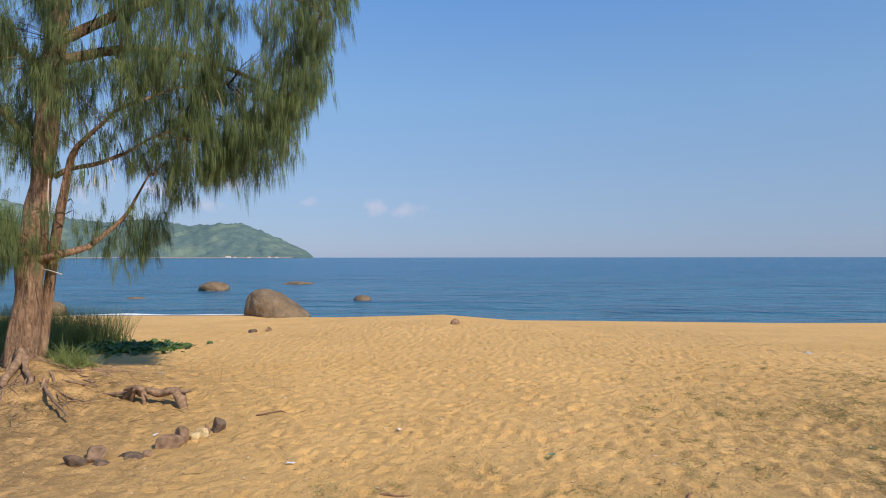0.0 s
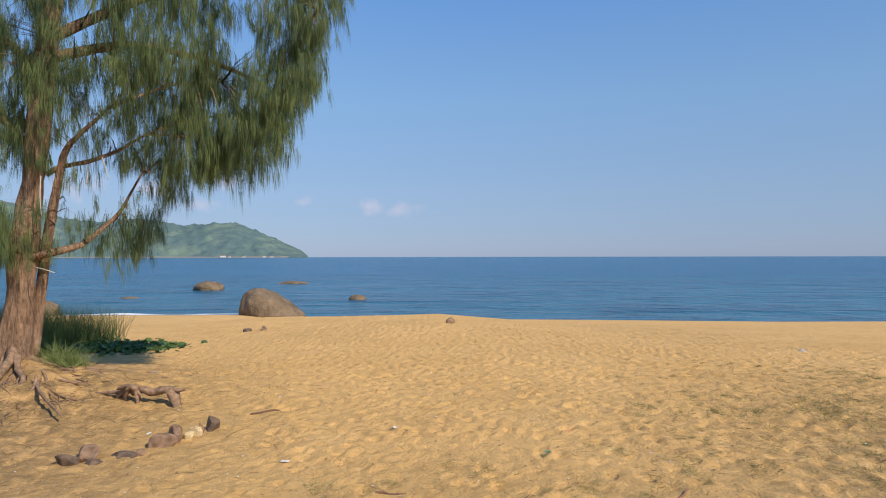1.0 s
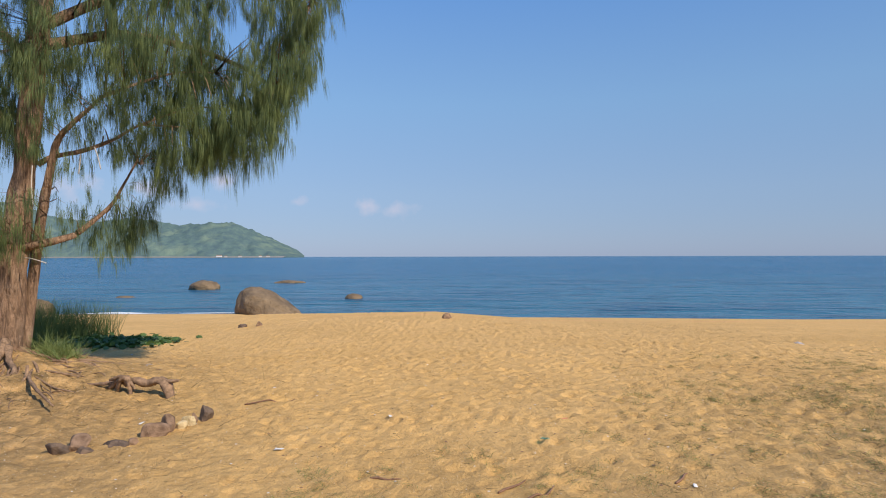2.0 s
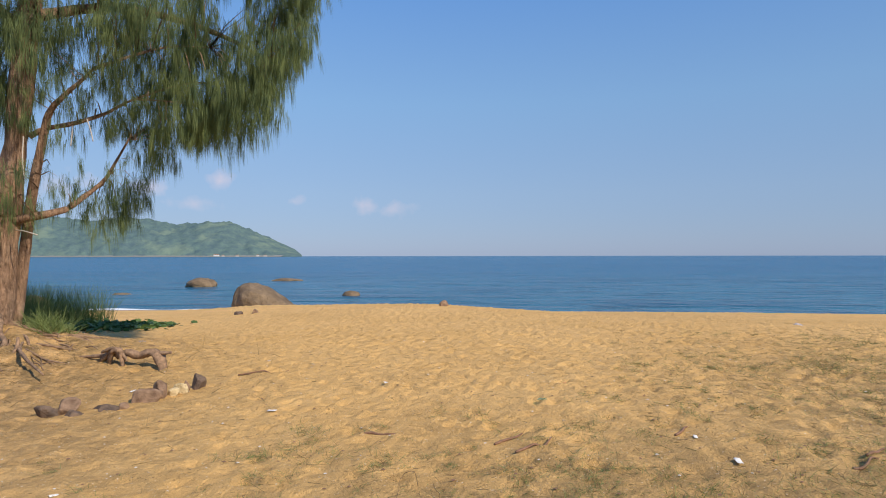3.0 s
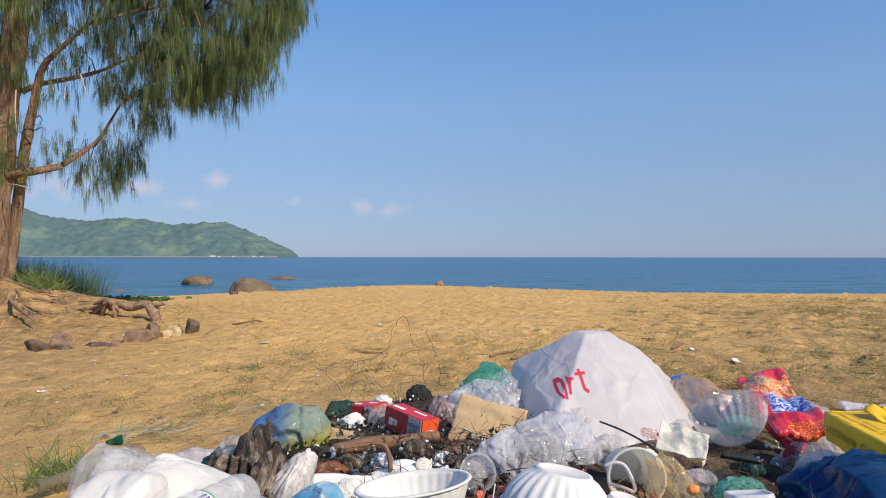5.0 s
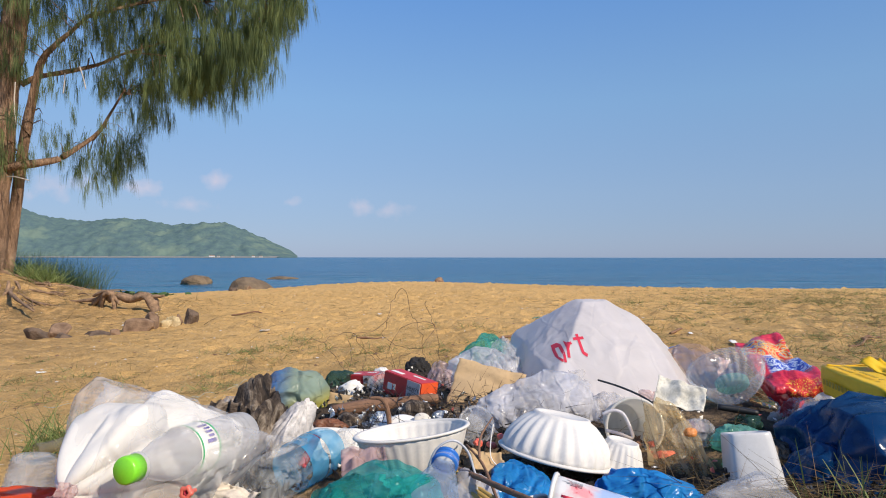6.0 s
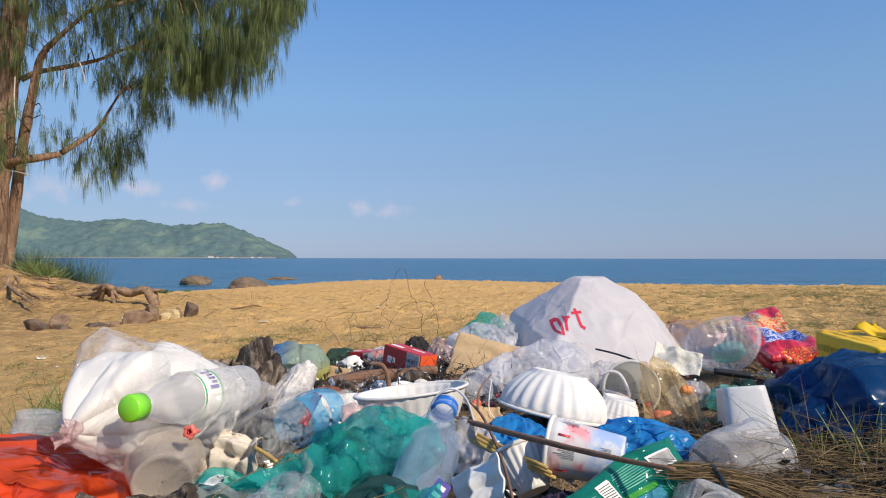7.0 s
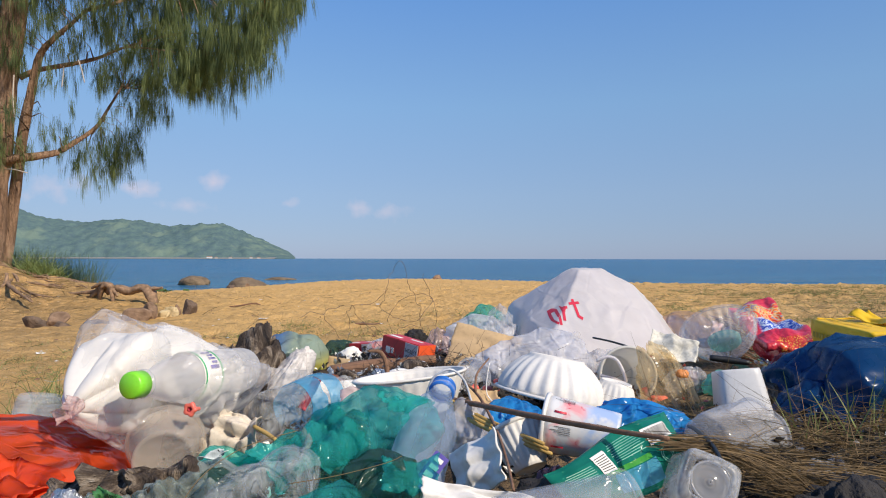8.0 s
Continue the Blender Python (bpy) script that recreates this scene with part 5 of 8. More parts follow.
def cup(name, label, category, m, mat, r0, r1, h, wall=0.0015, ribs=0, flutes=0, amp=0.0, rim=0.003, square=0.0, oval=1.0, group="", dent=0.0, seed=0, seg=48, dome=False):
    """A cup or bowl open at the top, base at the origin, with real wall thickness and a rolled rim."""
    e = thing(name, label, category, m, group=group)
    prof = [(0.001, 0.002), (r0 * 0.8, 0.002), (r0 * 0.85, 0.0), (r0 * 0.97, 0.0)]
    n = max(ribs * 2, 10)
    for i in range(n + 1):
        t = i / n
        prof.append((r0 + (r1 - r0) * (math.sin(t * math.pi / 2) ** 0.8 if dome else t ** (0.75 if flutes else 1)) + (0.0012 if ribs and i % 2 else 0), 0.003 + (h - 0.005) * t))
    inner = [(max(r - wall, 0.001), z) for r, z in prof[:3:-1]] + [(r0 * 0.9, 0.004), (0.001, 0.004)]
    body = lathe("body", prof + inner, mat, seg, flutes, amp, (0.004, h * 0.93), square, oval, None, dent, seed)
    part("body", body, e)
    part("rim", lathe("rim", [(r1 - wall, h - 0.003), (r1 + rim * 0.6, h - 0.003), (r1 + rim, h - 0.001), (r1 + rim * 0.7, h + 0.0012), (r1 - wall, h + 0.0008), (r1 - wall, h - 0.003)], mat, seg, 0, 0, (0, 9), square, oval, None, dent, seed), e)
    return e


# the tied bag of foam boxes with the green-capped bottle
tied = thing("tied_plastic_bag", "clear plastic bag of white foam boxes, tied in a knot", "plastic bag", pose(-0.287, 0.870, 0.122))
part("film", bag("film", (0.122, 0.094, 0.122), 3, FILM_TIED, 6, 0.82, 0.08, 0.03, 1.0, (0.0, 0.04),
                 planes=[((0.33, 0.1, 0.94), 0.54), ((0.65, -0.1, -0.76), 0.55), ((-1, 0.1, 0.1), 0.80), ((-0.62, -0.1, -0.78), 0.52), ((-0.1, -1, 0.1), 0.86), ((0.7, -0.6, 0.2), 0.80)], knot=(-0.36, -1.14, -0.04)), tied)
knot = part("knot", bag("knot", (0.007, 0.007, 0.011), 9, FILM_PINK, 4, 0.5, 0.3, 0.1, 0.8), tied, pose(-0.040, -0.108, 0.124, 0, 35, 0), "twisted pinkish knot")
for ex, ez, sx, tilt in [(-0.007, -0.008, 0.007, 32), (-0.004, 0.006, 0.006, -20)]:
    part("knot_end", sheet("knot_end", sx * 2, 0.014, FILM_PINK, 21 + int(tilt), 14, 10, 0.006, 0.0006, 0.1, 0.004, 3, 0.003), knot, pose(ex, -0.004, 0.006 + ez, 70, tilt, 10))
part("film_ear", sheet("film_ear", 0.075, 0.042, FILM_TIED, 12, 26, 18, 0.008, 0.0005, 0.12, 0.004, 3, 0.006, 0.5), tied, pose(-0.048, 0.04, 0.178, 78, 20, 6), "loose upper flap of film")
part("film_ear", sheet("film_ear", 0.05, 0.03, FILM_TIED, 14, 20, 14, 0.006, 0.0005, 0.12, 0.004, 3, 0.005, 0.8), tied, pose(0.145, 0.03, 0.135, 70, -8, 0), "pointed loose end of the film")


def foam_box(label, m, w, d, h, seed):
    """A takeaway clamshell: two soft-edged halves meeting at a lip."""
    e = thing("foam_box", label, "food box", m, group="foam takeaway boxes")
    for nm, s in (("tray", -1), ("lid", 1)):
        prof = [(0.001, 0), (0.40, 0.0), (0.46, 0.04), (0.485, 0.16), (0.5, 0.92), (0.53, 0.95), (0.53, 1.0), (0.48, 1.0), (0.46, 0.92), (0.44, 0.18), (0.38, 0.08), (0.001, 0.08)]
        me = lathe(nm, [(r * w, z * h / 2) for r, z in prof], FOAM, 48, square=0.85, oval=d / w)
        part(nm, me, e, pose(0, 0, -h / 2, 0, 0, 0) if s < 0 else pose(0, 0, h / 2, 180, 0, 0))


def bulb(name, mat, length, wide, tall, lobes, seed):
    """Crushed foam gathered to a point at the origin: flat lobes with sharp creases that fade along z."""
    verts, faces, nu, nv = [], [], 120, 40
    for j in range(nv):
        t = j / (nv - 1)
        grow = min(1.0, (t / 0.42)) ** 0.55 * (1 - max(0.0, (t - 0.45) / 0.55) ** 2.2)
        for i in range(nu):
            a = 2 * math.pi * i / nu
            c, d = math.cos(a), math.sin(a)
            w = a * lobes / 2 + 1.6 * noise.noise((c * 0.8, d * 0.8, 0.5 * t + seed))
            deep = 0.42 * max(0.08, 1 - t * 1.7)
            box = 1 + 0.7 * ((abs(c) ** 5 + abs(d) ** 5) ** (-1 / 5) - 1)
            r = grow * box * (1 - deep + deep * abs(math.cos(w)) ** 0.5) * (1 + 0.12 * noise.noise((c * 1.3 + seed, d * 1.3, t * 2)))
            bend = 0.16 * crumple(Vector((c * 2.0 * r + seed, d * 2.0 * r, t * 2.6)))
            verts.append((wide * r * c * (1 + bend), tall * r * d * (1 + bend), length * t))
    for j in range(nv - 1):
        for i in range(nu):
            a, b = j * nu + i, j * nu + (i + 1) % nu
            faces.append((a, b, b + nu, a + nu))
    return mesh_of(name, verts, faces, mat)


e = thing("foam_trays", "crushed white foam trays gathered towards the bag's knot", "food box", along((-0.332, 0.777, 0.246), (0.22, 0.95, 0.13), 0) @ pose(0.006, 0.002, 0), group="foam takeaway boxes")
part("tray", bulb("tray", m_plain("creased_white_foam", (0.66, 0.64, 0.60), 0.55, 0.05, 20, 0.15, 0.003), 0.16, 0.050, 0.058, 6, 4.0), e)
foam_box("second foam takeaway box squeezed into the bag", pose(-0.278, 0.905, 0.262, 48, 24, -14), 0.115, 0.09, 0.04, 2)
foam_box("flattened foam lid behind the bottle in the bag", pose(-0.284, 0.995, 0.232, 80, 14, -16), 0.115, 0.085, 0.03, 4)
b = bottle("clear water bottle with a lime cap and white label", lie(-0.210, 0.945, 0.258, (-0.29, -0.955, 0.09), 10), PET_CLOUDY, CAP_GREEN, PAPER, 0.9, lz=0.014)
for z0 in (0.095, 0.127):
    part("label_stripe", lathe("label_stripe", [(0.0325, z0), (0.0327, z0 + 0.0004), (0.0327, z0 + 0.002), (0.0325, z0 + 0.0024)], GREEN_INK, 40), b, None, "green stripe on the label")
for a0, a1, z0, z1 in [(0.2, 0.34, 0.088, 0.104), (0.42, 0.52, 0.088, 0.098), (0.6, 0.7, 0.088, 0.1), (0.78, 0.86, 0.088, 0.098), (0.94, 1.04, 0.088, 0.104), (2.6, 2.75, 0.088, 0.1), (2.85, 3.0, 0.088, 0.1), (3.1, 3.25, 0.088, 0.1), (4.3, 4.45, 0.088, 0.1), (4.55, 4.7, 0.088, 0.1), (4.8, 4.95, 0.088, 0.1), (5.05, 5.2, 0.088, 0.1)]:
    z0, z1 = z0 + 0.014, z1 + 0.014
    part("print", lathe("print", [(0.0326, z0), (0.0328, z0), (0.0328, z1), (0.0326, z1)], BLUE_INK, 4, arc=(a0, a1)), b)
cup("plastic_tub", "clear plastic tub at the bottom of the tied bag", "tub", lie(-0.240, 0.772, 0.197, (-0.32, 0.9, 0.10)), m_film("dusty_clear_plastic", (0.86, 0.76, 0.64), 0.34, 0.10, crease=8, vary=0.1, bump=0.06), 0.030, 0.038, 0.05, group="clear cups")
e = thing("straw_end", "coral red plastic flower-shaped end piece", "plastic piece", lie(-0.214, 0.778, 0.247, (-0.25, -1, 0.2)) @ Matrix.Scale(0.68, 4))
part("collar", lathe("collar", [(0.004, 0.006), (0.0085, 0.008), (0.0105, 0.004), (0.009, 0.0), (0.004, -0.004), (0.003, -0.018)], CORAL, 30, 5, 0.14, (0, 9)), e)
part("core", lathe("core", [(0.004, -0.004), (0.004, 0.004), (0.0028, 0.0045), (0.0022, 0.0)], RED_INK, 16), e)


thing("crumpled_tissue", "crumpled beige tissue in the end of the tied bag", "tissue", pose(-0.190, 0.855, 0.190, 52, 8, -20), sheet("crumpled_tissue", 0.060, 0.056, m_plain("beige_tissue", (0.62, 0.55, 0.46), 0.95, 0.2, 30, 0.3, 0.003, spec=0.1), 411, 40, 34, 0.022, 0.001, 0.05, 0.0, 3, 0.010))

# red bag and what lies round it
red_bag = thing("red_plastic_bag", "crumpled bright red plastic bag on the sand", "plastic bag", pose(-0.405, 0.80, 0.115, 0, 6, -20))
part("film", bag("film", (0.15, 0.13, 0.085), 31, FILM_RED, 6, 0.8, 0.05, 0.015, 0.45, crush=0.10), red_bag)
part("flap", sheet("flap", 0.12, 0.07, FILM_RED, 33, 34, 20, 0.016, 0.0006, 0.14, 0.0, 4, 0.010), red_bag, pose(0.05, -0.08, 0.085, 18, 8, 15), "loose torn flap of red film")
thing("grey_film", "flat dark grey plastic film scrap", "plastic film", pose(-0.425, 0.97, 0.155, 8, 4, 30), sheet("grey_film", 0.16, 0.10, FILM_MOSS, 4, amp=0.02))
cup("ribbed_cup", "clear ribbed plastic cup upside down", "cup", lie(-0.505, 1.0, 0.213, (-0.12, -0.1, -1)), PET, 0.026, 0.033, 0.055, ribs=9, group="clear cups")
thing("teal_scrap", "small crumpled teal plastic scrap", "plastic scrap", pose(-0.555, 0.96, 0.115), bag("teal_scrap", (0.045, 0.04, 0.05), 8, FILM_TEAL, 4))
for bx, by, bz, w, h, rx, rz, sd, mat, lab in [
        (-0.252, 0.655, 0.196, 0.060, 0.045, 48, 20, 61, CLOTH, "charred crumpled wrapper beside the red bag"), (-0.224, 0.650, 0.206, 0.055, 0.040, 62, -15, 62, CLOTH, "charred wrapper with pale ash on its folds"),
        (-0.198, 0.668, 0.202, 0.060, 0.040, 40, 12, 63, CLOTH, "burnt folded wrapper under the tied bag"), (-0.178, 0.655, 0.200, 0.050, 0.035, 40, 35, 64, PET_SMOKE, "scorched clear film on the burnt rubbish"),
        (-0.268, 0.640, 0.186, 0.040, 0.030, 50, -30, 65, FOIL, "crumpled silver foil by the red bag"), (-0.212, 0.625, 0.200, 0.045, 0.030, 45, 8, 66, PET_SMOKE, "smoky clear film on the burnt rubbish")]:
    thing("charred_wrapper", lab, "wrapper", pose(bx, by, bz, rx, 0, rz), sheet("charred_wrapper", w, h, mat, sd, 34, 26, 0.016, 0.0008, 0.22, 0.0, 3, 0.012))
for bx, by, bz, sx, sz, sd, lab in [(-0.232, 0.675, 0.172, 0.034, 0.028, 15, "charred and melted rubbish lump with pale ash"), (-0.190, 0.68, 0.180, 0.024, 0.020, 153, "flat charred scrap under the tied bag")]:
    thing("burnt_rubbish", lab, "burnt rubbish", pose(bx, by, bz, 0, 0, sd * 7), bag("burnt_rubbish", (sx, sx * 0.8, sz), sd, CLOTH, 5, 0.5, 0.22, 0.12))
thing("green_scrap", "green and white printed wrapper scrap in the ash", "plastic scrap", pose(-0.218, 0.628, 0.212, 70, 30, 10), sheet("green_scrap", 0.030, 0.012, m_film("green_wrapper", (0.10, 0.32, 0.12), 0.8, crease=60), 3, 18, 12, 0.012, 0.0008, 0.3, 0.0, 2, 0.004))
thing("melted_film", "grey melted plastic film lump", "plastic film", pose(-0.175, 0.69, 0.165, 0, 10, 0), bag("melted_film", (0.05, 0.04, 0.038), 16, FILM_MOSS, 5, 0.3, 0.25, 0.08))
thing("paper_strip", "torn pale paper strip in the ash", "paper", pose(-0.170, 0.70, 0.222, 30, -12, 20), sheet("paper_strip", 0.032, 0.004, m_plain("grey_blue_paper", (0.5, 0.56, 0.58), 0.7, 0.3, 80), 5, 24, 6, 0.006, 0.0008, 0.5))
thing("foil_scrap", "crinkled silver foil scrap in the ash", "foil", pose(-0.255, 0.63, 0.195), bag("foil_scrap", (0.018, 0.015, 0.02), 17, FOIL, 4, 0.5, 0.4, 0.2))
thing("violet_film", "violet-grey plastic film scrap", "plastic film", pose(-0.2, 0.56, 0.185, 5, 0, 10), sheet("violet_film", 0.13, 0.06, m_film("violet_film", (0.30, 0.26, 0.36), 0.85), 9, amp=0.015))

# charred sack and paper
thing("charred_sack", "charred black and grey folded sack", "sack", pose(-0.256, 1.11, 0.135, 0, 0, -10), bag("charred_sack", (0.056, 0.07, 0.118), 23, CLOTH, 6, 0.6, 0.12, 0.04, 0.35, (0.10, 0.1), crush=0.34, crisp=True))
thing("charred_sack", "charred hem of the sack beside the bottle", "sack", pose(-0.222, 1.06, 0.135, 0, 8, 20), bag("charred_sack", (0.026, 0.04, 0.062), 191, CLOTH, 5, 0.7, 0.4, 0.14, 0.35))
thing("sack_fold", "charred folded edge of the sack", "sack", pose(-0.262, 1.045, 0.205, 78, 6, -12), sheet("sack_fold", 0.075, 0.13, CLOTH, 67, 40, 34, 0.012, 0.002, 0.14, 0.0, 4, 0.014))
thing("white_sack", "torn white woven sack with a red edge", "sack", pose(-0.205, 1.10, 0.145, 0, 0, -15), bag("white_sack", (0.040, 0.05, 0.094), 20, SACK_WHITE, 6, 0.85, 0.10, 0.03, 0.3, (0.35, 0.2), crush=0.30, crisp=True))
thing("red_strip", "red printed strip on the white sack", "plastic strip", pose(-0.147, 1.06, 0.20, 70, 30, 10), sheet("red_strip", 0.012, 0.05, RED_INK, 2, 10, 20, 0.006))
thing("striped_plastic_bag", "puffed translucent bag tinted blue and yellow", "plastic bag", pose(-0.268, 1.50, 0.142, 0, -10, 0), bag("striped_plastic_bag", (0.088, 0.06, 0.080), 22, m_two_tone(), 6, 0.4, 0.10, 0.04))
thing("cardboard_piece", "small torn brown cardboard piece", "cardboard", pose(-0.18, 1.50, 0.15, 60, 0, -25), sheet("cardboard_piece", 0.07, 0.07, CARD, 3, 18, 18, 0.006, 0.003))
thing("crumpled_tissue", "crumpled white paper tissue on the ash", "tissue", pose(-0.155, 1.62, 0.15), bag("crumpled_tissue", (0.035, 0.03, 0.03), 25, PAPER, 4, 0.4, 0.3, 0.12))
thing("brown_wrapper", "scorched brown wrapper on the ash", "wrapper", pose(-0.155, 1.27, 0.15, 0, 0, 10), bag("brown_wrapper", (0.04, 0.03, 0.035), 26, m_plain("scorched_wrapper", (0.20, 0.075, 0.03), 0.5, 0.5, 30, 0.5), 5, 0.5, 0.35, 0.12))
thing("dark_blue_scrap", "dark blue plastic scrap among the ash", "plastic scrap", pose(-0.195, 1.30, 0.14), bag("dark_blue_scrap", (0.05, 0.03, 0.025), 27, TARP, 4, 0.4, 0.3))
thing("driftwood_slat", "flat weathered wooden slat across the ash", "wood", lie(-0.17, 1.40, 0.172, (1, 0.12, 0.06)), tube("driftwood_slat", [(0, 0, 0), (0.01, 0, 0.1), (0, 0.005, 0.22)], [0.010, 0.016, 0.009], STICK, 8, 0.3))

# the label-wrapped bottle and the oval bowl
b = bottle("dusty clear bottle wrapped in a blue label", lie(-0.196, 0.918, 0.194, (0.44, 0.90, 0.03), 30), PET_CRUSHED, None, BLUE_LABEL, 1.08, crushed=0.42, seed=3)
part("label_sleeve", lathe("label_sleeve", [(0.0322, 0.118), (0.0324, 0.118), (0.0315, 0.142), (0.0285, 0.155)], BLUE_LABEL, 40), b, None, "loose blue end of the label")
cup("foam_bowl", "white fluted oval foam bowl standing upright", "bowl", pose(0.008, 1.06, 0.172, -4, -6, 4), FOAM, 0.060, 0.082, 0.056, 0.003, 0, 30, 0.014, 0.005, 0, 0.72, "foam bowls", seg=120)
thing("crumpled_paper", "long crumpled white paper behind the bowl", "paper", pose(-0.06, 1.18, 0.165, 12, 0, 12), sheet("crumpled_paper", 0.26, 0.10, PAPER, 6, 44, 20, 0.03))
thing("pink_film", "pink transparent film over the bowl's edge", "plastic film", pose(-0.06, 0.985, 0.205, 35, 0, 10), sheet("pink_film", 0.06, 0.05, FILM_PINK, 8, 20, 16, 0.015))
cup("clear_saucer", "clear round plastic saucer standing on edge", "saucer", lie(0.10, 1.18, 0.20, (0.3, -0.85, 0.3)), CUP_CLEAR, 0.026, 0.030, 0.018, group="clear cups")

# teal bag in the middle
teal_bag = thing("teal_plastic_bag", "crumpled translucent teal plastic bag", "plastic bag", pose(-0.050, 0.80, 0.150, 0, 0, 15))
part("film", bag("film", (0.100, 0.065, 0.080), 41, FILM_TEAL, 6, 0.85, 0.10, 0.03, 0.4, (0.15, 0.2)), teal_bag)
part("flap", sheet("flap", 0.10, 0.06, FILM_TEAL, 45, 34, 20, 0.016, 0.0006, 0.14, 0.0, 4, 0.010), teal_bag, pose(-0.05, -0.045, 0.062, 30, -14, 25), "loose fold of teal film")
part("handle", sheet("handle", 0.07, 0.022, FILM_TEAL, 46, 26, 10, 0.010, 0.0006, 0.1, 0.01, 3, 0.006, 0.4), teal_bag, pose(0.045, -0.02, 0.095, 55, 10, 30), "torn handle of the bag")
thing("teal_plastic_bag", "spread teal bag sunk among the rubbish", "plastic bag", pose(-0.055, 0.63, 0.160, 0, 6, -10), bag("teal_plastic_bag", (0.070, 0.07, 0.046), 42, FILM_TEAL, 6, 0.85, 0.10, 0.03))
dark_bag = thing("dark_green_bag", "dark smoky green plastic bag, half open", "plastic bag", pose(-0.012, 0.68, 0.160, 0, 0, 30))
part("film", bag("film", (0.052, 0.045, 0.052), 43, FILM_MOSS, 6, 0.85, 0.10, 0.03), dark_bag)
part("mouth", sheet("mouth", 0.045, 0.03, FILM_TEAL, 44, 20, 16, 0.010, 0.0006, 0.2, 0.01, 3, 0.006), dark_bag, pose(0.01, -0.035, 0.058, 50, 0, -30), "teal open mouth of the bag")
thing("teal_sheet", "teal film lying under the clear bottle", "plastic film", pose(-0.165, 0.79, 0.175, -6, -8, 28), sheet("teal_sheet", 0.15, 0.06, FILM_TEAL, 11, amp=0.025))
thing("clear_film", "grey clear film draped over the teal bag", "plastic film", pose(-0.13, 0.725, 0.196, 6, -14, 24), sheet("clear_film", 0.10, 0.055, PET_SMOKE, 12, 36, 26, 0.018, 0.0015, 0.06, 0.02, 4, 0.008))
bottle("crushed clear bottle with burnt edges, base towards the sea", lie(-0.092, 0.70, 0.205, (-0.06, -0.97, 0.16), 10), PET_CRUSHED, None, None, 0.95, crushed=0.4, seed=8)


# the pale blue bottle
b = bottle("pale blue water bottle with a blue neck", lie(0.0, 0.685, 0.165, (0.20, 0.78, 0.36), 0), PET_BLUE, None, None, 1.0, crushed=0.15, seed=5, ring=CAP_BLUE)
for k in range(7):
    part("print", lathe("print", [(0.0317, 0.080 + k * 0.0045), (0.0319, 0.080 + k * 0.0045), (0.0319, 0.082 + k * 0.0045), (0.0317, 0.082 + k * 0.0045)], SKY_INK, 10, arc=(4.0, 4.0 + 0.9 - 0.07 * (k % 3))), b)
e = thing("label_tag", "small violet printed label tag", "label", pose(0.031, 0.670, 0.219, 62, 0, 0) @ pose(0, 0, 0, 0, 0, 52), block("label_tag", 0.034, 0.014, 0.002, BLUE_INK, 0.0005))
bars(e, PAPER, [(-0.013, -0.004, 0.004, 0.008), (-0.006, -0.004, 0.005, 0.008), (0.002, -0.004, 0.004, 0.008), (0.009, -0.004, 0.004, 0.008)], pose(0, 0, 0.0022))
e = thing("wire_loop", "grey plastic-coated wire loop over the bottle neck", "wire", Matrix.Identity(4))
part("wire", tube("wire", [(0.025, 0.865, 0.235), (0.035, 0.86, 0.262), (0.055, 0.862, 0.272), (0.072, 0.865, 0.258), (0.08, 0.86, 0.235), (0.088, 0.85, 0.222)], [0.0014] * 6, m_plain("pale_plastic", (0.5, 0.52, 0.56), 0.35), 8), e)

# foam bowls, cups and the clear sacks behind
cup("foam_bowl", "white fluted foam bowl turned upside down", "bowl", lie(0.214, 1.012, 0.262, (-0.20, -0.10, -1.0)), FOAM, 0.040, 0.075, 0.056, 0.003, 0, 24, 0.026, 0.006, 0, 1.0, "foam bowls", seg=144, dome=True)
cup("foam_bowl", "small white fluted foam bowl beside the large one", "bowl", lie(0.296, 1.0, 0.229, (-0.22, 0.0, -1.0)), FOAM, 0.022, 0.035, 0.042, 0.002, 0, 20, 0.035, 0.003, 0, 1.0, "foam bowls", seg=110)
cup("paper_cup", "white paper cup on its side, stained inside", "cup", lie(0.352, 1.19, 0.206, (-0.06, -0.95, 0.14)), m_film("thin_white_cup", (0.86, 0.84, 0.78), 0.9, 0.4, crease=30, vary=0.08, bump=0.05), 0.03, 0.043, 0.09, 0.0016)
crumbs("cup_dirt", "specks of dirt inside the paper cup", "dirt", 50, STICK, (0.33, 0.37, 1.11, 1.17), 0.004, 0.004)
e = thing("cup_handle", "thin white plastic loop hanging over the cup", "plastic strip", Matrix.Identity(4))
part("loop", tube("loop", [(0.29, 1.08, 0.245), (0.305, 1.075, 0.252), (0.318, 1.07, 0.248), (0.325, 1.06, 0.232), (0.327, 1.055, 0.216), (0.31, 1.055, 0.222), (0.29, 1.06, 0.226)], [0.0025] * 7, FILM_WHITE, 7), e)
bubble = thing("bubble_bag", "puffy milky bubble-film bag", "plastic bag", pose(0.235, 1.28, 0.165, 0, 0, 8))
part("film", bag("bubble_bag", (0.137, 0.07, 0.078), 51, FILM_MILK, 6, 0.8, 0.10, 0.03, 0.4, (0.15, 0.2), crush=0.09), bubble)
part("loose_end", bag("loose_end", (0.045, 0.04, 0.04), 52, FILM_CLEAR, 5, 0.6, 0.2, 0.08, 0.4), bubble, pose(0.12, -0.02, 0.015, 0, 10, 0), "clear loose end of the bag")
thing("cardboard_piece", "torn brown corrugated cardboard flap", "cardboard", pose(0.150, 1.465, 0.195, 54, 14, -8), sheet("cardboard_piece", 0.150, 0.118, CARD, 21, 30, 24, 0.006, 0.004, 0.05))


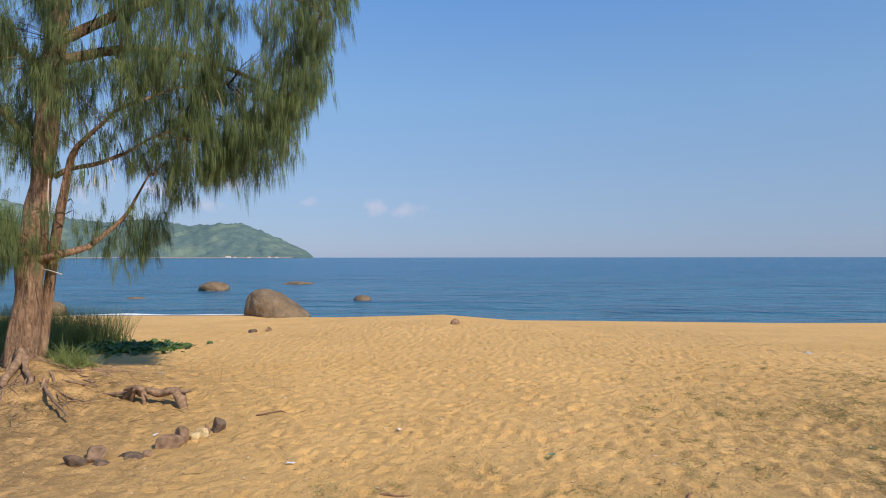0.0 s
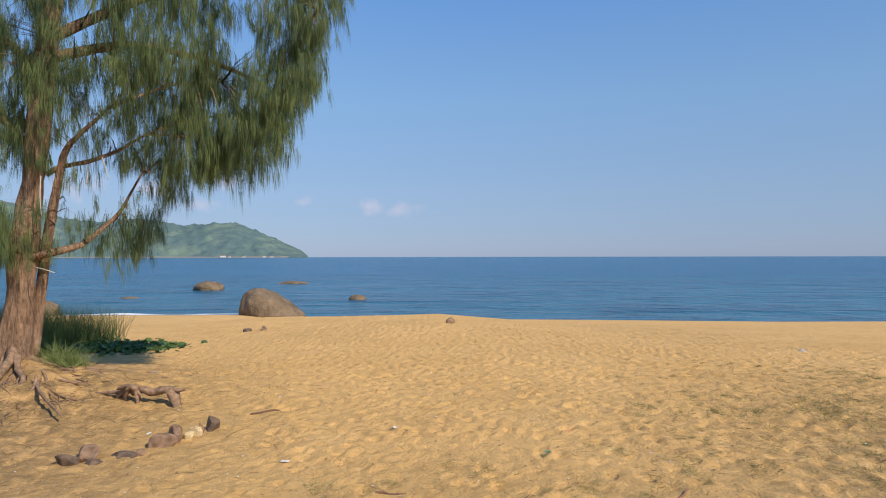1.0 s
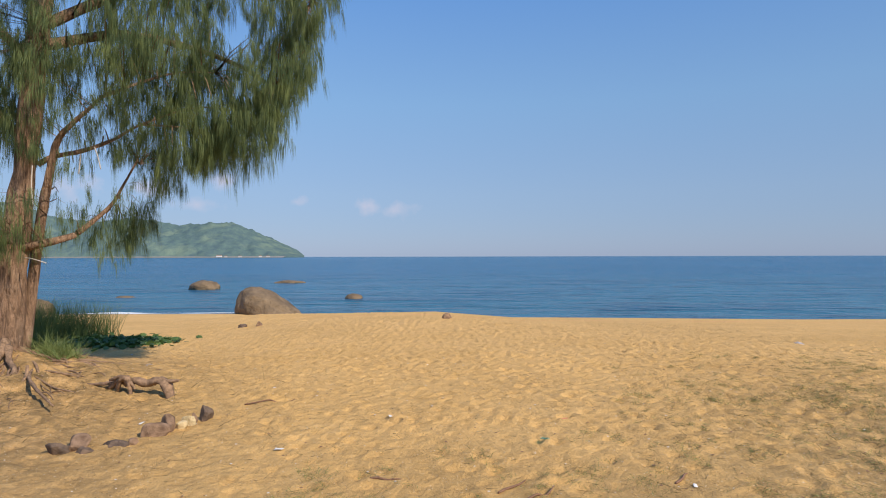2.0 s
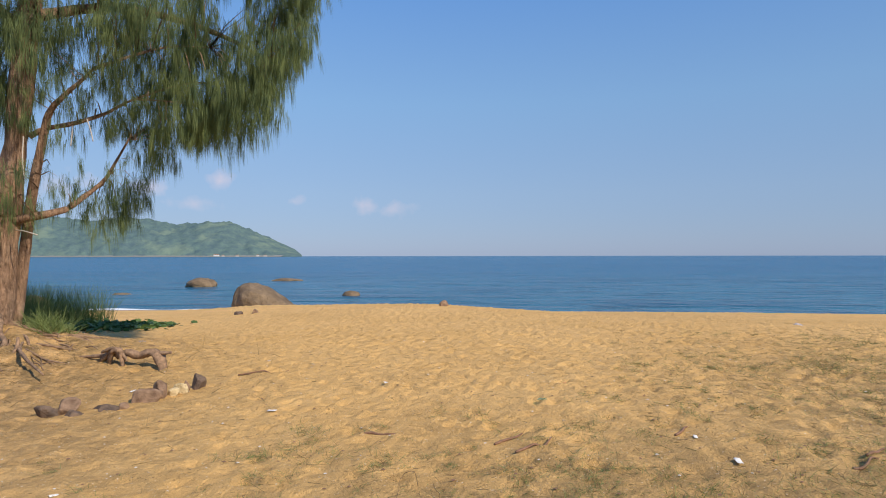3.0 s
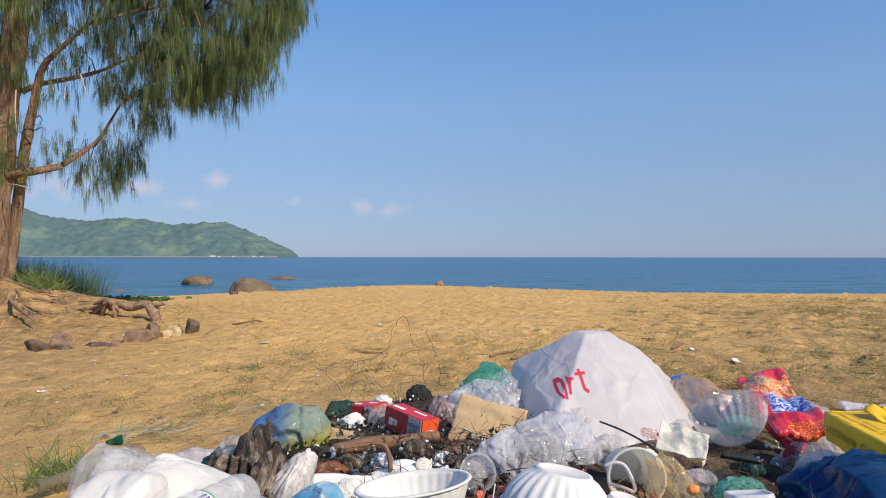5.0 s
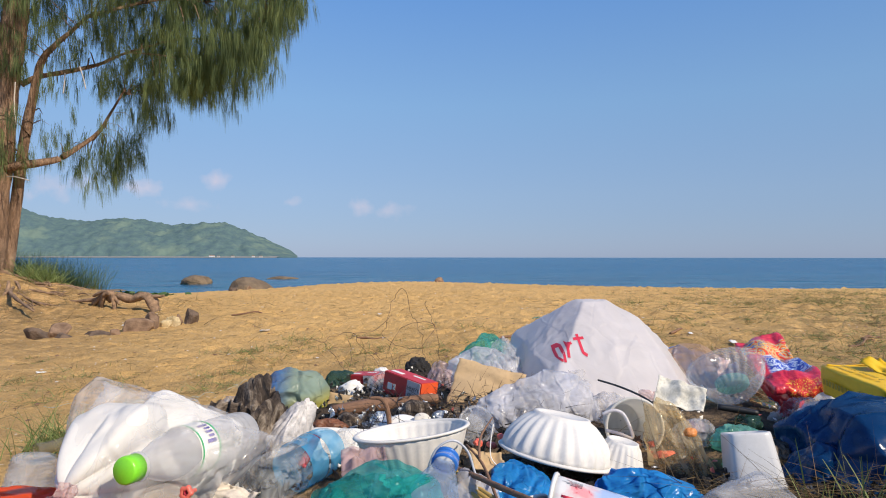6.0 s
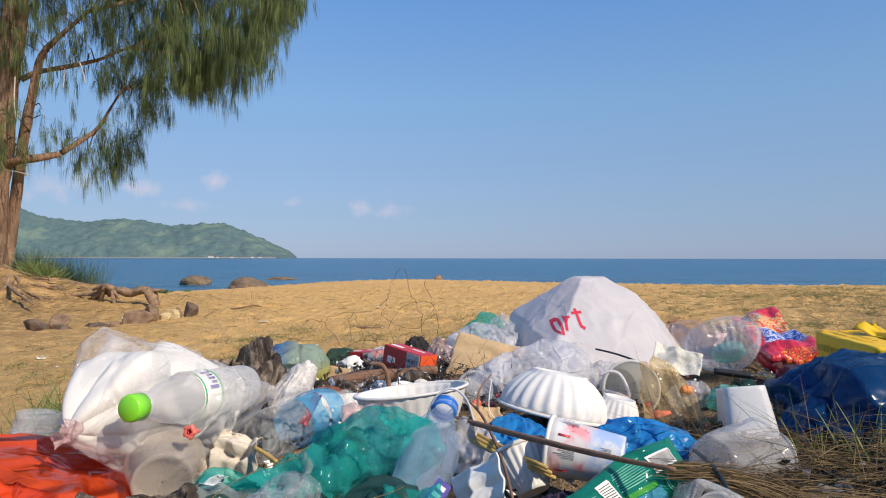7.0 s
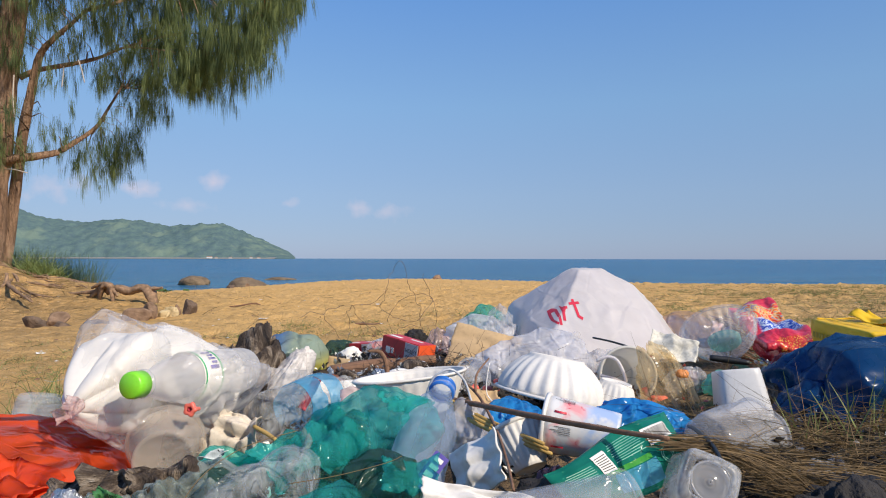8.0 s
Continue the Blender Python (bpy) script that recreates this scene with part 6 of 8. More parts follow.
def letters(text, size, mat, parent, m):
    """Printed words in the built-in font, as a thin mesh on the plane of m."""
    cu = bpy.data.curves.new("words", "FONT")
    cu.body, cu.size, cu.extrude = text, size, 0.0002
    ob = bpy.data.objects.new("words", cu)
    me = bpy.data.meshes.new_from_object(ob)
    bpy.data.objects.remove(ob)
    bpy.data.curves.remove(cu)
    me.materials.clear()
    me.materials.append(mat)
    return part("words", me, parent, m)


def toothpick_box(label, m, w, d, h, panel):
    """A long printed carton with its end flap and printed fields."""
    e = thing("printed_carton", label, "carton", m, group="red cartons")
    part("body", block("body", w, d, h, RED_CARD, 0.0015), e)
    part("end_panel", block("end_panel", 0.0016, d * 0.98, h * 0.98, ORANGE_CARD, 0.0003), e, pose(w / 2 + 0.0009, 0, h * 0.01), "orange end flap")
    bars(e, PAPER, [(-d * 0.33, 0.008, d * 0.66, 0.005), (-d * 0.3, 0.018, d * 0.5, 0.003)], pose(w / 2 + 0.0019, 0, 0.004, 90, 0, 90))
    bars(e, PAPER, [(-w * 0.36, h * 0.25, w * 0.12, h * 0.3), (-w * 0.21, h * 0.3, w * 0.06, h * 0.25)], pose(0, -d / 2 - 0.0002, 0, 90, 0, 0))
    part("side_panel", block("side_panel", w * 0.34, 0.0012, h * 0.94, panel, 0.0003), e, pose(w * 0.32, -d / 2 - 0.0008, h * 0.03), "pale grey printed side")
    letters("HEAVY", 0.0115, INK, e, pose(w * 0.165, -d / 2 - 0.0016, h * 0.56, 90, 0, 0))
    letters("DUTY", 0.0115, INK, e, pose(w * 0.20, -d / 2 - 0.0016, h * 0.26, 90, 0, 0))
    bars(e, PAPER, [(-w * 0.44, -d * 0.25, w * 0.3, d * 0.22), (w * 0.02, d * 0.05, w * 0.3, d * 0.14)], pose(0, 0, h + 0.0002))
    return e


GREY_CARD = m_plain("grey_printed_card", (0.52, 0.46, 0.45), 0.5, 0.1, 16)
toothpick_box("red printed carton with an orange end", pose(-0.018, 1.50, 0.175, -4, 7, -44), 0.115, 0.052, 0.048, GREY_CARD)
toothpick_box("second red carton, crushed under the first", pose(-0.13, 1.73, 0.145, 0, -5, -30), 0.085, 0.06, 0.04, GREY_CARD)
thing("charred_wood", "charred black lump of wood", "charred wood", pose(0.0, 1.86, 0.145), bag("charred_wood", (0.042, 0.04, 0.045), 53, CHAR, 5, 0.4, 0.3, 0.12))
thing("pink_plastic_bag", "small pink and clear plastic bag", "plastic bag", pose(0.06, 1.62, 0.15), bag("pink_plastic_bag", (0.05, 0.045, 0.062), 54, FILM_PINK, 5, 0.3, 0.2, 0.07))
thing("green_scrap", "bright green film scrap behind the cardboard", "plastic scrap", pose(0.10, 1.62, 0.15), bag("green_scrap", (0.026, 0.02, 0.05), 55, m_film("leaf_green_film", (0.10, 0.40, 0.05), 0.85), 4, 0.4, 0.25))
thing("teal_plastic_bag", "teal plastic bag behind the clear sacks", "plastic bag", pose(0.165, 1.80, 0.165, 0, 0, 10), bag("teal_plastic_bag", (0.11, 0.05, 0.085), 56, FILM_TEAL, 6, 0.7, 0.14, 0.05, 0.4, (0.3, 0)))
thing("clear_plastic_bag", "crumpled clear plastic bag", "plastic bag", pose(0.165, 1.60, 0.165, 0, 8, 0), bag("clear_plastic_bag", (0.105, 0.06, 0.074), 57, FILM_MILK, 6, 0.6, 0.1, 0.04))
thing("clear_plastic_bag", "clear plastic bag leaning on the white carrier", "plastic bag", pose(0.205, 1.62, 0.15), bag("clear_plastic_bag", (0.05, 0.05, 0.10), 58, FILM_CLEAR, 5, 0.4, 0.22, 0.08))
e = cup("plastic_plate", "white plastic plate with a blue rim", "plate", lie(0.265, 1.84, 0.178, (-0.3, -0.3, 0.8)), m_plain("white_plastic", (0.8, 0.81, 0.84), 0.3, 0.05), 0.05, 0.072, 0.016)
part("blue_edge", lathe("blue_edge", [(0.0735, 0.0168), (0.0765, 0.0166), (0.0765, 0.0152), (0.0735, 0.0168)], SKY_INK, 48), e)

# the white carrier bag
carrier = thing("white_carrier_bag", "stuffed white plastic carrier bag with red print", "plastic bag", pose(0.43, 1.60, 0.125))
mid, reach = Vector((0.43, 1.60, 0.22)), 0.30
flats = [((0.12, -0.58, 0.80), (0.365, 1.508, 0.30)), ((-0.66, -0.14, 0.74), (0.322, 1.505, 0.29)), ((0.75, -0.30, 0.60), (0.496, 1.505, 0.335)), ((0.95, -0.1, 0.25), (0.640, 1.60, 0.20)), ((-0.92, -0.10, 0.30), (0.278, 1.57, 0.29)),
         ((-0.03, -0.05, 1.0), (0.42, 1.64, 0.380)), ((0.0, 0.55, 0.83), (0.42, 1.655, 0.380)), ((0.0, 1.0, 0.2), (0.42, 1.80, 0.25)), ((0.1, -0.97, 0.15), (0.40, 1.36, 0.17)), ((0.55, 0.1, 0.83), (0.53, 1.62, 0.335))]
part("film", bag("film", (reach, reach, reach), 61, FILM_WHITE, 6, 0.97, 0.02, 0.008, 0.3167, (0, 0), crush=0.022, crisp=True, swell=0.02, planes=[(n, (Vector(p) - mid).dot(Vector(n).normalized()) / reach) for n, p in flats]), carrier)
part("side_lobe", bag("side_lobe", (0.066, 0.06, 0.158), 66, FILM_WHITE, 6, 0.85, 0.06, 0.03, 0.5, (0.12, 0.1), crush=0.08, crisp=True), carrier, pose(-0.090, 0.065, 0.0, 0, 4, -10), "sagging side lobe of the bag")


def front_of(tree, x, z):
    """The near surface of a bag (in y) at x and z."""
    hit = tree.ray_cast(Vector((x, -2.0, z)), Vector((0, 1, 0)))[0]
    return hit.y if hit else 0.0


def stroke(me, pts, w, mat, parent, name="print"):
    """A painted stroke that follows a bag's front."""
    verts, faces = [], []
    P = []
    for (xa, za), (xb, zb) in zip(pts, pts[1:]):
        for s in range(14):
            P.append(Vector((xa + (xb - xa) * s / 14, 0, za + (zb - za) * s / 14)))
    P.append(Vector((pts[-1][0], 0, pts[-1][1])))
    for i, p in enumerate(P):
        d = (P[min(i + 1, len(P) - 1)] - P[max(i - 1, 0)]).normalized()
        s = Vector((-d.z, 0, d.x)) * w / 2
        for q in (p - s, p - s * 0.33, p + s * 0.33, p + s):
            verts.append((q.x, front_of(me, q.x, q.z) - 0.0016, q.z))
    for i in range(len(P) - 1):
        for k in range(3):
            faces.append((4 * i + k, 4 * i + k + 1, 4 * i + k + 5, 4 * i + k + 4))
    return part(name, mesh_of(name, verts, faces, mat), parent)


# the red mark on the carrier: an upright with a cross bar, a hooked stroke and a round
face = carrier.children[0].data
face = BVHTree.FromPolygons([v.co for v in face.vertices], [tuple(p.vertices) for p in face.polygons])
stroke(face, [(-0.073, 0.186), (-0.070, 0.152), (-0.062, 0.147)], 0.0062, RED_INK, carrier)
stroke(face, [(-0.084, 0.177), (-0.060, 0.179)], 0.005, RED_INK, carrier)
stroke(face, [(-0.100, 0.170), (-0.104, 0.144)], 0.006, RED_INK, carrier)
stroke(face, [(-0.101, 0.160), (-0.096, 0.169), (-0.090, 0.170)], 0.005, RED_INK, carrier)
stroke(face, [(-0.114, 0.162), (-0.124, 0.156), (-0.126, 0.142), (-0.118, 0.139)], 0.005, RED_INK, carrier)
stroke(face, [(-0.112, 0.164), (-0.114, 0.136)], 0.0055, RED_INK, carrier)

# ---- right side of the heap ----
thing("tan_plastic_bag", "tan translucent bag of leftovers", "plastic bag", pose(0.672, 1.63, 0.130, 0, 8, -10), bag("tan_plastic_bag", (0.120, 0.07, 0.112), 71, FILM_TAN, 6, 0.5, 0.10, 0.04, 0.42, (-0.15, 0), crush=0.10))
thing("blue_film", "blue film behind the carrier bag", "plastic film", pose(0.690, 1.750, 0.13, 0, 10, 10), bag("blue_film", (0.135, 0.05, 0.088), 72, FILM_BLUE, 5, 0.4, 0.2))
n = 620
rng = np.random.default_rng(33)
roots = np.stack([rng.uniform(0.70, 0.80, n), rng.uniform(1.54, 1.62, n), rng.uniform(0.15, 0.27, n)], 1)
thing("fibre_mat", "dark frayed coconut fibre mat", "fibre mat", None, strands("fibre_mat", roots, rng.normal(size=(n, 3)) * (0.3, 0.3, 0.25) + (0.9, 0, -0.25), rng.uniform(0.04, 0.10, n), rng.uniform(0.0012, 0.0026, n), STICK, 0.2, 4, rng), kind="stuff")
cup("dome_bowl", "clear fluted plastic bowl tipped back on its edge", "bowl", lie(0.590, 1.275, 0.230, (0.03, 0.66, 0.68)), m_film("frosted_bowl_plastic", (0.84, 0.84, 0.86), 0.22, 0.06, crease=5, vary=0.1, bump=0.08), 0.040, 0.068, 0.054, 0.0015, 0, 26, 0.035, 0.004, 0, 1.0, "clear cups", seg=136, dome=True)
thing("teal_tub", "shallow teal plastic tub inside the clear bowl", "tub", lie(0.594, 1.285, 0.240, (0.03, 0.60, 0.72)), lathe("teal_tub", [(0.001, 0), (0.026, 0), (0.029, 0.003), (0.030, 0.014), (0.028, 0.016), (0.001, 0.012)], PET_TEAL, 40))
crisp = thing("crisp_packet", "crumpled red and blue printed snack packet", "packet", pose(0.730, 1.375, 0.262, 4, 11, -102))
part("foil", sheet("foil", 0.265, 0.092, CRISP, 74, 64, 30, 0.016, 0.016, 0.04, 0.006, 3, 0.012), crisp)
part("back_fold", bag("back_fold", (0.11, 0.036, 0.042), 76, CRISP, 5, 0.8, 0.18, 0.05, 0.95), crisp, pose(0.0, 0.006, -0.076))
thing("pink_paper", "torn pink and white wrapper", "wrapper", pose(0.675, 1.47, 0.236, 44, 6, 20), sheet("pink_paper", 0.062, 0.045, m_plain("pink_white_paper", (0.75, 0.55, 0.52), 0.6, 0.4, 40), 9, 24, 18, 0.022, 0.0012, 0.16))
thing("red_net", "red netting scrap under the snack packet", "net", pose(0.655, 1.215, 0.205), bag("red_net", (0.016, 0.014, 0.020), 75, m_plain("red_netting", (0.40, 0.03, 0.03), 0.5, 0.4, 160, 0.5, 0.004), 5, 0.6, 0.3, 0.2, crush=0.3))

ybox = thing("yellow_carton", "opened yellow printed carton lying on the rubbish", "carton", pose(0.722, 1.085, 0.253, 1, 1, -98))
part("body", block("body", 0.18, 0.085, 0.045, YELLOW, 0.0015, 0.004, 3, 11), ybox)
part("flap", sheet("flap", 0.10, 0.034, YELLOW, 4, 20, 14, 0.008, 0.0012, 0.05, 0.01), ybox, pose(-0.02, 0.030, 0.047, 10, 2, 6), "torn flap lifting from the top")
part("flap", sheet("flap", 0.02, 0.075, YELLOW, 5, 12, 20, 0.004, 0.0012, 0.06), ybox, pose(-0.097, 0.004, 0.040, 0, -30, 0), "bent end flap")
bars(ybox, OCHRE_INK, [(-0.074 + i * 0.0095, 0.018, 0.0062, 0.009) for i in range(9)], pose(0, -0.0472, 0, 90, 0, 0))
bars(ybox, OCHRE_INK, [(-0.074 + i * 0.0092 + (i // 5) * 0.006, -0.019, 0.0055, 0.006) for i in range(11)] + [(-0.066 + i * 0.0085, -0.034, 0.005, 0.005) for i in range(6)], pose(0, 0, 0.0486))
for cx in (0.034, 0.056):
    part("ring_print", lathe("ring_print", [(0.007, 0), (0.007, 0.0008), (0.0092, 0.0008), (0.0092, 0)], OCHRE_INK, 24), ybox, pose(cx, -0.0466, 0.022, 90, 0, 0))
thing("clear_plastic_bag", "milky clear bag crushed under the yellow carton", "plastic bag", pose(0.655, 1.12, 0.150, 0, 0, -20), bag("clear_plastic_bag", (0.072, 0.055, 0.070), 92, FILM_MILK, 6, 0.6, 0.1, 0.03, 0.5, crush=0.10))
thing("clear_plastic_bag", "dusty clear bag wedged beneath the yellow carton", "plastic bag", pose(0.755, 1.10, 0.135, 0, 0, 30), bag("clear_plastic_bag", (0.065, 0.075, 0.084), 93, FILM_CLEAR, 5, 0.6, 0.1, 0.03, 0.5, crush=0.10))

tarp = thing("blue_rubbish_sack", "large dark blue plastic rubbish sack", "plastic bag", pose(0.618, 0.955, 0.128, 0, 0, 6))
part("film", bag("film", (0.165, 0.125, 0.118), 77, TARP, 6, 0.8, 0.2, 0.04, 0.45, (0.1, 0.0)), tarp)
part("film_fold", bag("film_fold", (0.12, 0.09, 0.152), 78, TARP, 6, 0.75, 0.2, 0.04, 0.45), tarp, pose(0.165, -0.025, 0.0, 0, 0, 20), "bulging upper fold")
part("film_fold", bag("film_fold", (0.055, 0.05, 0.085), 79, TARP, 5, 0.5, 0.2, 0.05, 0.45), tarp, pose(-0.085, 0.0, 0.0, 0, 12, -20), "narrow gathered fold")
thing("clear_plastic_bag", "puffed clear bag behind the blue sack", "plastic bag", pose(0.69, 1.22, 0.15), bag("clear_plastic_bag", (0.07, 0.05, 0.068), 80, FILM_CLEAR, 5, 0.35, 0.2, 0.07))

thing("stained_plastic_bag", "limp clear bag stained yellow and orange", "plastic bag", pose(0.395, 1.01, 0.155, 0, -8, 0), bag("stained_plastic_bag", (0.044, 0.035, 0.108), 81, FILM_BROWN, 6, 0.8, 0.3, 0.1, 0.3, (-0.2, 0.1)))
thing("orange_peel", "orange food scrap in the limp bag", "food scrap", pose(0.39, 1.0, 0.235), bag("orange_peel", (0.010, 0.007, 0.008), 82, m_plain("orange_scrap", (0.7, 0.26, 0.07), 0.5), 4))
thing("red_scrap", "coral red plastic scrap under the limp bag", "plastic scrap", pose(0.375, 1.06, 0.178, 0, 0, 12), bag("red_scrap", (0.030, 0.014, 0.013), 83, CORAL, 4, 0.5, 0.3))
thing("torn_paper", "torn white paper with dark edges", "paper", pose(0.452, 1.185, 0.248, 44, 12, -22), sheet("torn_paper", 0.078, 0.058, m_plain("dirty_paper", (0.62, 0.60, 0.52), 0.8, 0.4, 26, 0.3, 0.003), 17, 34, 26, 0.006, 0.001, 0.045, 0.0, 2, 0.007, 0.22))
cup("square_tub", "white square plastic tub turned upside down", "tub", lie(0.440, 0.95, 0.254, (0.06, -0.26, -1.0), 24), m_plain("white_tub_plastic", (0.58, 0.58, 0.58), 0.3, 0.06, 24, 0.08), 0.0275, 0.033, 0.066, 0.0015, rim=0.001, square=0.8)
thing("teal_bottle_piece", "crushed teal plastic bottle piece", "bottle", pose(0.49, 1.06, 0.19, 0, 10, 15), bag("teal_bottle_piece", (0.05, 0.03, 0.034), 84, PET_TEAL, 5, 0.4, 0.25))
thing("black_stick", "short black stick on the rubbish", "stick", lie(0.50, 1.15, 0.238, (0.8, -0.3, -0.08)), tube("black_stick", [(0, 0, 0), (0.002, 0, 0.03), (0, 0, 0.06)], [0.005, 0.006, 0.004], CABLE, 8))
thing("dark_scrap", "dark plastic scrap in the shade of the tubs", "plastic scrap", pose(0.50, 1.12, 0.155), bag("dark_scrap", (0.06, 0.05, 0.045), 85, CHAR, 4, 0.4, 0.3))
thing("pink_scrap", "small pink wrapper scrap", "wrapper", pose(0.455, 1.13, 0.205), bag("pink_scrap", (0.018, 0.015, 0.014), 86, FILM_PINK, 4, 0.4, 0.3))
cup("crushed_cup", "crushed clear ribbed plastic cup on its side", "cup", lie(0.325, 0.79, 0.208, (0.85, 0.42, -0.10), 20), CUP_CLEAR, 0.028, 0.044, 0.08, 0.0012, 8, 0, 0, 0.003, 0, 1.0, "clear cups", 0.2, 6)
bm = bmesh.new()
bmesh.ops.create_icosphere(bm, subdivisions=1, radius=0.0013)
BEAD = done(bm, "bead", CUP_CLEAR)
e = thing("clear_container", "square clear container, its ringed base showing", "tub", lie(0.243, 0.600, 0.234, (0.06, 0.80, -0.42), 0) @ pose(0, 0, 0, 0, 0, 24) @ Matrix.Scale(0.86, 4))
part("body", lathe("body", [(0.0165, 0.0030), (0.0172, 0.0006), (0.0185, 0.0), (0.0205, 0.0012), (0.0232, 0.0022), (0.0250, 0.0048), (0.0258, 0.010), (0.0252, 0.0125), (0.0262, 0.028), (0.0280, 0.052), (0.0268, 0.052), (0.0248, 0.028), (0.0240, 0.008)], BEADED, 96, square=0.85), e)
part("base_disc", lathe("base_disc", [(0.0005, 0.0026), (0.0028, 0.0022), (0.0036, 0.0042), (0.0046, 0.0030), (0.0060, 0.0044), (0.0120, 0.0036), (0.0165, 0.0030), (0.0180, 0.0036)], m_film("grey_clear_plastic", (0.62, 0.63, 0.65), 0.55, 0.12, crease=4, vary=0.08, bump=0.03), 56), e, None, "smooth round base with a moulded ring")
part("base_ring", lathe("base_ring", [(0.0158, 0.0030), (0.0166, -0.0006), (0.0178, -0.0006), (0.0186, 0.0008)], CUP_CLEAR, 56), e, None, "raised ring on the base")
for k in range(84):
    a = k * 2.399963
    c, d = math.cos(a), math.sin(a)
    edge = (abs(c) ** 7 + abs(d) ** 7) ** (-1 / 7)
    r = 0.0192 + (0.0232 * edge - 0.0192) * ((k * 0.618) % 1.0)
    part("bead", BEAD, e, pose(r * c, r * d, 0.0006 + 0.10 * (r - 0.0192)))

# printed cup, green carton, sticks and the blue bag
ycup = cup("printed_cup", "white yoghurt cup with pink and blue print, on its side", "cup", lie(0.222, 0.755, 0.222, (-0.93, 0.36, 0.10), 0), m_cup_wrap(), 0.024, 0.030, 0.075, 0.0014)
marks = []
for s in range(5):
    a = s * 1.2566
    marks += [(a + 0.06 * q, a + 0.06 * q + 0.018, 0.046, 0.058 + 0.004 * (q % 3), INK) for q in range(5)]
    marks += [(a + 0.45 + 0.05 * q, a + 0.465 + 0.05 * q, 0.012, 0.020 + 0.003 * (q % 2), INK) for q in range(4)]
    marks += [(a + 0.72, a + 0.80, 0.052, 0.064, RED_INK)]
for a0, a1, z0, z1, mat in marks:
    ra, rb = 0.024 + 0.006 * z0 / 0.075 + 0.0006, 0.024 + 0.006 * z1 / 0.075 + 0.0006
    part("print", lathe("print", [(ra - 0.0004, z0), (ra, z0), (rb, z1), (rb - 0.0004, z1)], mat, 14, arc=(a0, a1)), ycup)

def pouch_z(u, v):
    """Height of the pouch's face: a soft pillow with lengthwise creases."""
    return 0.010 * max(0.0, (1 - abs(u) ** 3) * (1 - abs(v) ** 2.2)) ** 0.6 + 0.0022 * noise.noise((u * 2.2, v * 3.5, 4.0)) + 0.0011 * abs(noise.noise((u * 6, v * 5, 1.0)))


PW, PD = 0.072, 0.0285


def pouch_point(u, v):
    return PW * u + 0.004 * v * u, PD * v * (0.80 + 0.20 * math.cos(2.6 * (u - 0.25))) + 0.004 * u * u


def pouch_patch(name, u0, u1, v0, v1, lift, mat, nx=16, ny=10, thick=0.0):
    verts, faces = [], []
    for j in range(ny):
        for i in range(nx):
            u, v = u0 + (u1 - u0) * i / (nx - 1), v0 + (v1 - v0) * j / (ny - 1)
            x, y = pouch_point(u, v)
            verts.append((x, y, pouch_z(u, v) + lift))
    for j in range(ny - 1):
        for i in range(nx - 1):
            a = j * nx + i
            faces.append((a, a + 1, a + nx + 1, a + nx))
    if thick:
        n = len(verts)
        verts += [(x, y, -0.5 * z) for x, y, z in verts]
        faces += [tuple(n + k for k in f[::-1]) for f in faces]
        ring = list(range(nx)) + [j * nx + nx - 1 for j in range(1, ny)] + [(ny - 1) * nx + i for i in range(nx - 2, -1, -1)] + [j * nx for j in range(ny - 2, 0, -1)]
        faces += [(a, n + a, n + b, b) for a, b in zip(ring, ring[1:] + ring[:1])]
    return mesh_of(name, verts, faces, mat)


carton = thing("green_pouch", "crushed glossy green drink pouch with a barcode", "pouch", pose(0.193, 0.648, 0.231, 46, -10, 31))
part("body", pouch_patch("body", -1, 1, -1, 1, 0.0, CARTON, 44, 24, 1.0), carton)
part("blue_print", pouch_patch("blue_print", -0.35, 0.35, -0.86, -0.25, 0.0005, POUCH_BLUE), carton, None, "pale blue printed picture")
part("lime_print", pouch_patch("lime_print", -0.45, 0.30, -0.22, -0.06, 0.0006, POUCH_LIME), carton, None, "lime green printed stripe")
part("barcode_panel", pouch_patch("barcode_panel", 0.38, 0.80, 0.05, 0.62, 0.0008, PAPER), carton, None, "white barcode field")
part("barcode_panel", pouch_patch("barcode_panel", -0.46, -0.26, -0.10, 0.68, 0.0008, PAPER), carton, None, "small white barcode field")
rb = random.Random(3)
x = 0.41
while x < 0.77:
    w = rb.choice((0.008, 0.008, 0.014, 0.02))
    part("barcode_bar", pouch_patch("barcode_bar", x, x + w, 0.12, 0.55, 0.0012, INK, 2, 5), carton)
    x += w + rb.choice((0.014, 0.02))
for k in range(7):
    part("barcode_bar", pouch_patch("barcode_bar", -0.445, -0.28, -0.02 + 0.09 * k, 0.01 + 0.09 * k, 0.0012, INK, 4, 2), carton)
PALE_PRINT = m_plain("pale_green_print", (0.16, 0.46, 0.36), 0.5, 0.1)
for k in range(9):
    v = 0.08 + 0.075 * k
    part("small_print", pouch_patch("small_print", -0.22 + 0.02 * (k % 3), 0.30 - 0.05 * (k % 2), v, v + 0.024, 0.0009, PALE_PRINT, 14, 2), carton)
for k in range(6):
    v = -0.08 + 0.095 * k
    part("small_print", pouch_patch("small_print", -0.90 + 0.03 * (k % 2), -0.52, v, v + 0.028, 0.0009, PALE_PRINT, 10, 2), carton)
px, py = pouch_point(0.52, -0.40)
for r in (0.0042, 0.0062):
    part("ring_print", lathe("ring_print", [(r, 0), (r, 0.0006), (r + 0.0006, 0.0006), (r + 0.0006, 0)], PALE_PRINT, 24), carton, pose(px, py, pouch_z(0.52, -0.40) + 0.0012, 6, 0, 0))
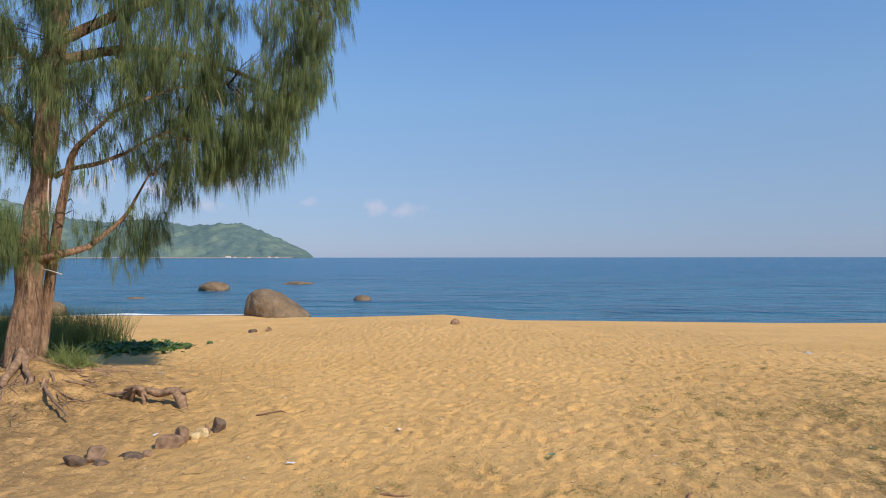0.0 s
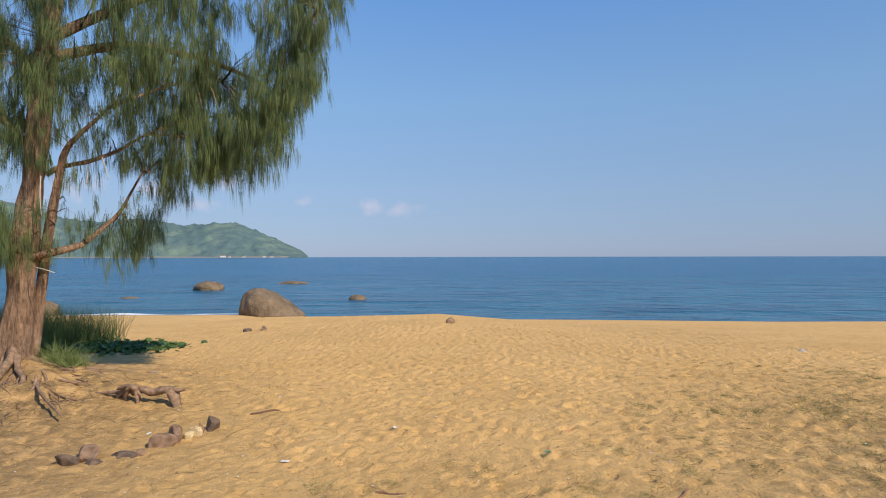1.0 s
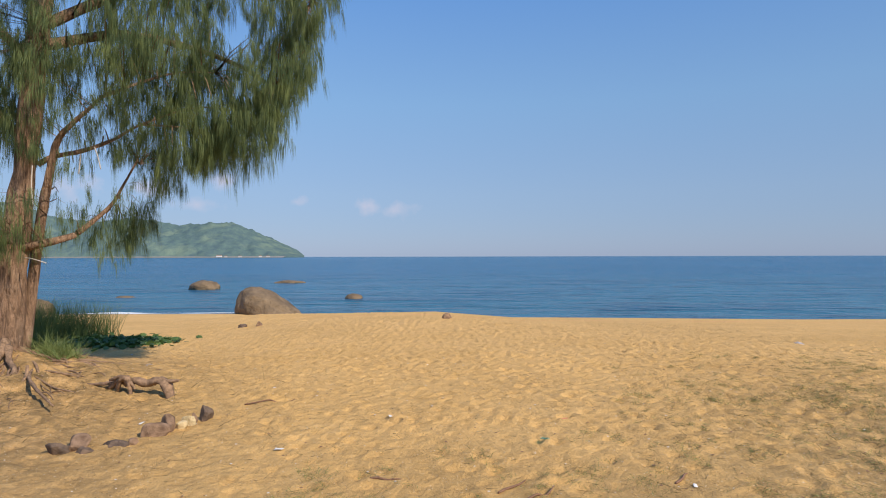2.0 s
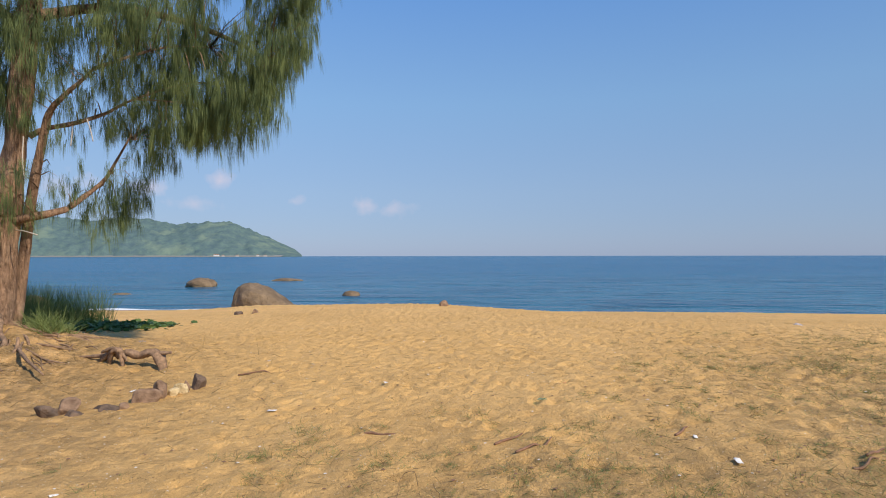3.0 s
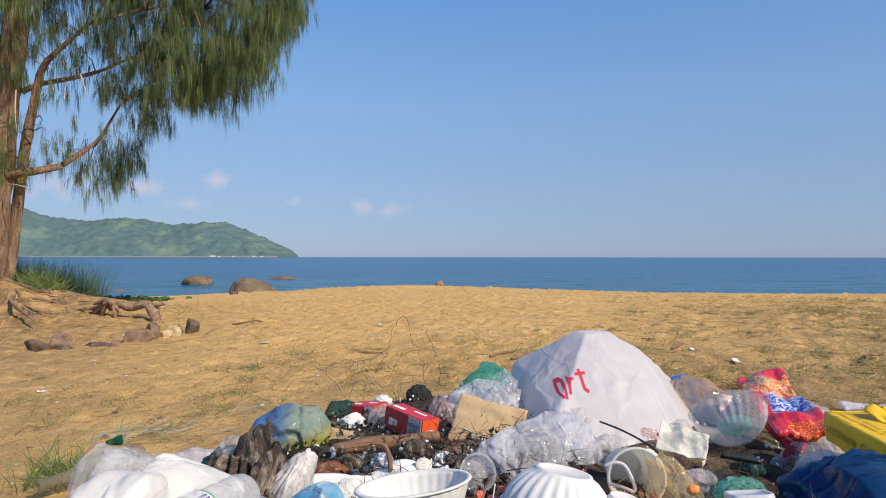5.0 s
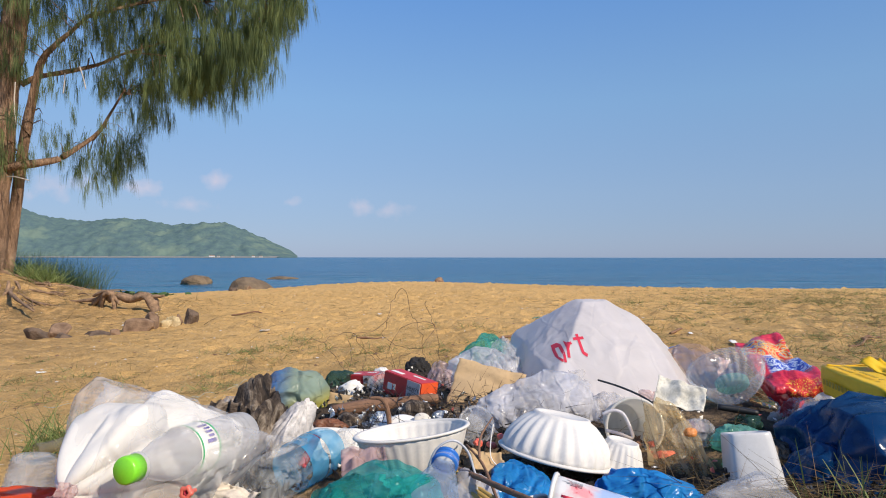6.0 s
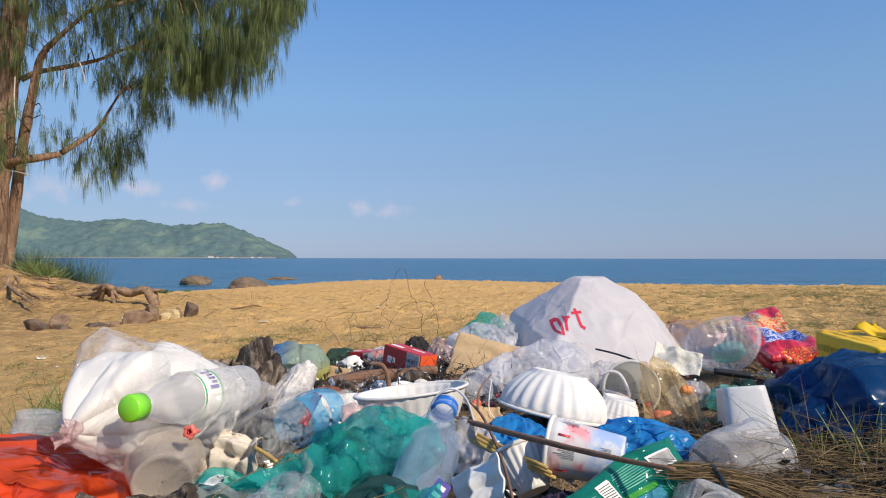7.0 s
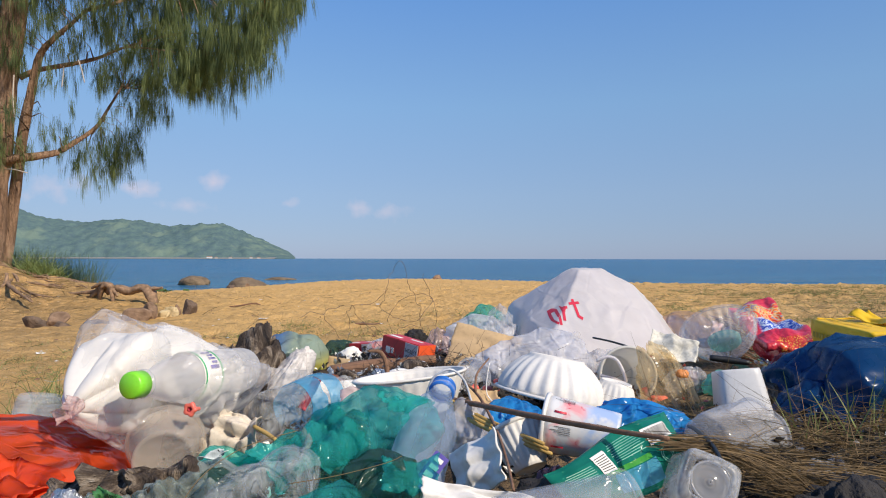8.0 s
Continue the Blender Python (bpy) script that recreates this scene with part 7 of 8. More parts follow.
e = thing("long_stick", "long thin brown stick lying over the rubbish", "stick", Matrix.Identity(4))
part("shaft", tube("shaft", [(0.052, 0.905, 0.226), (0.072, 0.87, 0.232), (0.1157, 0.7735, 0.244), (0.1690, 0.6715, 0.2565), (0.2130, 0.607, 0.2645)], [0.0036, 0.0034, 0.0030, 0.0025, 0.0019], STICK, 10, 0.3, 6), e)
part("broken_end", tube("broken_end", [(0.046, 0.912, 0.226), (0.056, 0.9, 0.2265)], [0.0040, 0.0039], m_plain("red_brown_end", (0.3, 0.1, 0.05), 0.8), 10, 0.2), e)
for k in range(3):
    e = thing("bamboo_strip", "split yellow bamboo strip among the rubbish", "bamboo", Matrix.Identity(4), group="bamboo strips")
    part("strip", tube("strip", [(0.048 + 0.004 * k, 0.90 - 0.012 * k, 0.232 - 0.004 * k), (0.09, 0.835 - 0.008 * k, 0.222 - 0.003 * k), (0.142 + 0.004 * k, 0.74, 0.221 - 0.005 * k)], [0.0022, 0.0026, 0.002], BAMBOO, 6, 0.1), e)
e = thing("thin_twig", "thin forked grey-brown twig", "twig", Matrix.Identity(4))
part("stem", tube("stem", [(0.075, 0.94, 0.243), (0.092, 0.9, 0.232), (0.10, 0.80, 0.224), (0.099, 0.70, 0.224), (0.094, 0.61, 0.225)], [0.0015, 0.0018, 0.0017, 0.0015, 0.0012], STICK, 7, 0.2), e)
part("fork", tube("fork", [(0.089, 0.91, 0.236), (0.094, 0.95, 0.25), (0.115, 1.0, 0.262)], [0.0018, 0.0014, 0.001], STICK, 7, 0.2), e)
e = thing("black_cable", "piece of black cable", "cable", Matrix.Identity(4))
part("cable", tube("cable", [(0.282, 0.73, 0.240), (0.274, 0.70, 0.246), (0.264, 0.645, 0.249), (0.256, 0.61, 0.245)], [0.0018] * 4, CABLE, 8), e)
e = thing("black_cable", "bent black cable by the carrier bag", "cable", Matrix.Identity(4))
part("cable", tube("cable", [(0.345, 1.30, 0.252), (0.37, 1.25, 0.250), (0.395, 1.19, 0.243), (0.41, 1.15, 0.228), (0.415, 1.12, 0.205)], [0.0018] * 5, CABLE, 8), e)
thing("blue_plastic_bag", "bright blue plastic bag pressed flat", "plastic bag", pose(0.135, 0.925, 0.165, 0, 0, -25), bag("blue_plastic_bag", (0.05, 0.05, 0.042), 91, FILM_BLUE, 6, 0.85, 0.16, 0.05))
thing("blue_plastic_bag", "bright blue crumpled bag under the bowls", "plastic bag", pose(0.27, 0.875, 0.165, 0, 0, -12), bag("blue_plastic_bag", (0.085, 0.05, 0.05), 92, FILM_BLUE, 6, 0.85, 0.16, 0.05))
thing("white_bag_scrap", "white plastic scrap beside the bamboo", "plastic scrap", pose(0.075, 0.86, 0.18), bag("white_bag_scrap", (0.035, 0.04, 0.04), 93, FILM_MILK, 5, 0.4, 0.25, 0.09))

rng = np.random.default_rng(71)
n = 130
roots = np.stack([0.235 + rng.normal(size=n) * 0.014, 0.655 + rng.normal(size=n) * 0.012, 0.247 + rng.normal(size=n) * 0.003], 1)
thing("straw_bundle", "bundle of long bent straw stems over the container", "straw", None, strands("straw_bundle", roots, rng.normal(size=(n, 3)) * (0.05, 0.12, 0.05) + (1.0, -0.05, 0.10), rng.uniform(0.06, 0.17, n), rng.uniform(0.0007, 0.0013, n), STRAW_DARK, 0.85, 7, rng), kind="stuff")
n = 260
roots = np.stack([rng.uniform(0.29, 0.40, n), 0.66 + rng.normal(size=n) * 0.02, 0.212 + rng.normal(size=n) * 0.006], 1)
thing("straw_bundle", "matted bundle of straw stems beside the container", "straw", None, strands("straw_bundle", roots, rng.normal(size=(n, 3)) * (0.15, 0.3, 0.05) + (1.0, -0.1, -0.02), rng.uniform(0.06, 0.16, n), rng.uniform(0.0007, 0.0014, n), STRAW_DARK, 0.2, 5, rng), kind="stuff")

# white foam sheets in front
thing("foam_tray", "white foam lid bent along a crease, standing in the rubbish", "tray", lie(0.082, 0.715, 0.208, (-0.78, -0.55, 0.22), 35), sheet("foam_tray", 0.066, 0.048, FOAM, 36, 60, 40, 0.006, 0.0022, 0.02, 0.008, 1, 0.018))
thing("foam_sheet", "thin white foam wrap tapering to a point", "foam", pose(0.066, 0.622, 0.212, 50, 6, 4), sheet("foam_sheet", 0.088, 0.030, FOAM, 32, 44, 24, 0.005, 0.0012, 0.05, 0.004, 2, 0.006, 0.75))
thing("blue_scrap", "small bright blue printed scrap", "plastic scrap", pose(0.018, 0.60, 0.20, 30, 0, 60), sheet("blue_scrap", 0.03, 0.02, BLUE_LABEL, 33, 14, 10, 0.008))
cup("foam_cup", "ribbed white foam cup half buried", "cup", lie(0.136, 0.775, 0.184, (-0.30, 0.55, 0.75), 0), FOAM, 0.018, 0.030, 0.046, 0.002, 0, 22, 0.035, 0.003, seg=100)
# a dark lump added to give the gap its black shade
thing("black_plastic", "dark lump standing in for deep shade among the rubbish", "plastic scrap", pose(0.135, 0.66, 0.165), bag("black_plastic", (0.045, 0.04, 0.04), 94, CHAR, 5, 0.4, 0.3))
thing("purple_scrap", "dull purple plastic scrap", "plastic scrap", pose(0.142, 0.69, 0.185), bag("purple_scrap", (0.02, 0.02, 0.025), 95, m_film("dull_purple_film", (0.16, 0.10, 0.14), 0.9), 4, 0.4, 0.3))
cup("clear_cup", "clear plastic cup lying on the ash", "cup", lie(0.07, 0.515, 0.232, (0.96, 0.1, 0.05), 0), PET, 0.024, 0.031, 0.085, 0.0012, 0, 0, 0, 0.002, 0, 1.0, "clear cups")
thing("char_lump", "large black charred lump by the straw", "charred wood", pose(0.350, 0.60, 0.165), bag("char_lump", (0.060, 0.04, 0.050), 96, CHAR, 6, 0.45, 0.35, 0.16))
thing("char_lump", "small charred lump beside the large one", "charred wood", pose(0.292, 0.565, 0.172), bag("char_lump", (0.03, 0.025, 0.03), 97, CHAR, 5, 0.45, 0.35, 0.16))
thing("blue_scrap", "crumpled royal blue plastic scrap", "plastic scrap", pose(0.262, 0.555, 0.20), bag("blue_scrap", (0.024, 0.018, 0.026), 98, m_film("royal_blue_film", (0.03, 0.08, 0.45), 0.85), 5, 0.45, 0.3, 0.12))
thing("clear_scrap", "clear film scrap lying in the straw", "plastic film", pose(0.40, 0.70, 0.20, 5, 0, 20), sheet("clear_scrap", 0.07, 0.04, FILM_CLEAR, 41, 18, 14, 0.014))
thing("wood_chip", "short pale cut stick end", "stick", lie(-0.165, 0.83, 0.215, (0.75, -0.6, -0.2)), tube("wood_chip", [(0, 0, 0), (0.001, 0, 0.02), (0, 0, 0.04)], [0.0022, 0.0025, 0.0022], BAMBOO, 8))
e = thing("upright_splinter", "thin charred splinter standing in the ash", "stick", Matrix.Identity(4))
part("splinter", tube("splinter", [(-0.04, 1.22, 0.165), (-0.042, 1.215, 0.21), (-0.052, 1.21, 0.238), (-0.075, 1.21, 0.241)], [0.004, 0.0045, 0.004, 0.002], STICK, 7, 0.2), e)
e = thing("grey_tube", "dark grey rubber tube piece", "tube", lie(0.215, 1.40, 0.19, (0.2, -0.9, 0.25)), lathe("grey_tube", [(0.024, 0), (0.028, 0), (0.029, 0.05), (0.024, 0.052), (0.023, 0.01)], CHAR, 28))
thing("bottle_cap", "pale dusty bottle cap on the ash", "cap", lie(0.015, 1.22, 0.195, (0.1, -0.5, 0.8)), lathe("bottle_cap", [(0.001, 0.012), (0.012, 0.012), (0.0145, 0.010), (0.0145, 0.0), (0.0125, 0.0), (0.0125, 0.009), (0.001, 0.009)], SHELL, 40))
thing("shell", "broken pale shell on the ash", "shell", pose(-0.03, 1.17, 0.185), bag("shell", (0.018, 0.013, 0.012), 101, SHELL, 4, 0.4, 0.2))

thing("cardboard_piece", "small bent brown cardboard scrap by the bowl", "cardboard", pose(0.100, 0.955, 0.214, 40, 10, 15), sheet("cardboard_piece", 0.045, 0.03, CARD, 23, 16, 12, 0.006, 0.002, 0.08, 0.008))
for x, y, z in [(0.118, 1.05, 0.205), (0.135, 1.07, 0.21), (0.10, 1.08, 0.20)]:
    thing("orange_scrap", "small orange plastic scrap in the ash", "plastic scrap", pose(x, y, z, 20, 0, x * 900), bag("orange_scrap", (0.011, 0.008, 0.007), int(x * 1000), CORAL, 4, 0.6, 0.3, 0.1), group="orange scraps")
e = thing("printed_card", "small white printed card in front of the teal bag", "card", pose(-0.022, 0.515, 0.232, 35, 0, -18), block("printed_card", 0.022, 0.014, 0.0015, PAPER, 0.0004))
bars(e, INK, [(-0.006 + 0.0022 * i, -0.004, 0.0009, 0.008) for i in range(5)], pose(0, 0, 0.0016))
e = thing("thin_string", "thin white string hanging beside the bowl", "string", Matrix.Identity(4))
part("string", tube("string", [(0.112, 0.965, 0.262), (0.108, 0.96, 0.24), (0.108, 0.955, 0.222), (0.116, 0.95, 0.212)], [0.0008] * 4, PAPER, 6), e)
e = thing("bent_straw", "long bent straw stem over the crushed bottle", "straw", Matrix.Identity(4))
part("stem", tube("stem", [(-0.150, 0.56, 0.215), (-0.142, 0.60, 0.238), (-0.120, 0.64, 0.250), (-0.085, 0.68, 0.252)], [0.00035] * 4, STRAW_DARK, 6), e)
e = thing("bent_straw", "thin bent straw stem over the teal film", "straw", Matrix.Identity(4))
part("stem", tube("stem", [(-0.075, 0.60, 0.235), (-0.04, 0.605, 0.239), (-0.005, 0.62, 0.243), (0.008, 0.625, 0.247)], [0.0003] * 4, STRAW_DARK, 6), e)

# ---- smaller crumpled pieces that fill the heap ----
for x, y, s, h, mat, name, lab, cat in [
        (-0.34, 1.36, 0.06, 0.05, FILM_CLEAR, "clear_plastic_bag", "small clear bag crumpled on the ash", "plastic bag"),
        (-0.08, 1.60, 0.045, 0.05, FILM_CLEAR, "clear_plastic_bag", "clear bag scrap beside the red carton", "plastic bag"),
        (0.33, 1.42, 0.055, 0.055, FILM_CLEAR, "clear_plastic_bag", "clear bag pressed under the carrier", "plastic bag"),
        (0.47, 1.40, 0.028, 0.018, FILM_PINK, "pink_net", "pink netting crumpled in front of the carrier", "net"),
        (0.54, 1.41, 0.042, 0.028, FILM_CLEAR, "clear_plastic_bag", "clear bag scrap below the carrier", "plastic bag"),
        (0.43, 1.30, 0.024, 0.016, PAPER, "crumpled_paper", "crumpled white paper on the ash", "paper"),
        (0.575, 1.20, 0.030, 0.022, FILM_MOSS, "dark_film", "smoky film scrap beside the clear bowl", "plastic film"),
        (0.89, 1.50, 0.06, 0.06, FILM_CLEAR, "clear_plastic_bag", "clear bag beside the snack packet", "plastic bag"),
        (1.00, 1.42, 0.07, 0.055, FILM_MILK, "milky_plastic_bag", "milky bag crumpled in the grass", "plastic bag"),
        (0.93, 1.30, 0.06, 0.06, FILM_CLEAR, "clear_plastic_bag", "clear bag behind the yellow carton", "plastic bag"),
        (0.05, 1.33, 0.022, 0.02, FOIL, "foil_scrap", "crumpled silver foil in the ash", "foil"),
        (-0.06, 1.31, 0.03, 0.025, FOIL, "foil_scrap", "torn silver foil sheet in the ash", "foil"),
        (0.09, 1.28, 0.03, 0.03, CLOTH, "charred_scrap", "charred grey scrap of sack", "burnt rubbish"),
        (0.00, 1.36, 0.04, 0.028, CLOTH, "charred_scrap", "flat charred scrap in the ash", "burnt rubbish"),
        (-0.12, 1.32, 0.035, 0.03, CLOTH, "charred_scrap", "charred fold of sack beside the slat", "burnt rubbish"),
        (-0.10, 1.86, 0.035, 0.03, PAPER, "crumpled_paper", "small crumpled paper behind the cartons", "paper"),
        (-0.20, 1.74, 0.05, 0.035, FILM_MOSS, "dark_film", "dark film scrap behind the cartons", "plastic film"),
        (0.30, 1.80, 0.05, 0.04, FILM_MILK, "milky_plastic_bag", "milky film behind the carrier", "plastic bag"),
        (0.52, 1.00, 0.035, 0.035, CLOTH, "charred_scrap", "dark charred scrap behind the white tub", "burnt rubbish"),
        (0.46, 0.99, 0.03, 0.035, PET_TEAL, "teal_scrap", "teal bottle scrap behind the white tub", "plastic scrap"),
        (0.44, 1.10, 0.035, 0.04, FILM_CLEAR, "clear_plastic_bag", "clear scrap beside the limp bag", "plastic bag"),
        (-0.02, 0.93, 0.04, 0.035, FILM_CLEAR, "clear_plastic_bag", "clear scrap below the oval bowl", "plastic bag"),
        (-0.10, 0.88, 0.04, 0.03, FILM_MOSS, "dark_film", "smoky film below the blue-labelled bottle", "plastic film"),
        (-0.42, 1.10, 0.05, 0.04, FILM_MILK, "milky_plastic_bag", "milky scrap behind the ribbed cup", "plastic bag"),
        (0.22, 0.58, 0.035, 0.03, FILM_MOSS, "dark_film", "dark film under the clear container", "plastic film"),
        (-0.06, 0.57, 0.05, 0.03, FILM_TEAL, "teal_scrap", "teal film spread on the ash", "plastic scrap"),
        (0.39, 0.655, 0.04, 0.04, CHAR, "char_lump", "black charred lump in the straw", "charred wood"),
        (0.46, 0.62, 0.04, 0.04, CHAR, "char_lump", "black charred lump by the straw's edge", "charred wood")]:
    thing(name, lab, cat, pose(x, y, heap_z(x, y) - 0.012, 0, 0, x * 777), bag(name, (s, s * 0.85, h), int(abs(x * 131) + y * 57), mat, 5, 0.6, 0.22, 0.08))

# ---- rusty wire tangle rising behind the heap ----
kink = random.Random(8)
wires = thing("rusty_wire", "tangle of thin rusty wire standing out of the heap", "wire", Matrix.Identity(4))
for pts in [[(-0.259, 1.85, 0.246), (-0.251, 1.88, 0.259), (-0.217, 1.91, 0.266), (-0.180, 1.85, 0.272), (-0.143, 1.88, 0.272), (-0.118, 1.91, 0.279), (-0.089, 1.85, 0.307), (-0.081, 1.88, 0.332), (-0.069, 1.91, 0.364), (-0.049, 1.85, 0.395), (-0.035, 1.88, 0.381), (-0.027, 1.91, 0.331)],
            [(-0.180, 1.85, 0.272), (-0.199, 1.88, 0.251), (-0.195, 1.91, 0.210), (-0.193, 1.85, 0.174), (-0.216, 1.88, 0.127)],
            [(-0.180, 1.85, 0.272), (-0.175, 1.88, 0.246), (-0.146, 1.91, 0.210), (-0.108, 1.85, 0.174)],
            [(-0.081, 1.85, 0.318), (-0.091, 1.88, 0.284), (-0.107, 1.91, 0.262), (-0.073, 1.85, 0.246), (-0.051, 1.88, 0.232), (-0.019, 1.91, 0.221), (0.009, 1.85, 0.235), (0.038, 1.88, 0.270), (0.041, 1.91, 0.290), (0.014, 1.85, 0.304), (-0.018, 1.88, 0.297), (-0.052, 1.91, 0.279), (-0.068, 1.85, 0.259), (-0.083, 1.88, 0.222)],
            [(-0.026, 1.85, 0.334), (-0.018, 1.88, 0.311), (-0.005, 1.91, 0.293), (0.012, 1.85, 0.267), (0.009, 1.88, 0.230), (0.017, 1.91, 0.199), (0.014, 1.85, 0.158)],
            [(0.020, 1.85, 0.360), (0.025, 1.88, 0.332), (0.036, 1.91, 0.298), (0.051, 1.85, 0.265), (0.057, 1.88, 0.230), (0.060, 1.91, 0.188)],
            [(-0.156, 1.85, 0.158), (-0.156, 1.88, 0.181), (-0.151, 1.91, 0.202), (-0.119, 1.85, 0.214), (-0.089, 1.88, 0.192), (-0.074, 1.91, 0.166)],
            [(-0.055, 1.85, 0.158), (-0.054, 1.88, 0.184), (-0.049, 1.91, 0.202), (-0.023, 1.85, 0.217), (0.003, 1.88, 0.208)],
            [(-0.331, 1.85, 0.233), (-0.321, 1.88, 0.238), (-0.305, 1.91, 0.249), (-0.259, 1.85, 0.246), (-0.259, 1.88, 0.227), (-0.225, 1.91, 0.175), (-0.193, 1.85, 0.142)]]:
    kinked = [pts[0]]
    for a, b in zip(pts, pts[1:]):
        kinked += [tuple((u + v) / 2 + kink.uniform(-0.006, 0.006) for u, v in zip(a, b)), b]
    part("wire", tube("wire", kinked, [0.0006] * len(kinked), WIRE, 5, 0, 4), wires)

# ---- litter behind and beside the heap ----
b = thing("glass_bottle", "long-necked brown glass bottle lying on the sand", "bottle", lie(-0.70, 1.72, float(land(-0.70, 1.72)) + 0.033, (-0.52, -0.85, 0.0)))
part("body", lathe("body", [(0.001, 0.004), (0.026, 0.0), (0.031, 0.006), (0.031, 0.12), (0.026, 0.145), (0.015, 0.175), (0.013, 0.23), (0.0155, 0.231), (0.0155, 0.242), (0.011, 0.242), (0.011, 0.2)], GLASS, 36), b)
part("label", lathe("label", [(0.0315, 0.04), (0.0318, 0.041), (0.0318, 0.075), (0.0315, 0.076)], m_plain("worn_label", (0.45, 0.43, 0.40), 0.7, 0.4, 60), 36), b, None, "worn white paper label")
thing("clear_plastic_bag", "large clear ribbed plastic wrapper", "plastic bag", pose(-0.575, 1.40, 0.055, 0, -10, 30), bag("clear_plastic_bag", (0.075, 0.12, 0.085), 111, FILM_CLEAR, 6, 0.4, 0.22, 0.06))
for x, y, s in [(-0.57, 1.62, 1.0), (-0.61, 1.58, 0.9), (-0.54, 1.66, 0.7)]:
    thing("shell", "white bleached shell beside the heap", "shell", pose(x, y, heap_z(x, y), 0, 0, x * 900), bag("shell", (0.025 * s, 0.02 * s, 0.014 * s), int(50 - x * 40), SHELL, 4, 0.3, 0.1), group="white shells")
thing("grey_plastic_bag", "grey scorched clear bag", "plastic bag", pose(-0.36, 1.42, 0.09, 0, 0, 30), bag("grey_plastic_bag", (0.09, 0.06, 0.065), 113, FILM_MOSS, 5, 0.4, 0.28, 0.1))
thing("clear_plastic_bag", "clear bag with white foam crumbs", "plastic bag", pose(-0.40, 1.28, 0.09, 0, 0, 15), bag("clear_plastic_bag", (0.09, 0.06, 0.07), 114, FILM_MILK, 5, 0.4, 0.25, 0.1))
thing("clear_plastic_bag", "crumpled clear wrapper with white folds", "plastic bag", pose(-0.475, 1.46, 0.085, 0, 0, 25), bag("clear_plastic_bag", (0.10, 0.06, 0.055), 117, FILM_MILK, 6, 0.5, 0.2, 0.06))
thing("violet_scrap", "violet printed wrapper end", "wrapper", pose(-0.30, 1.24, 0.145, 20, 0, 40), block("violet_scrap", 0.05, 0.03, 0.006, m_plain("violet_card", (0.20, 0.05, 0.16), 0.4), 0.001, 0.004, 3))
b = thing("green_bottle_piece", "broken green glass bottle neck", "bottle", lie(-0.88, 1.90, float(land(-0.88, 1.90)) + 0.016, (0.8, 0.4, 0.05)) @ Matrix.Scale(0.5, 4))
part("body", lathe("body", [(0.012, 0), (0.013, 0.02), (0.02, 0.04), (0.03, 0.055), (0.031, 0.085), (0.029, 0.085), (0.018, 0.04), (0.011, 0.0)], GLASS_GREEN, 30), b)
rng = np.random.default_rng(9)


def raffia(cx, cy, n, spreadx, spready, label, seed):
    rr = random.Random(seed)
    e = thing("raffia_string", label, "string", Matrix.Identity(4), group="raffia strings")
    for _ in range(n):
        x, y, a = cx + rr.gauss(0, spreadx), cy + rr.gauss(0, spready), rr.gauss(0.35, 0.5)
        pts = []
        for s in range(6):
            pts.append((x, y, heap_z(x, y) + 0.006 + 0.012 * rr.random()))
            a += rr.gauss(0, 0.45)
            x, y = x + 0.025 * math.cos(a), y + 0.025 * math.sin(a)
        part("string", tube("string", pts, [0.0006] * 6, RAFFIA, 5, 0.3, 3), e)


raffia(-0.86, 2.0, 22, 0.09, 0.05, "pale blue raffia string tangled on the sand", 2)
raffia(-0.62, 2.25, 5, 0.05, 0.04, "frayed pale blue string by the grass", 6)
bottle("dusty clear bottle lying in the grass", lie(1.20, 1.66, 0.155, (-0.9, -0.35, 0.03)), PET, m_plain("white_cap", (0.75, 0.75, 0.74), 0.4), None, 1.25)
cup("clear_cup", "dusty clear cup on the grass", "cup", lie(0.99, 1.64, 0.165, (-0.7, -0.4, 0.15)), CUP_CLEAR, 0.028, 0.036, 0.08, group="clear cups")
thing("teal_plastic_bag", "flat teal bag in the grass", "plastic bag", pose(0.90, 1.68, 0.12), bag("teal_plastic_bag", (0.07, 0.06, 0.045), 121, PET_TEAL, 5, 0.4, 0.25))
for x, y, w, h, t, lab in [(1.08, 1.98, 0.14, 0.05, 10, "white plastic scrap on the grass"), (1.32, 1.92, 0.18, 0.05, -5, "long white plastic scrap on the grass"), (0.96, 2.15, 0.08, 0.05, 30, "clear film scrap on the grass"), (1.5, 1.98, 0.14, 0.05, 12, "white torn film on the grass")]:
    thing("plastic_scrap", lab, "plastic scrap", pose(x, y, float(land(x, y)) + 0.012, 0, 0, t), sheet("plastic_scrap", w, h, FILM_MILK, int(x * 10), 20, 12, 0.012), group="white scraps")

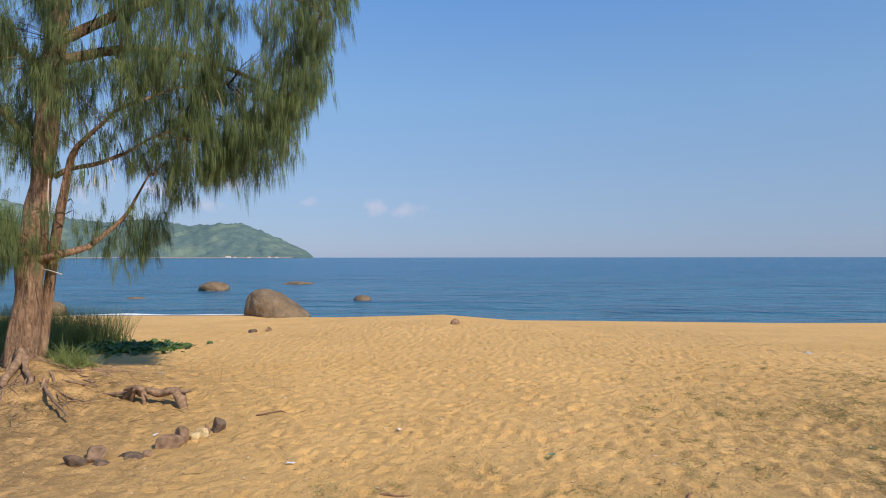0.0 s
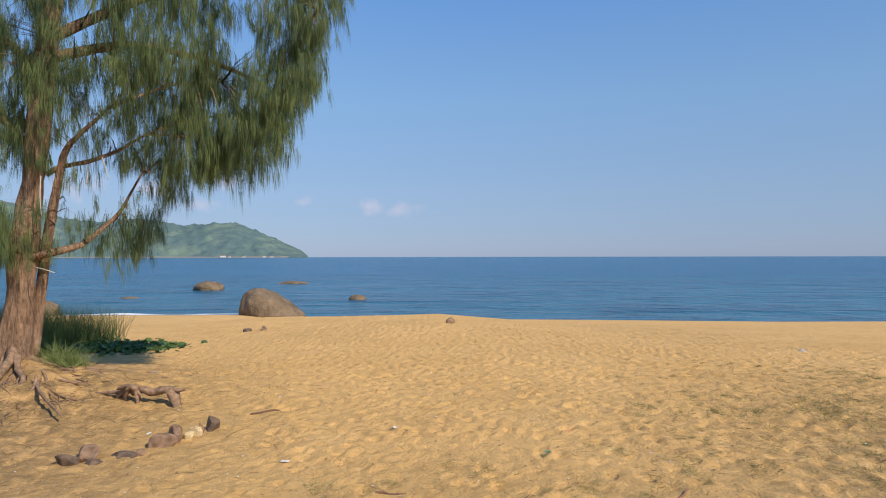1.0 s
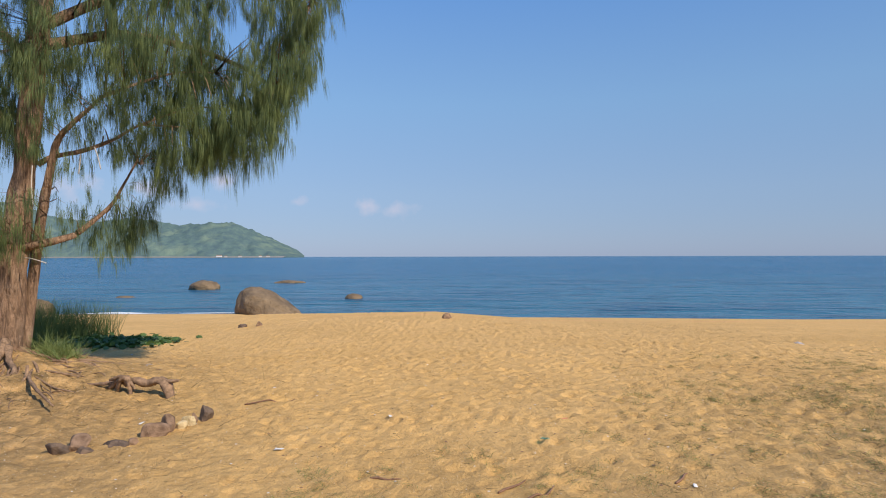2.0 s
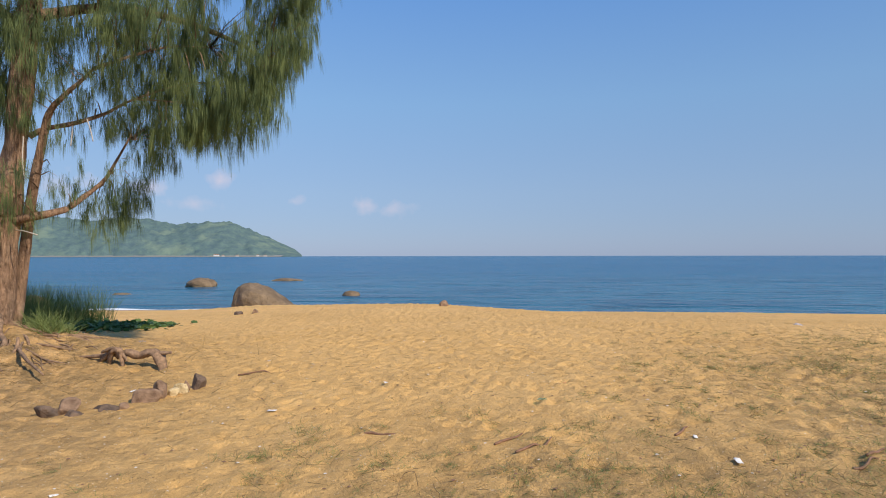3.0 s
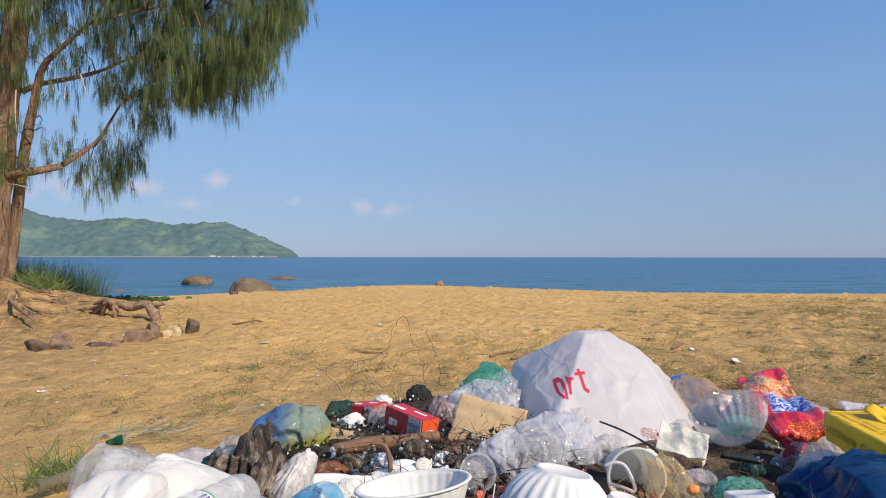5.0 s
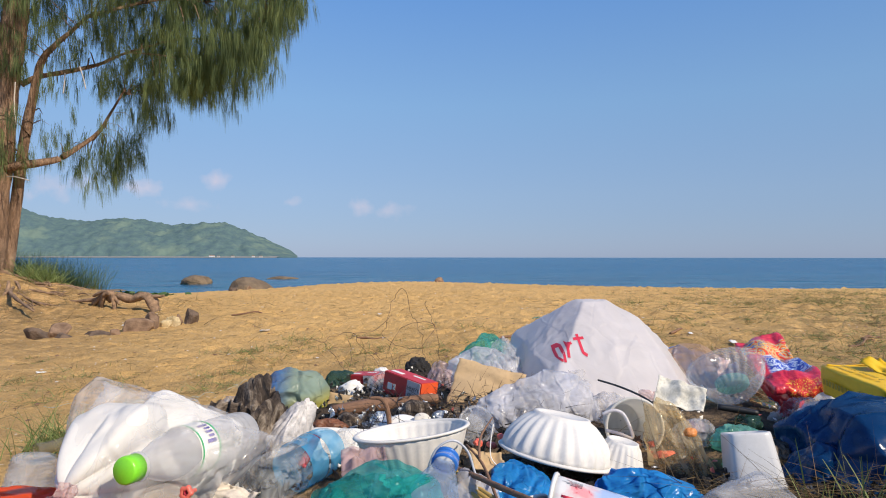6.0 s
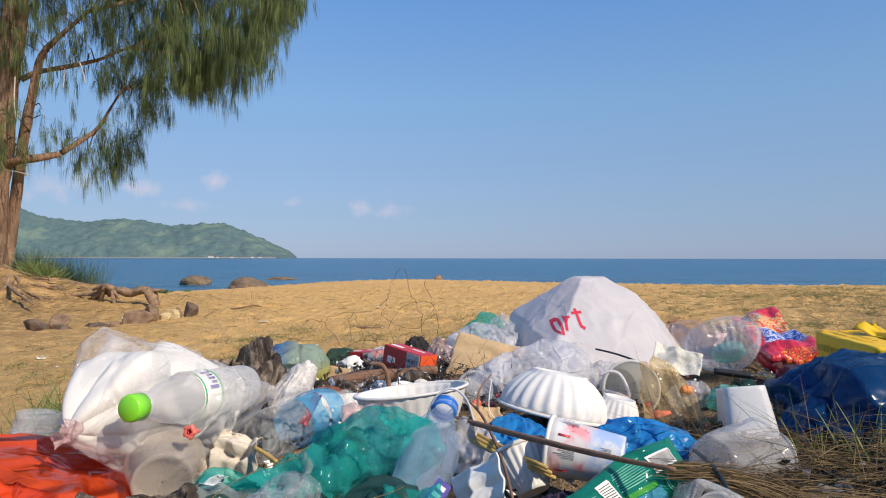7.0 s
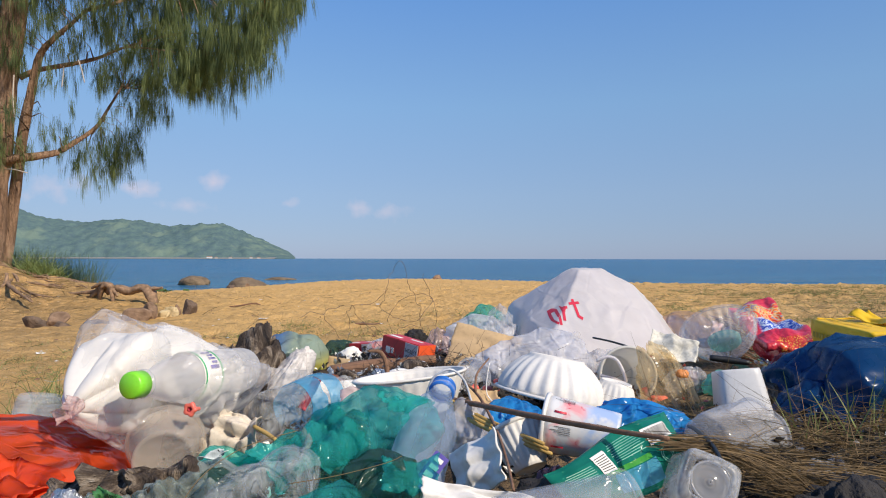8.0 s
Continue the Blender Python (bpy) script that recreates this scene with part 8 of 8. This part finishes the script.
# ---- grass and small litter on the beach ----
rng = np.random.default_rng(17)
R, W, L, Wd = [], [], [], []
R2, W2, L2, Wd2 = [], [], [], []
made = 0
while made < 1500:
    x, y = rng.uniform(-2.2, 6.5), rng.uniform(1.9, 7.8)
    side = (x - 0.42 * y + 0.9) / 2.1
    keep = max(0.0, min(1.0, side)) * max(0.0, min(1.0, (7.8 - y) / 3.5)) + max(0.0, min(0.8, (3.9 - y) / 2.0)) * (1.0 if x > -0.9 else 0.25)
    keep *= 0.3 + 1.4 * max(0.0, noise.noise((x * 1.1, y * 1.1, 4.0)) + 0.25)
    if rng.random() > keep:
        continue
    made += 1
    n = int(rng.integers(25, 110))
    s = rng.uniform(0.4, 1.0)
    for _ in range(n):
        px, py = x + rng.normal() * 0.055 * s, y + rng.normal() * 0.045 * s
        dry = rng.random() < 0.4
        (R2 if dry else R).append((px, py, gz(px, py) - 0.004))
        (W2 if dry else W).append(rng.normal(size=3) * (0.75, 0.75, 0.2) + (0, 0, 0.75))
        (L2 if dry else L).append(0.062 * s * rng.uniform(0.4, 1.3))
        (Wd2 if dry else Wd).append(rng.uniform(0.0013, 0.0026))
thing("beach_grass", "sparse low green grass tufts in the sand", "grass", None, strands("beach_grass", R, W, L, Wd, GRASS, 0.8, 2, rng), kind="stuff")
thing("dead_grass", "dry grass blades among the green tufts", "grass", None, strands("dead_grass", R2, W2, L2, Wd2, STRAW, 0.9, 2, rng), kind="stuff")
n = 9000
X, Y = rng.uniform(-3.5, 6.5, n), rng.uniform(1.9, 7.5, n) ** 1.0
ok = [(x, y) for x, y in zip(X, Y) if rng.random() < 0.12 + 0.8 * max(0, min(1, (x - 0.42 * y + 0.9) / 2.1)) + max(0, (3.2 - y) * 0.3)]
roots = [(x, y, gz(x, y) + 0.003) for x, y in ok]
thing("dead_needles", "fallen dry needles and twigs lying on the sand", "leaf litter", None, strands("dead_needles", roots, np.abs(rng.normal(size=(len(ok), 3))) * (0, 0, 0.08) + rng.normal(size=(len(ok), 3)) * (1, 1, 0) + (0, 0, 0.02), rng.uniform(0.03, 0.13, len(ok)), rng.uniform(0.0015, 0.0035, len(ok)), m_leaf("dead_needles", (0.12, 0.075, 0.035), (0.3, 0.2, 0.09)), 0.05, 2, rng), kind="stuff")
n = 2600
X, Y = -3.9 + rng.normal(size=n) * 0.9, 5.7 + rng.normal(size=n) * 0.7
roots = [(x, y, gz(x, y)) for x, y in zip(X, Y)]
thing("dead_needles", "brown needles and fine rootlets matted round the tree", "leaf litter", None, strands("dead_needles", roots, np.abs(rng.normal(size=(n, 3))) * (0, 0, 0.35) + rng.normal(size=(n, 3)) * (1, 1, 0), rng.uniform(0.05, 0.2, n), rng.uniform(0.002, 0.005, n), m_leaf("brown_rootlets", (0.13, 0.08, 0.04), (0.34, 0.22, 0.11)), 0.4, 3, rng), kind="stuff")
n = 900
X, Y = rng.uniform(-3.4, 2.6, n), 1.9 + 5.5 * rng.random(n) ** 1.6
roots = [(x, y, gz(x, y) + 0.004) for x, y in zip(X, Y)]
thing("dead_needles", "thin dark rootlets and needles scattered over the sand", "leaf litter", None, strands("dead_needles", roots, rng.normal(size=(n, 3)) * (1, 0.6, 0.02), rng.uniform(0.02, 0.10, n), rng.uniform(0.0015, 0.003, n), m_leaf("dark_rootlets", (0.06, 0.04, 0.025), (0.22, 0.14, 0.08)), 0.05, 3, rng), kind="stuff")


def pebbles(name, label, n, mat, size):
    verts, faces = [], []
    for _ in range(n):
        x, y = rng.uniform(-3.6, 3.2), 1.9 + 7 * rng.random() ** 1.5
        c, s = Vector((x, y, gz(x, y))), size * rng.uniform(0.4, 1.5)
        k, a = len(verts), rng.uniform(0, 6.3)
        for i in range(5):
            verts.append(c + Vector((math.cos(a + i * 1.257), math.sin(a + i * 1.257) * 0.8, 0.1)) * s * rng.uniform(0.7, 1.2))
        verts.append(c + Vector((0, 0, 0.55)) * s)
        faces += [(k + i, k + (i + 1) % 5, k + 5) for i in range(5)]
    thing(name, label, "pebbles", None, mesh_of(name, verts, faces, mat), kind="stuff")


pebbles("shell_bits", "tiny bleached shell bits on the sand", 420, SHELL, 0.007)
pebbles("dark_bits", "tiny dark bark and charcoal bits on the sand", 700, STICK, 0.008)
# upright green blades by the blue sack, and a tuft at the left
n = 110
rng = np.random.default_rng(3)
roots = [(rng.uniform(0.44, 0.66), rng.uniform(0.78, 0.9), 0.165) for _ in range(n)]
thing("grass_blades", "long green grass blades in front of the blue sack", "grass", None, strands("grass_blades", roots, rng.normal(size=(n, 3)) * (0.22, 0.2, 0.1) + (0, 0, 1), rng.uniform(0.03, 0.11, n), rng.uniform(0.0018, 0.004, n), GRASS, 0.45, 5, rng), kind="stuff")
n = 240
roots = []
for _ in range(n):
    x, y = -0.85 + rng.normal() * 0.05, 1.66 + rng.normal() * 0.05
    roots.append((x, y, gz(x, y)))
thing("grass_tuft", "green grass tuft beside the glass bottle", "grass", None, strands("grass_tuft", roots, rng.normal(size=(n, 3)) * (0.5, 0.5, 0.1) + (0, 0, 1), rng.uniform(0.05, 0.13, n), rng.uniform(0.002, 0.004, n), GRASS, 0.6, 4, rng), kind="stuff")

for x, y, s, mat, lab in [(4.98, 8.35, 0.13, FILM_MILK, "white plastic scrap on the sand"), (-0.10, 6.95, 0.05, PAPER, "white paper scrap on the sand"), (0.05, 4.95, 0.045, PAPER, "small white scrap on the sand"), (-0.33, 4.65, 0.04, PAPER, "small white scrap on the sand"),
                          (-1.0, 4.02, 0.06, PAPER, "torn white paper on the sand"), (0.93, 4.42, 0.04, CORAL, "small orange plastic scrap on the sand"), (0.70, 3.92, 0.06, PET_TEAL, "thin green plastic strip on the sand"), (1.30, 3.10, 0.035, PAPER, "crumpled white scrap in the grass"),
                          (1.32, 2.72, 0.05, PAPER, "white scrap beside the grass"), (-3.2, 6.9, 0.14, FILM_CLEAR, "clear plastic film on the sand"), (-5.0, 9.6, 0.05, PAPER, "white scrap near the tree's shadow"), (-4.35, 8.9, 0.05, PAPER, "white scrap on the sand"),
                          (-1.55, 2.69, 0.035, PAPER, "small white ring-shaped scrap on the sand"), (-2.28, 4.86, 0.05, PAPER, "white scrap by the stones"), (-1.52, 5.9, 0.03, PAPER, "small white scrap on the sand"), (7.2, 11.5, 0.12, FILM_MILK, "white scrap near the beach crest"), (2.9, 9.5, 0.05, INK, "small dark scrap on the sand")]:
    thing("litter_scrap", lab, "litter", pose(x, y, gz(x, y) + 0.006, 4, 4, x * 200), sheet("litter_scrap", s, s * 0.5, mat, int(abs(x) * 7 + 3), 14, 10, s * 0.09, s * 0.03), group="litter on the sand")
for x, y, ln, turn in [(-1.63, 5.35, 0.42, 8), (-1.9, 2.05, 0.22, 20), (1.9, 2.75, 0.2, 35), (0.4, 2.95, 0.26, 40), (-0.35, 3.4, 0.18, -10), (2.5, 3.3, 0.2, 15), (1.22, 3.14, 0.16, 48), (1.75, 2.62, 0.2, 30), (0.32, 3.12, 0.2, 38)]:
    p = []
    for s in range(5):
        px, py = x + ln * s / 4 * math.cos(radians(turn)), y + ln * s / 4 * math.sin(radians(turn)) + 0.01 * math.sin(s * 2 + x)
        p.append((px, py, gz(px, py) + 0.006))
    thing("beach_twig", "thin dry twig lying on the sand", "twig", None, tube("beach_twig", p, [0.006, 0.007, 0.006, 0.005, 0.003], STICK, 6, 0.3, 3), group="twigs on the sand")
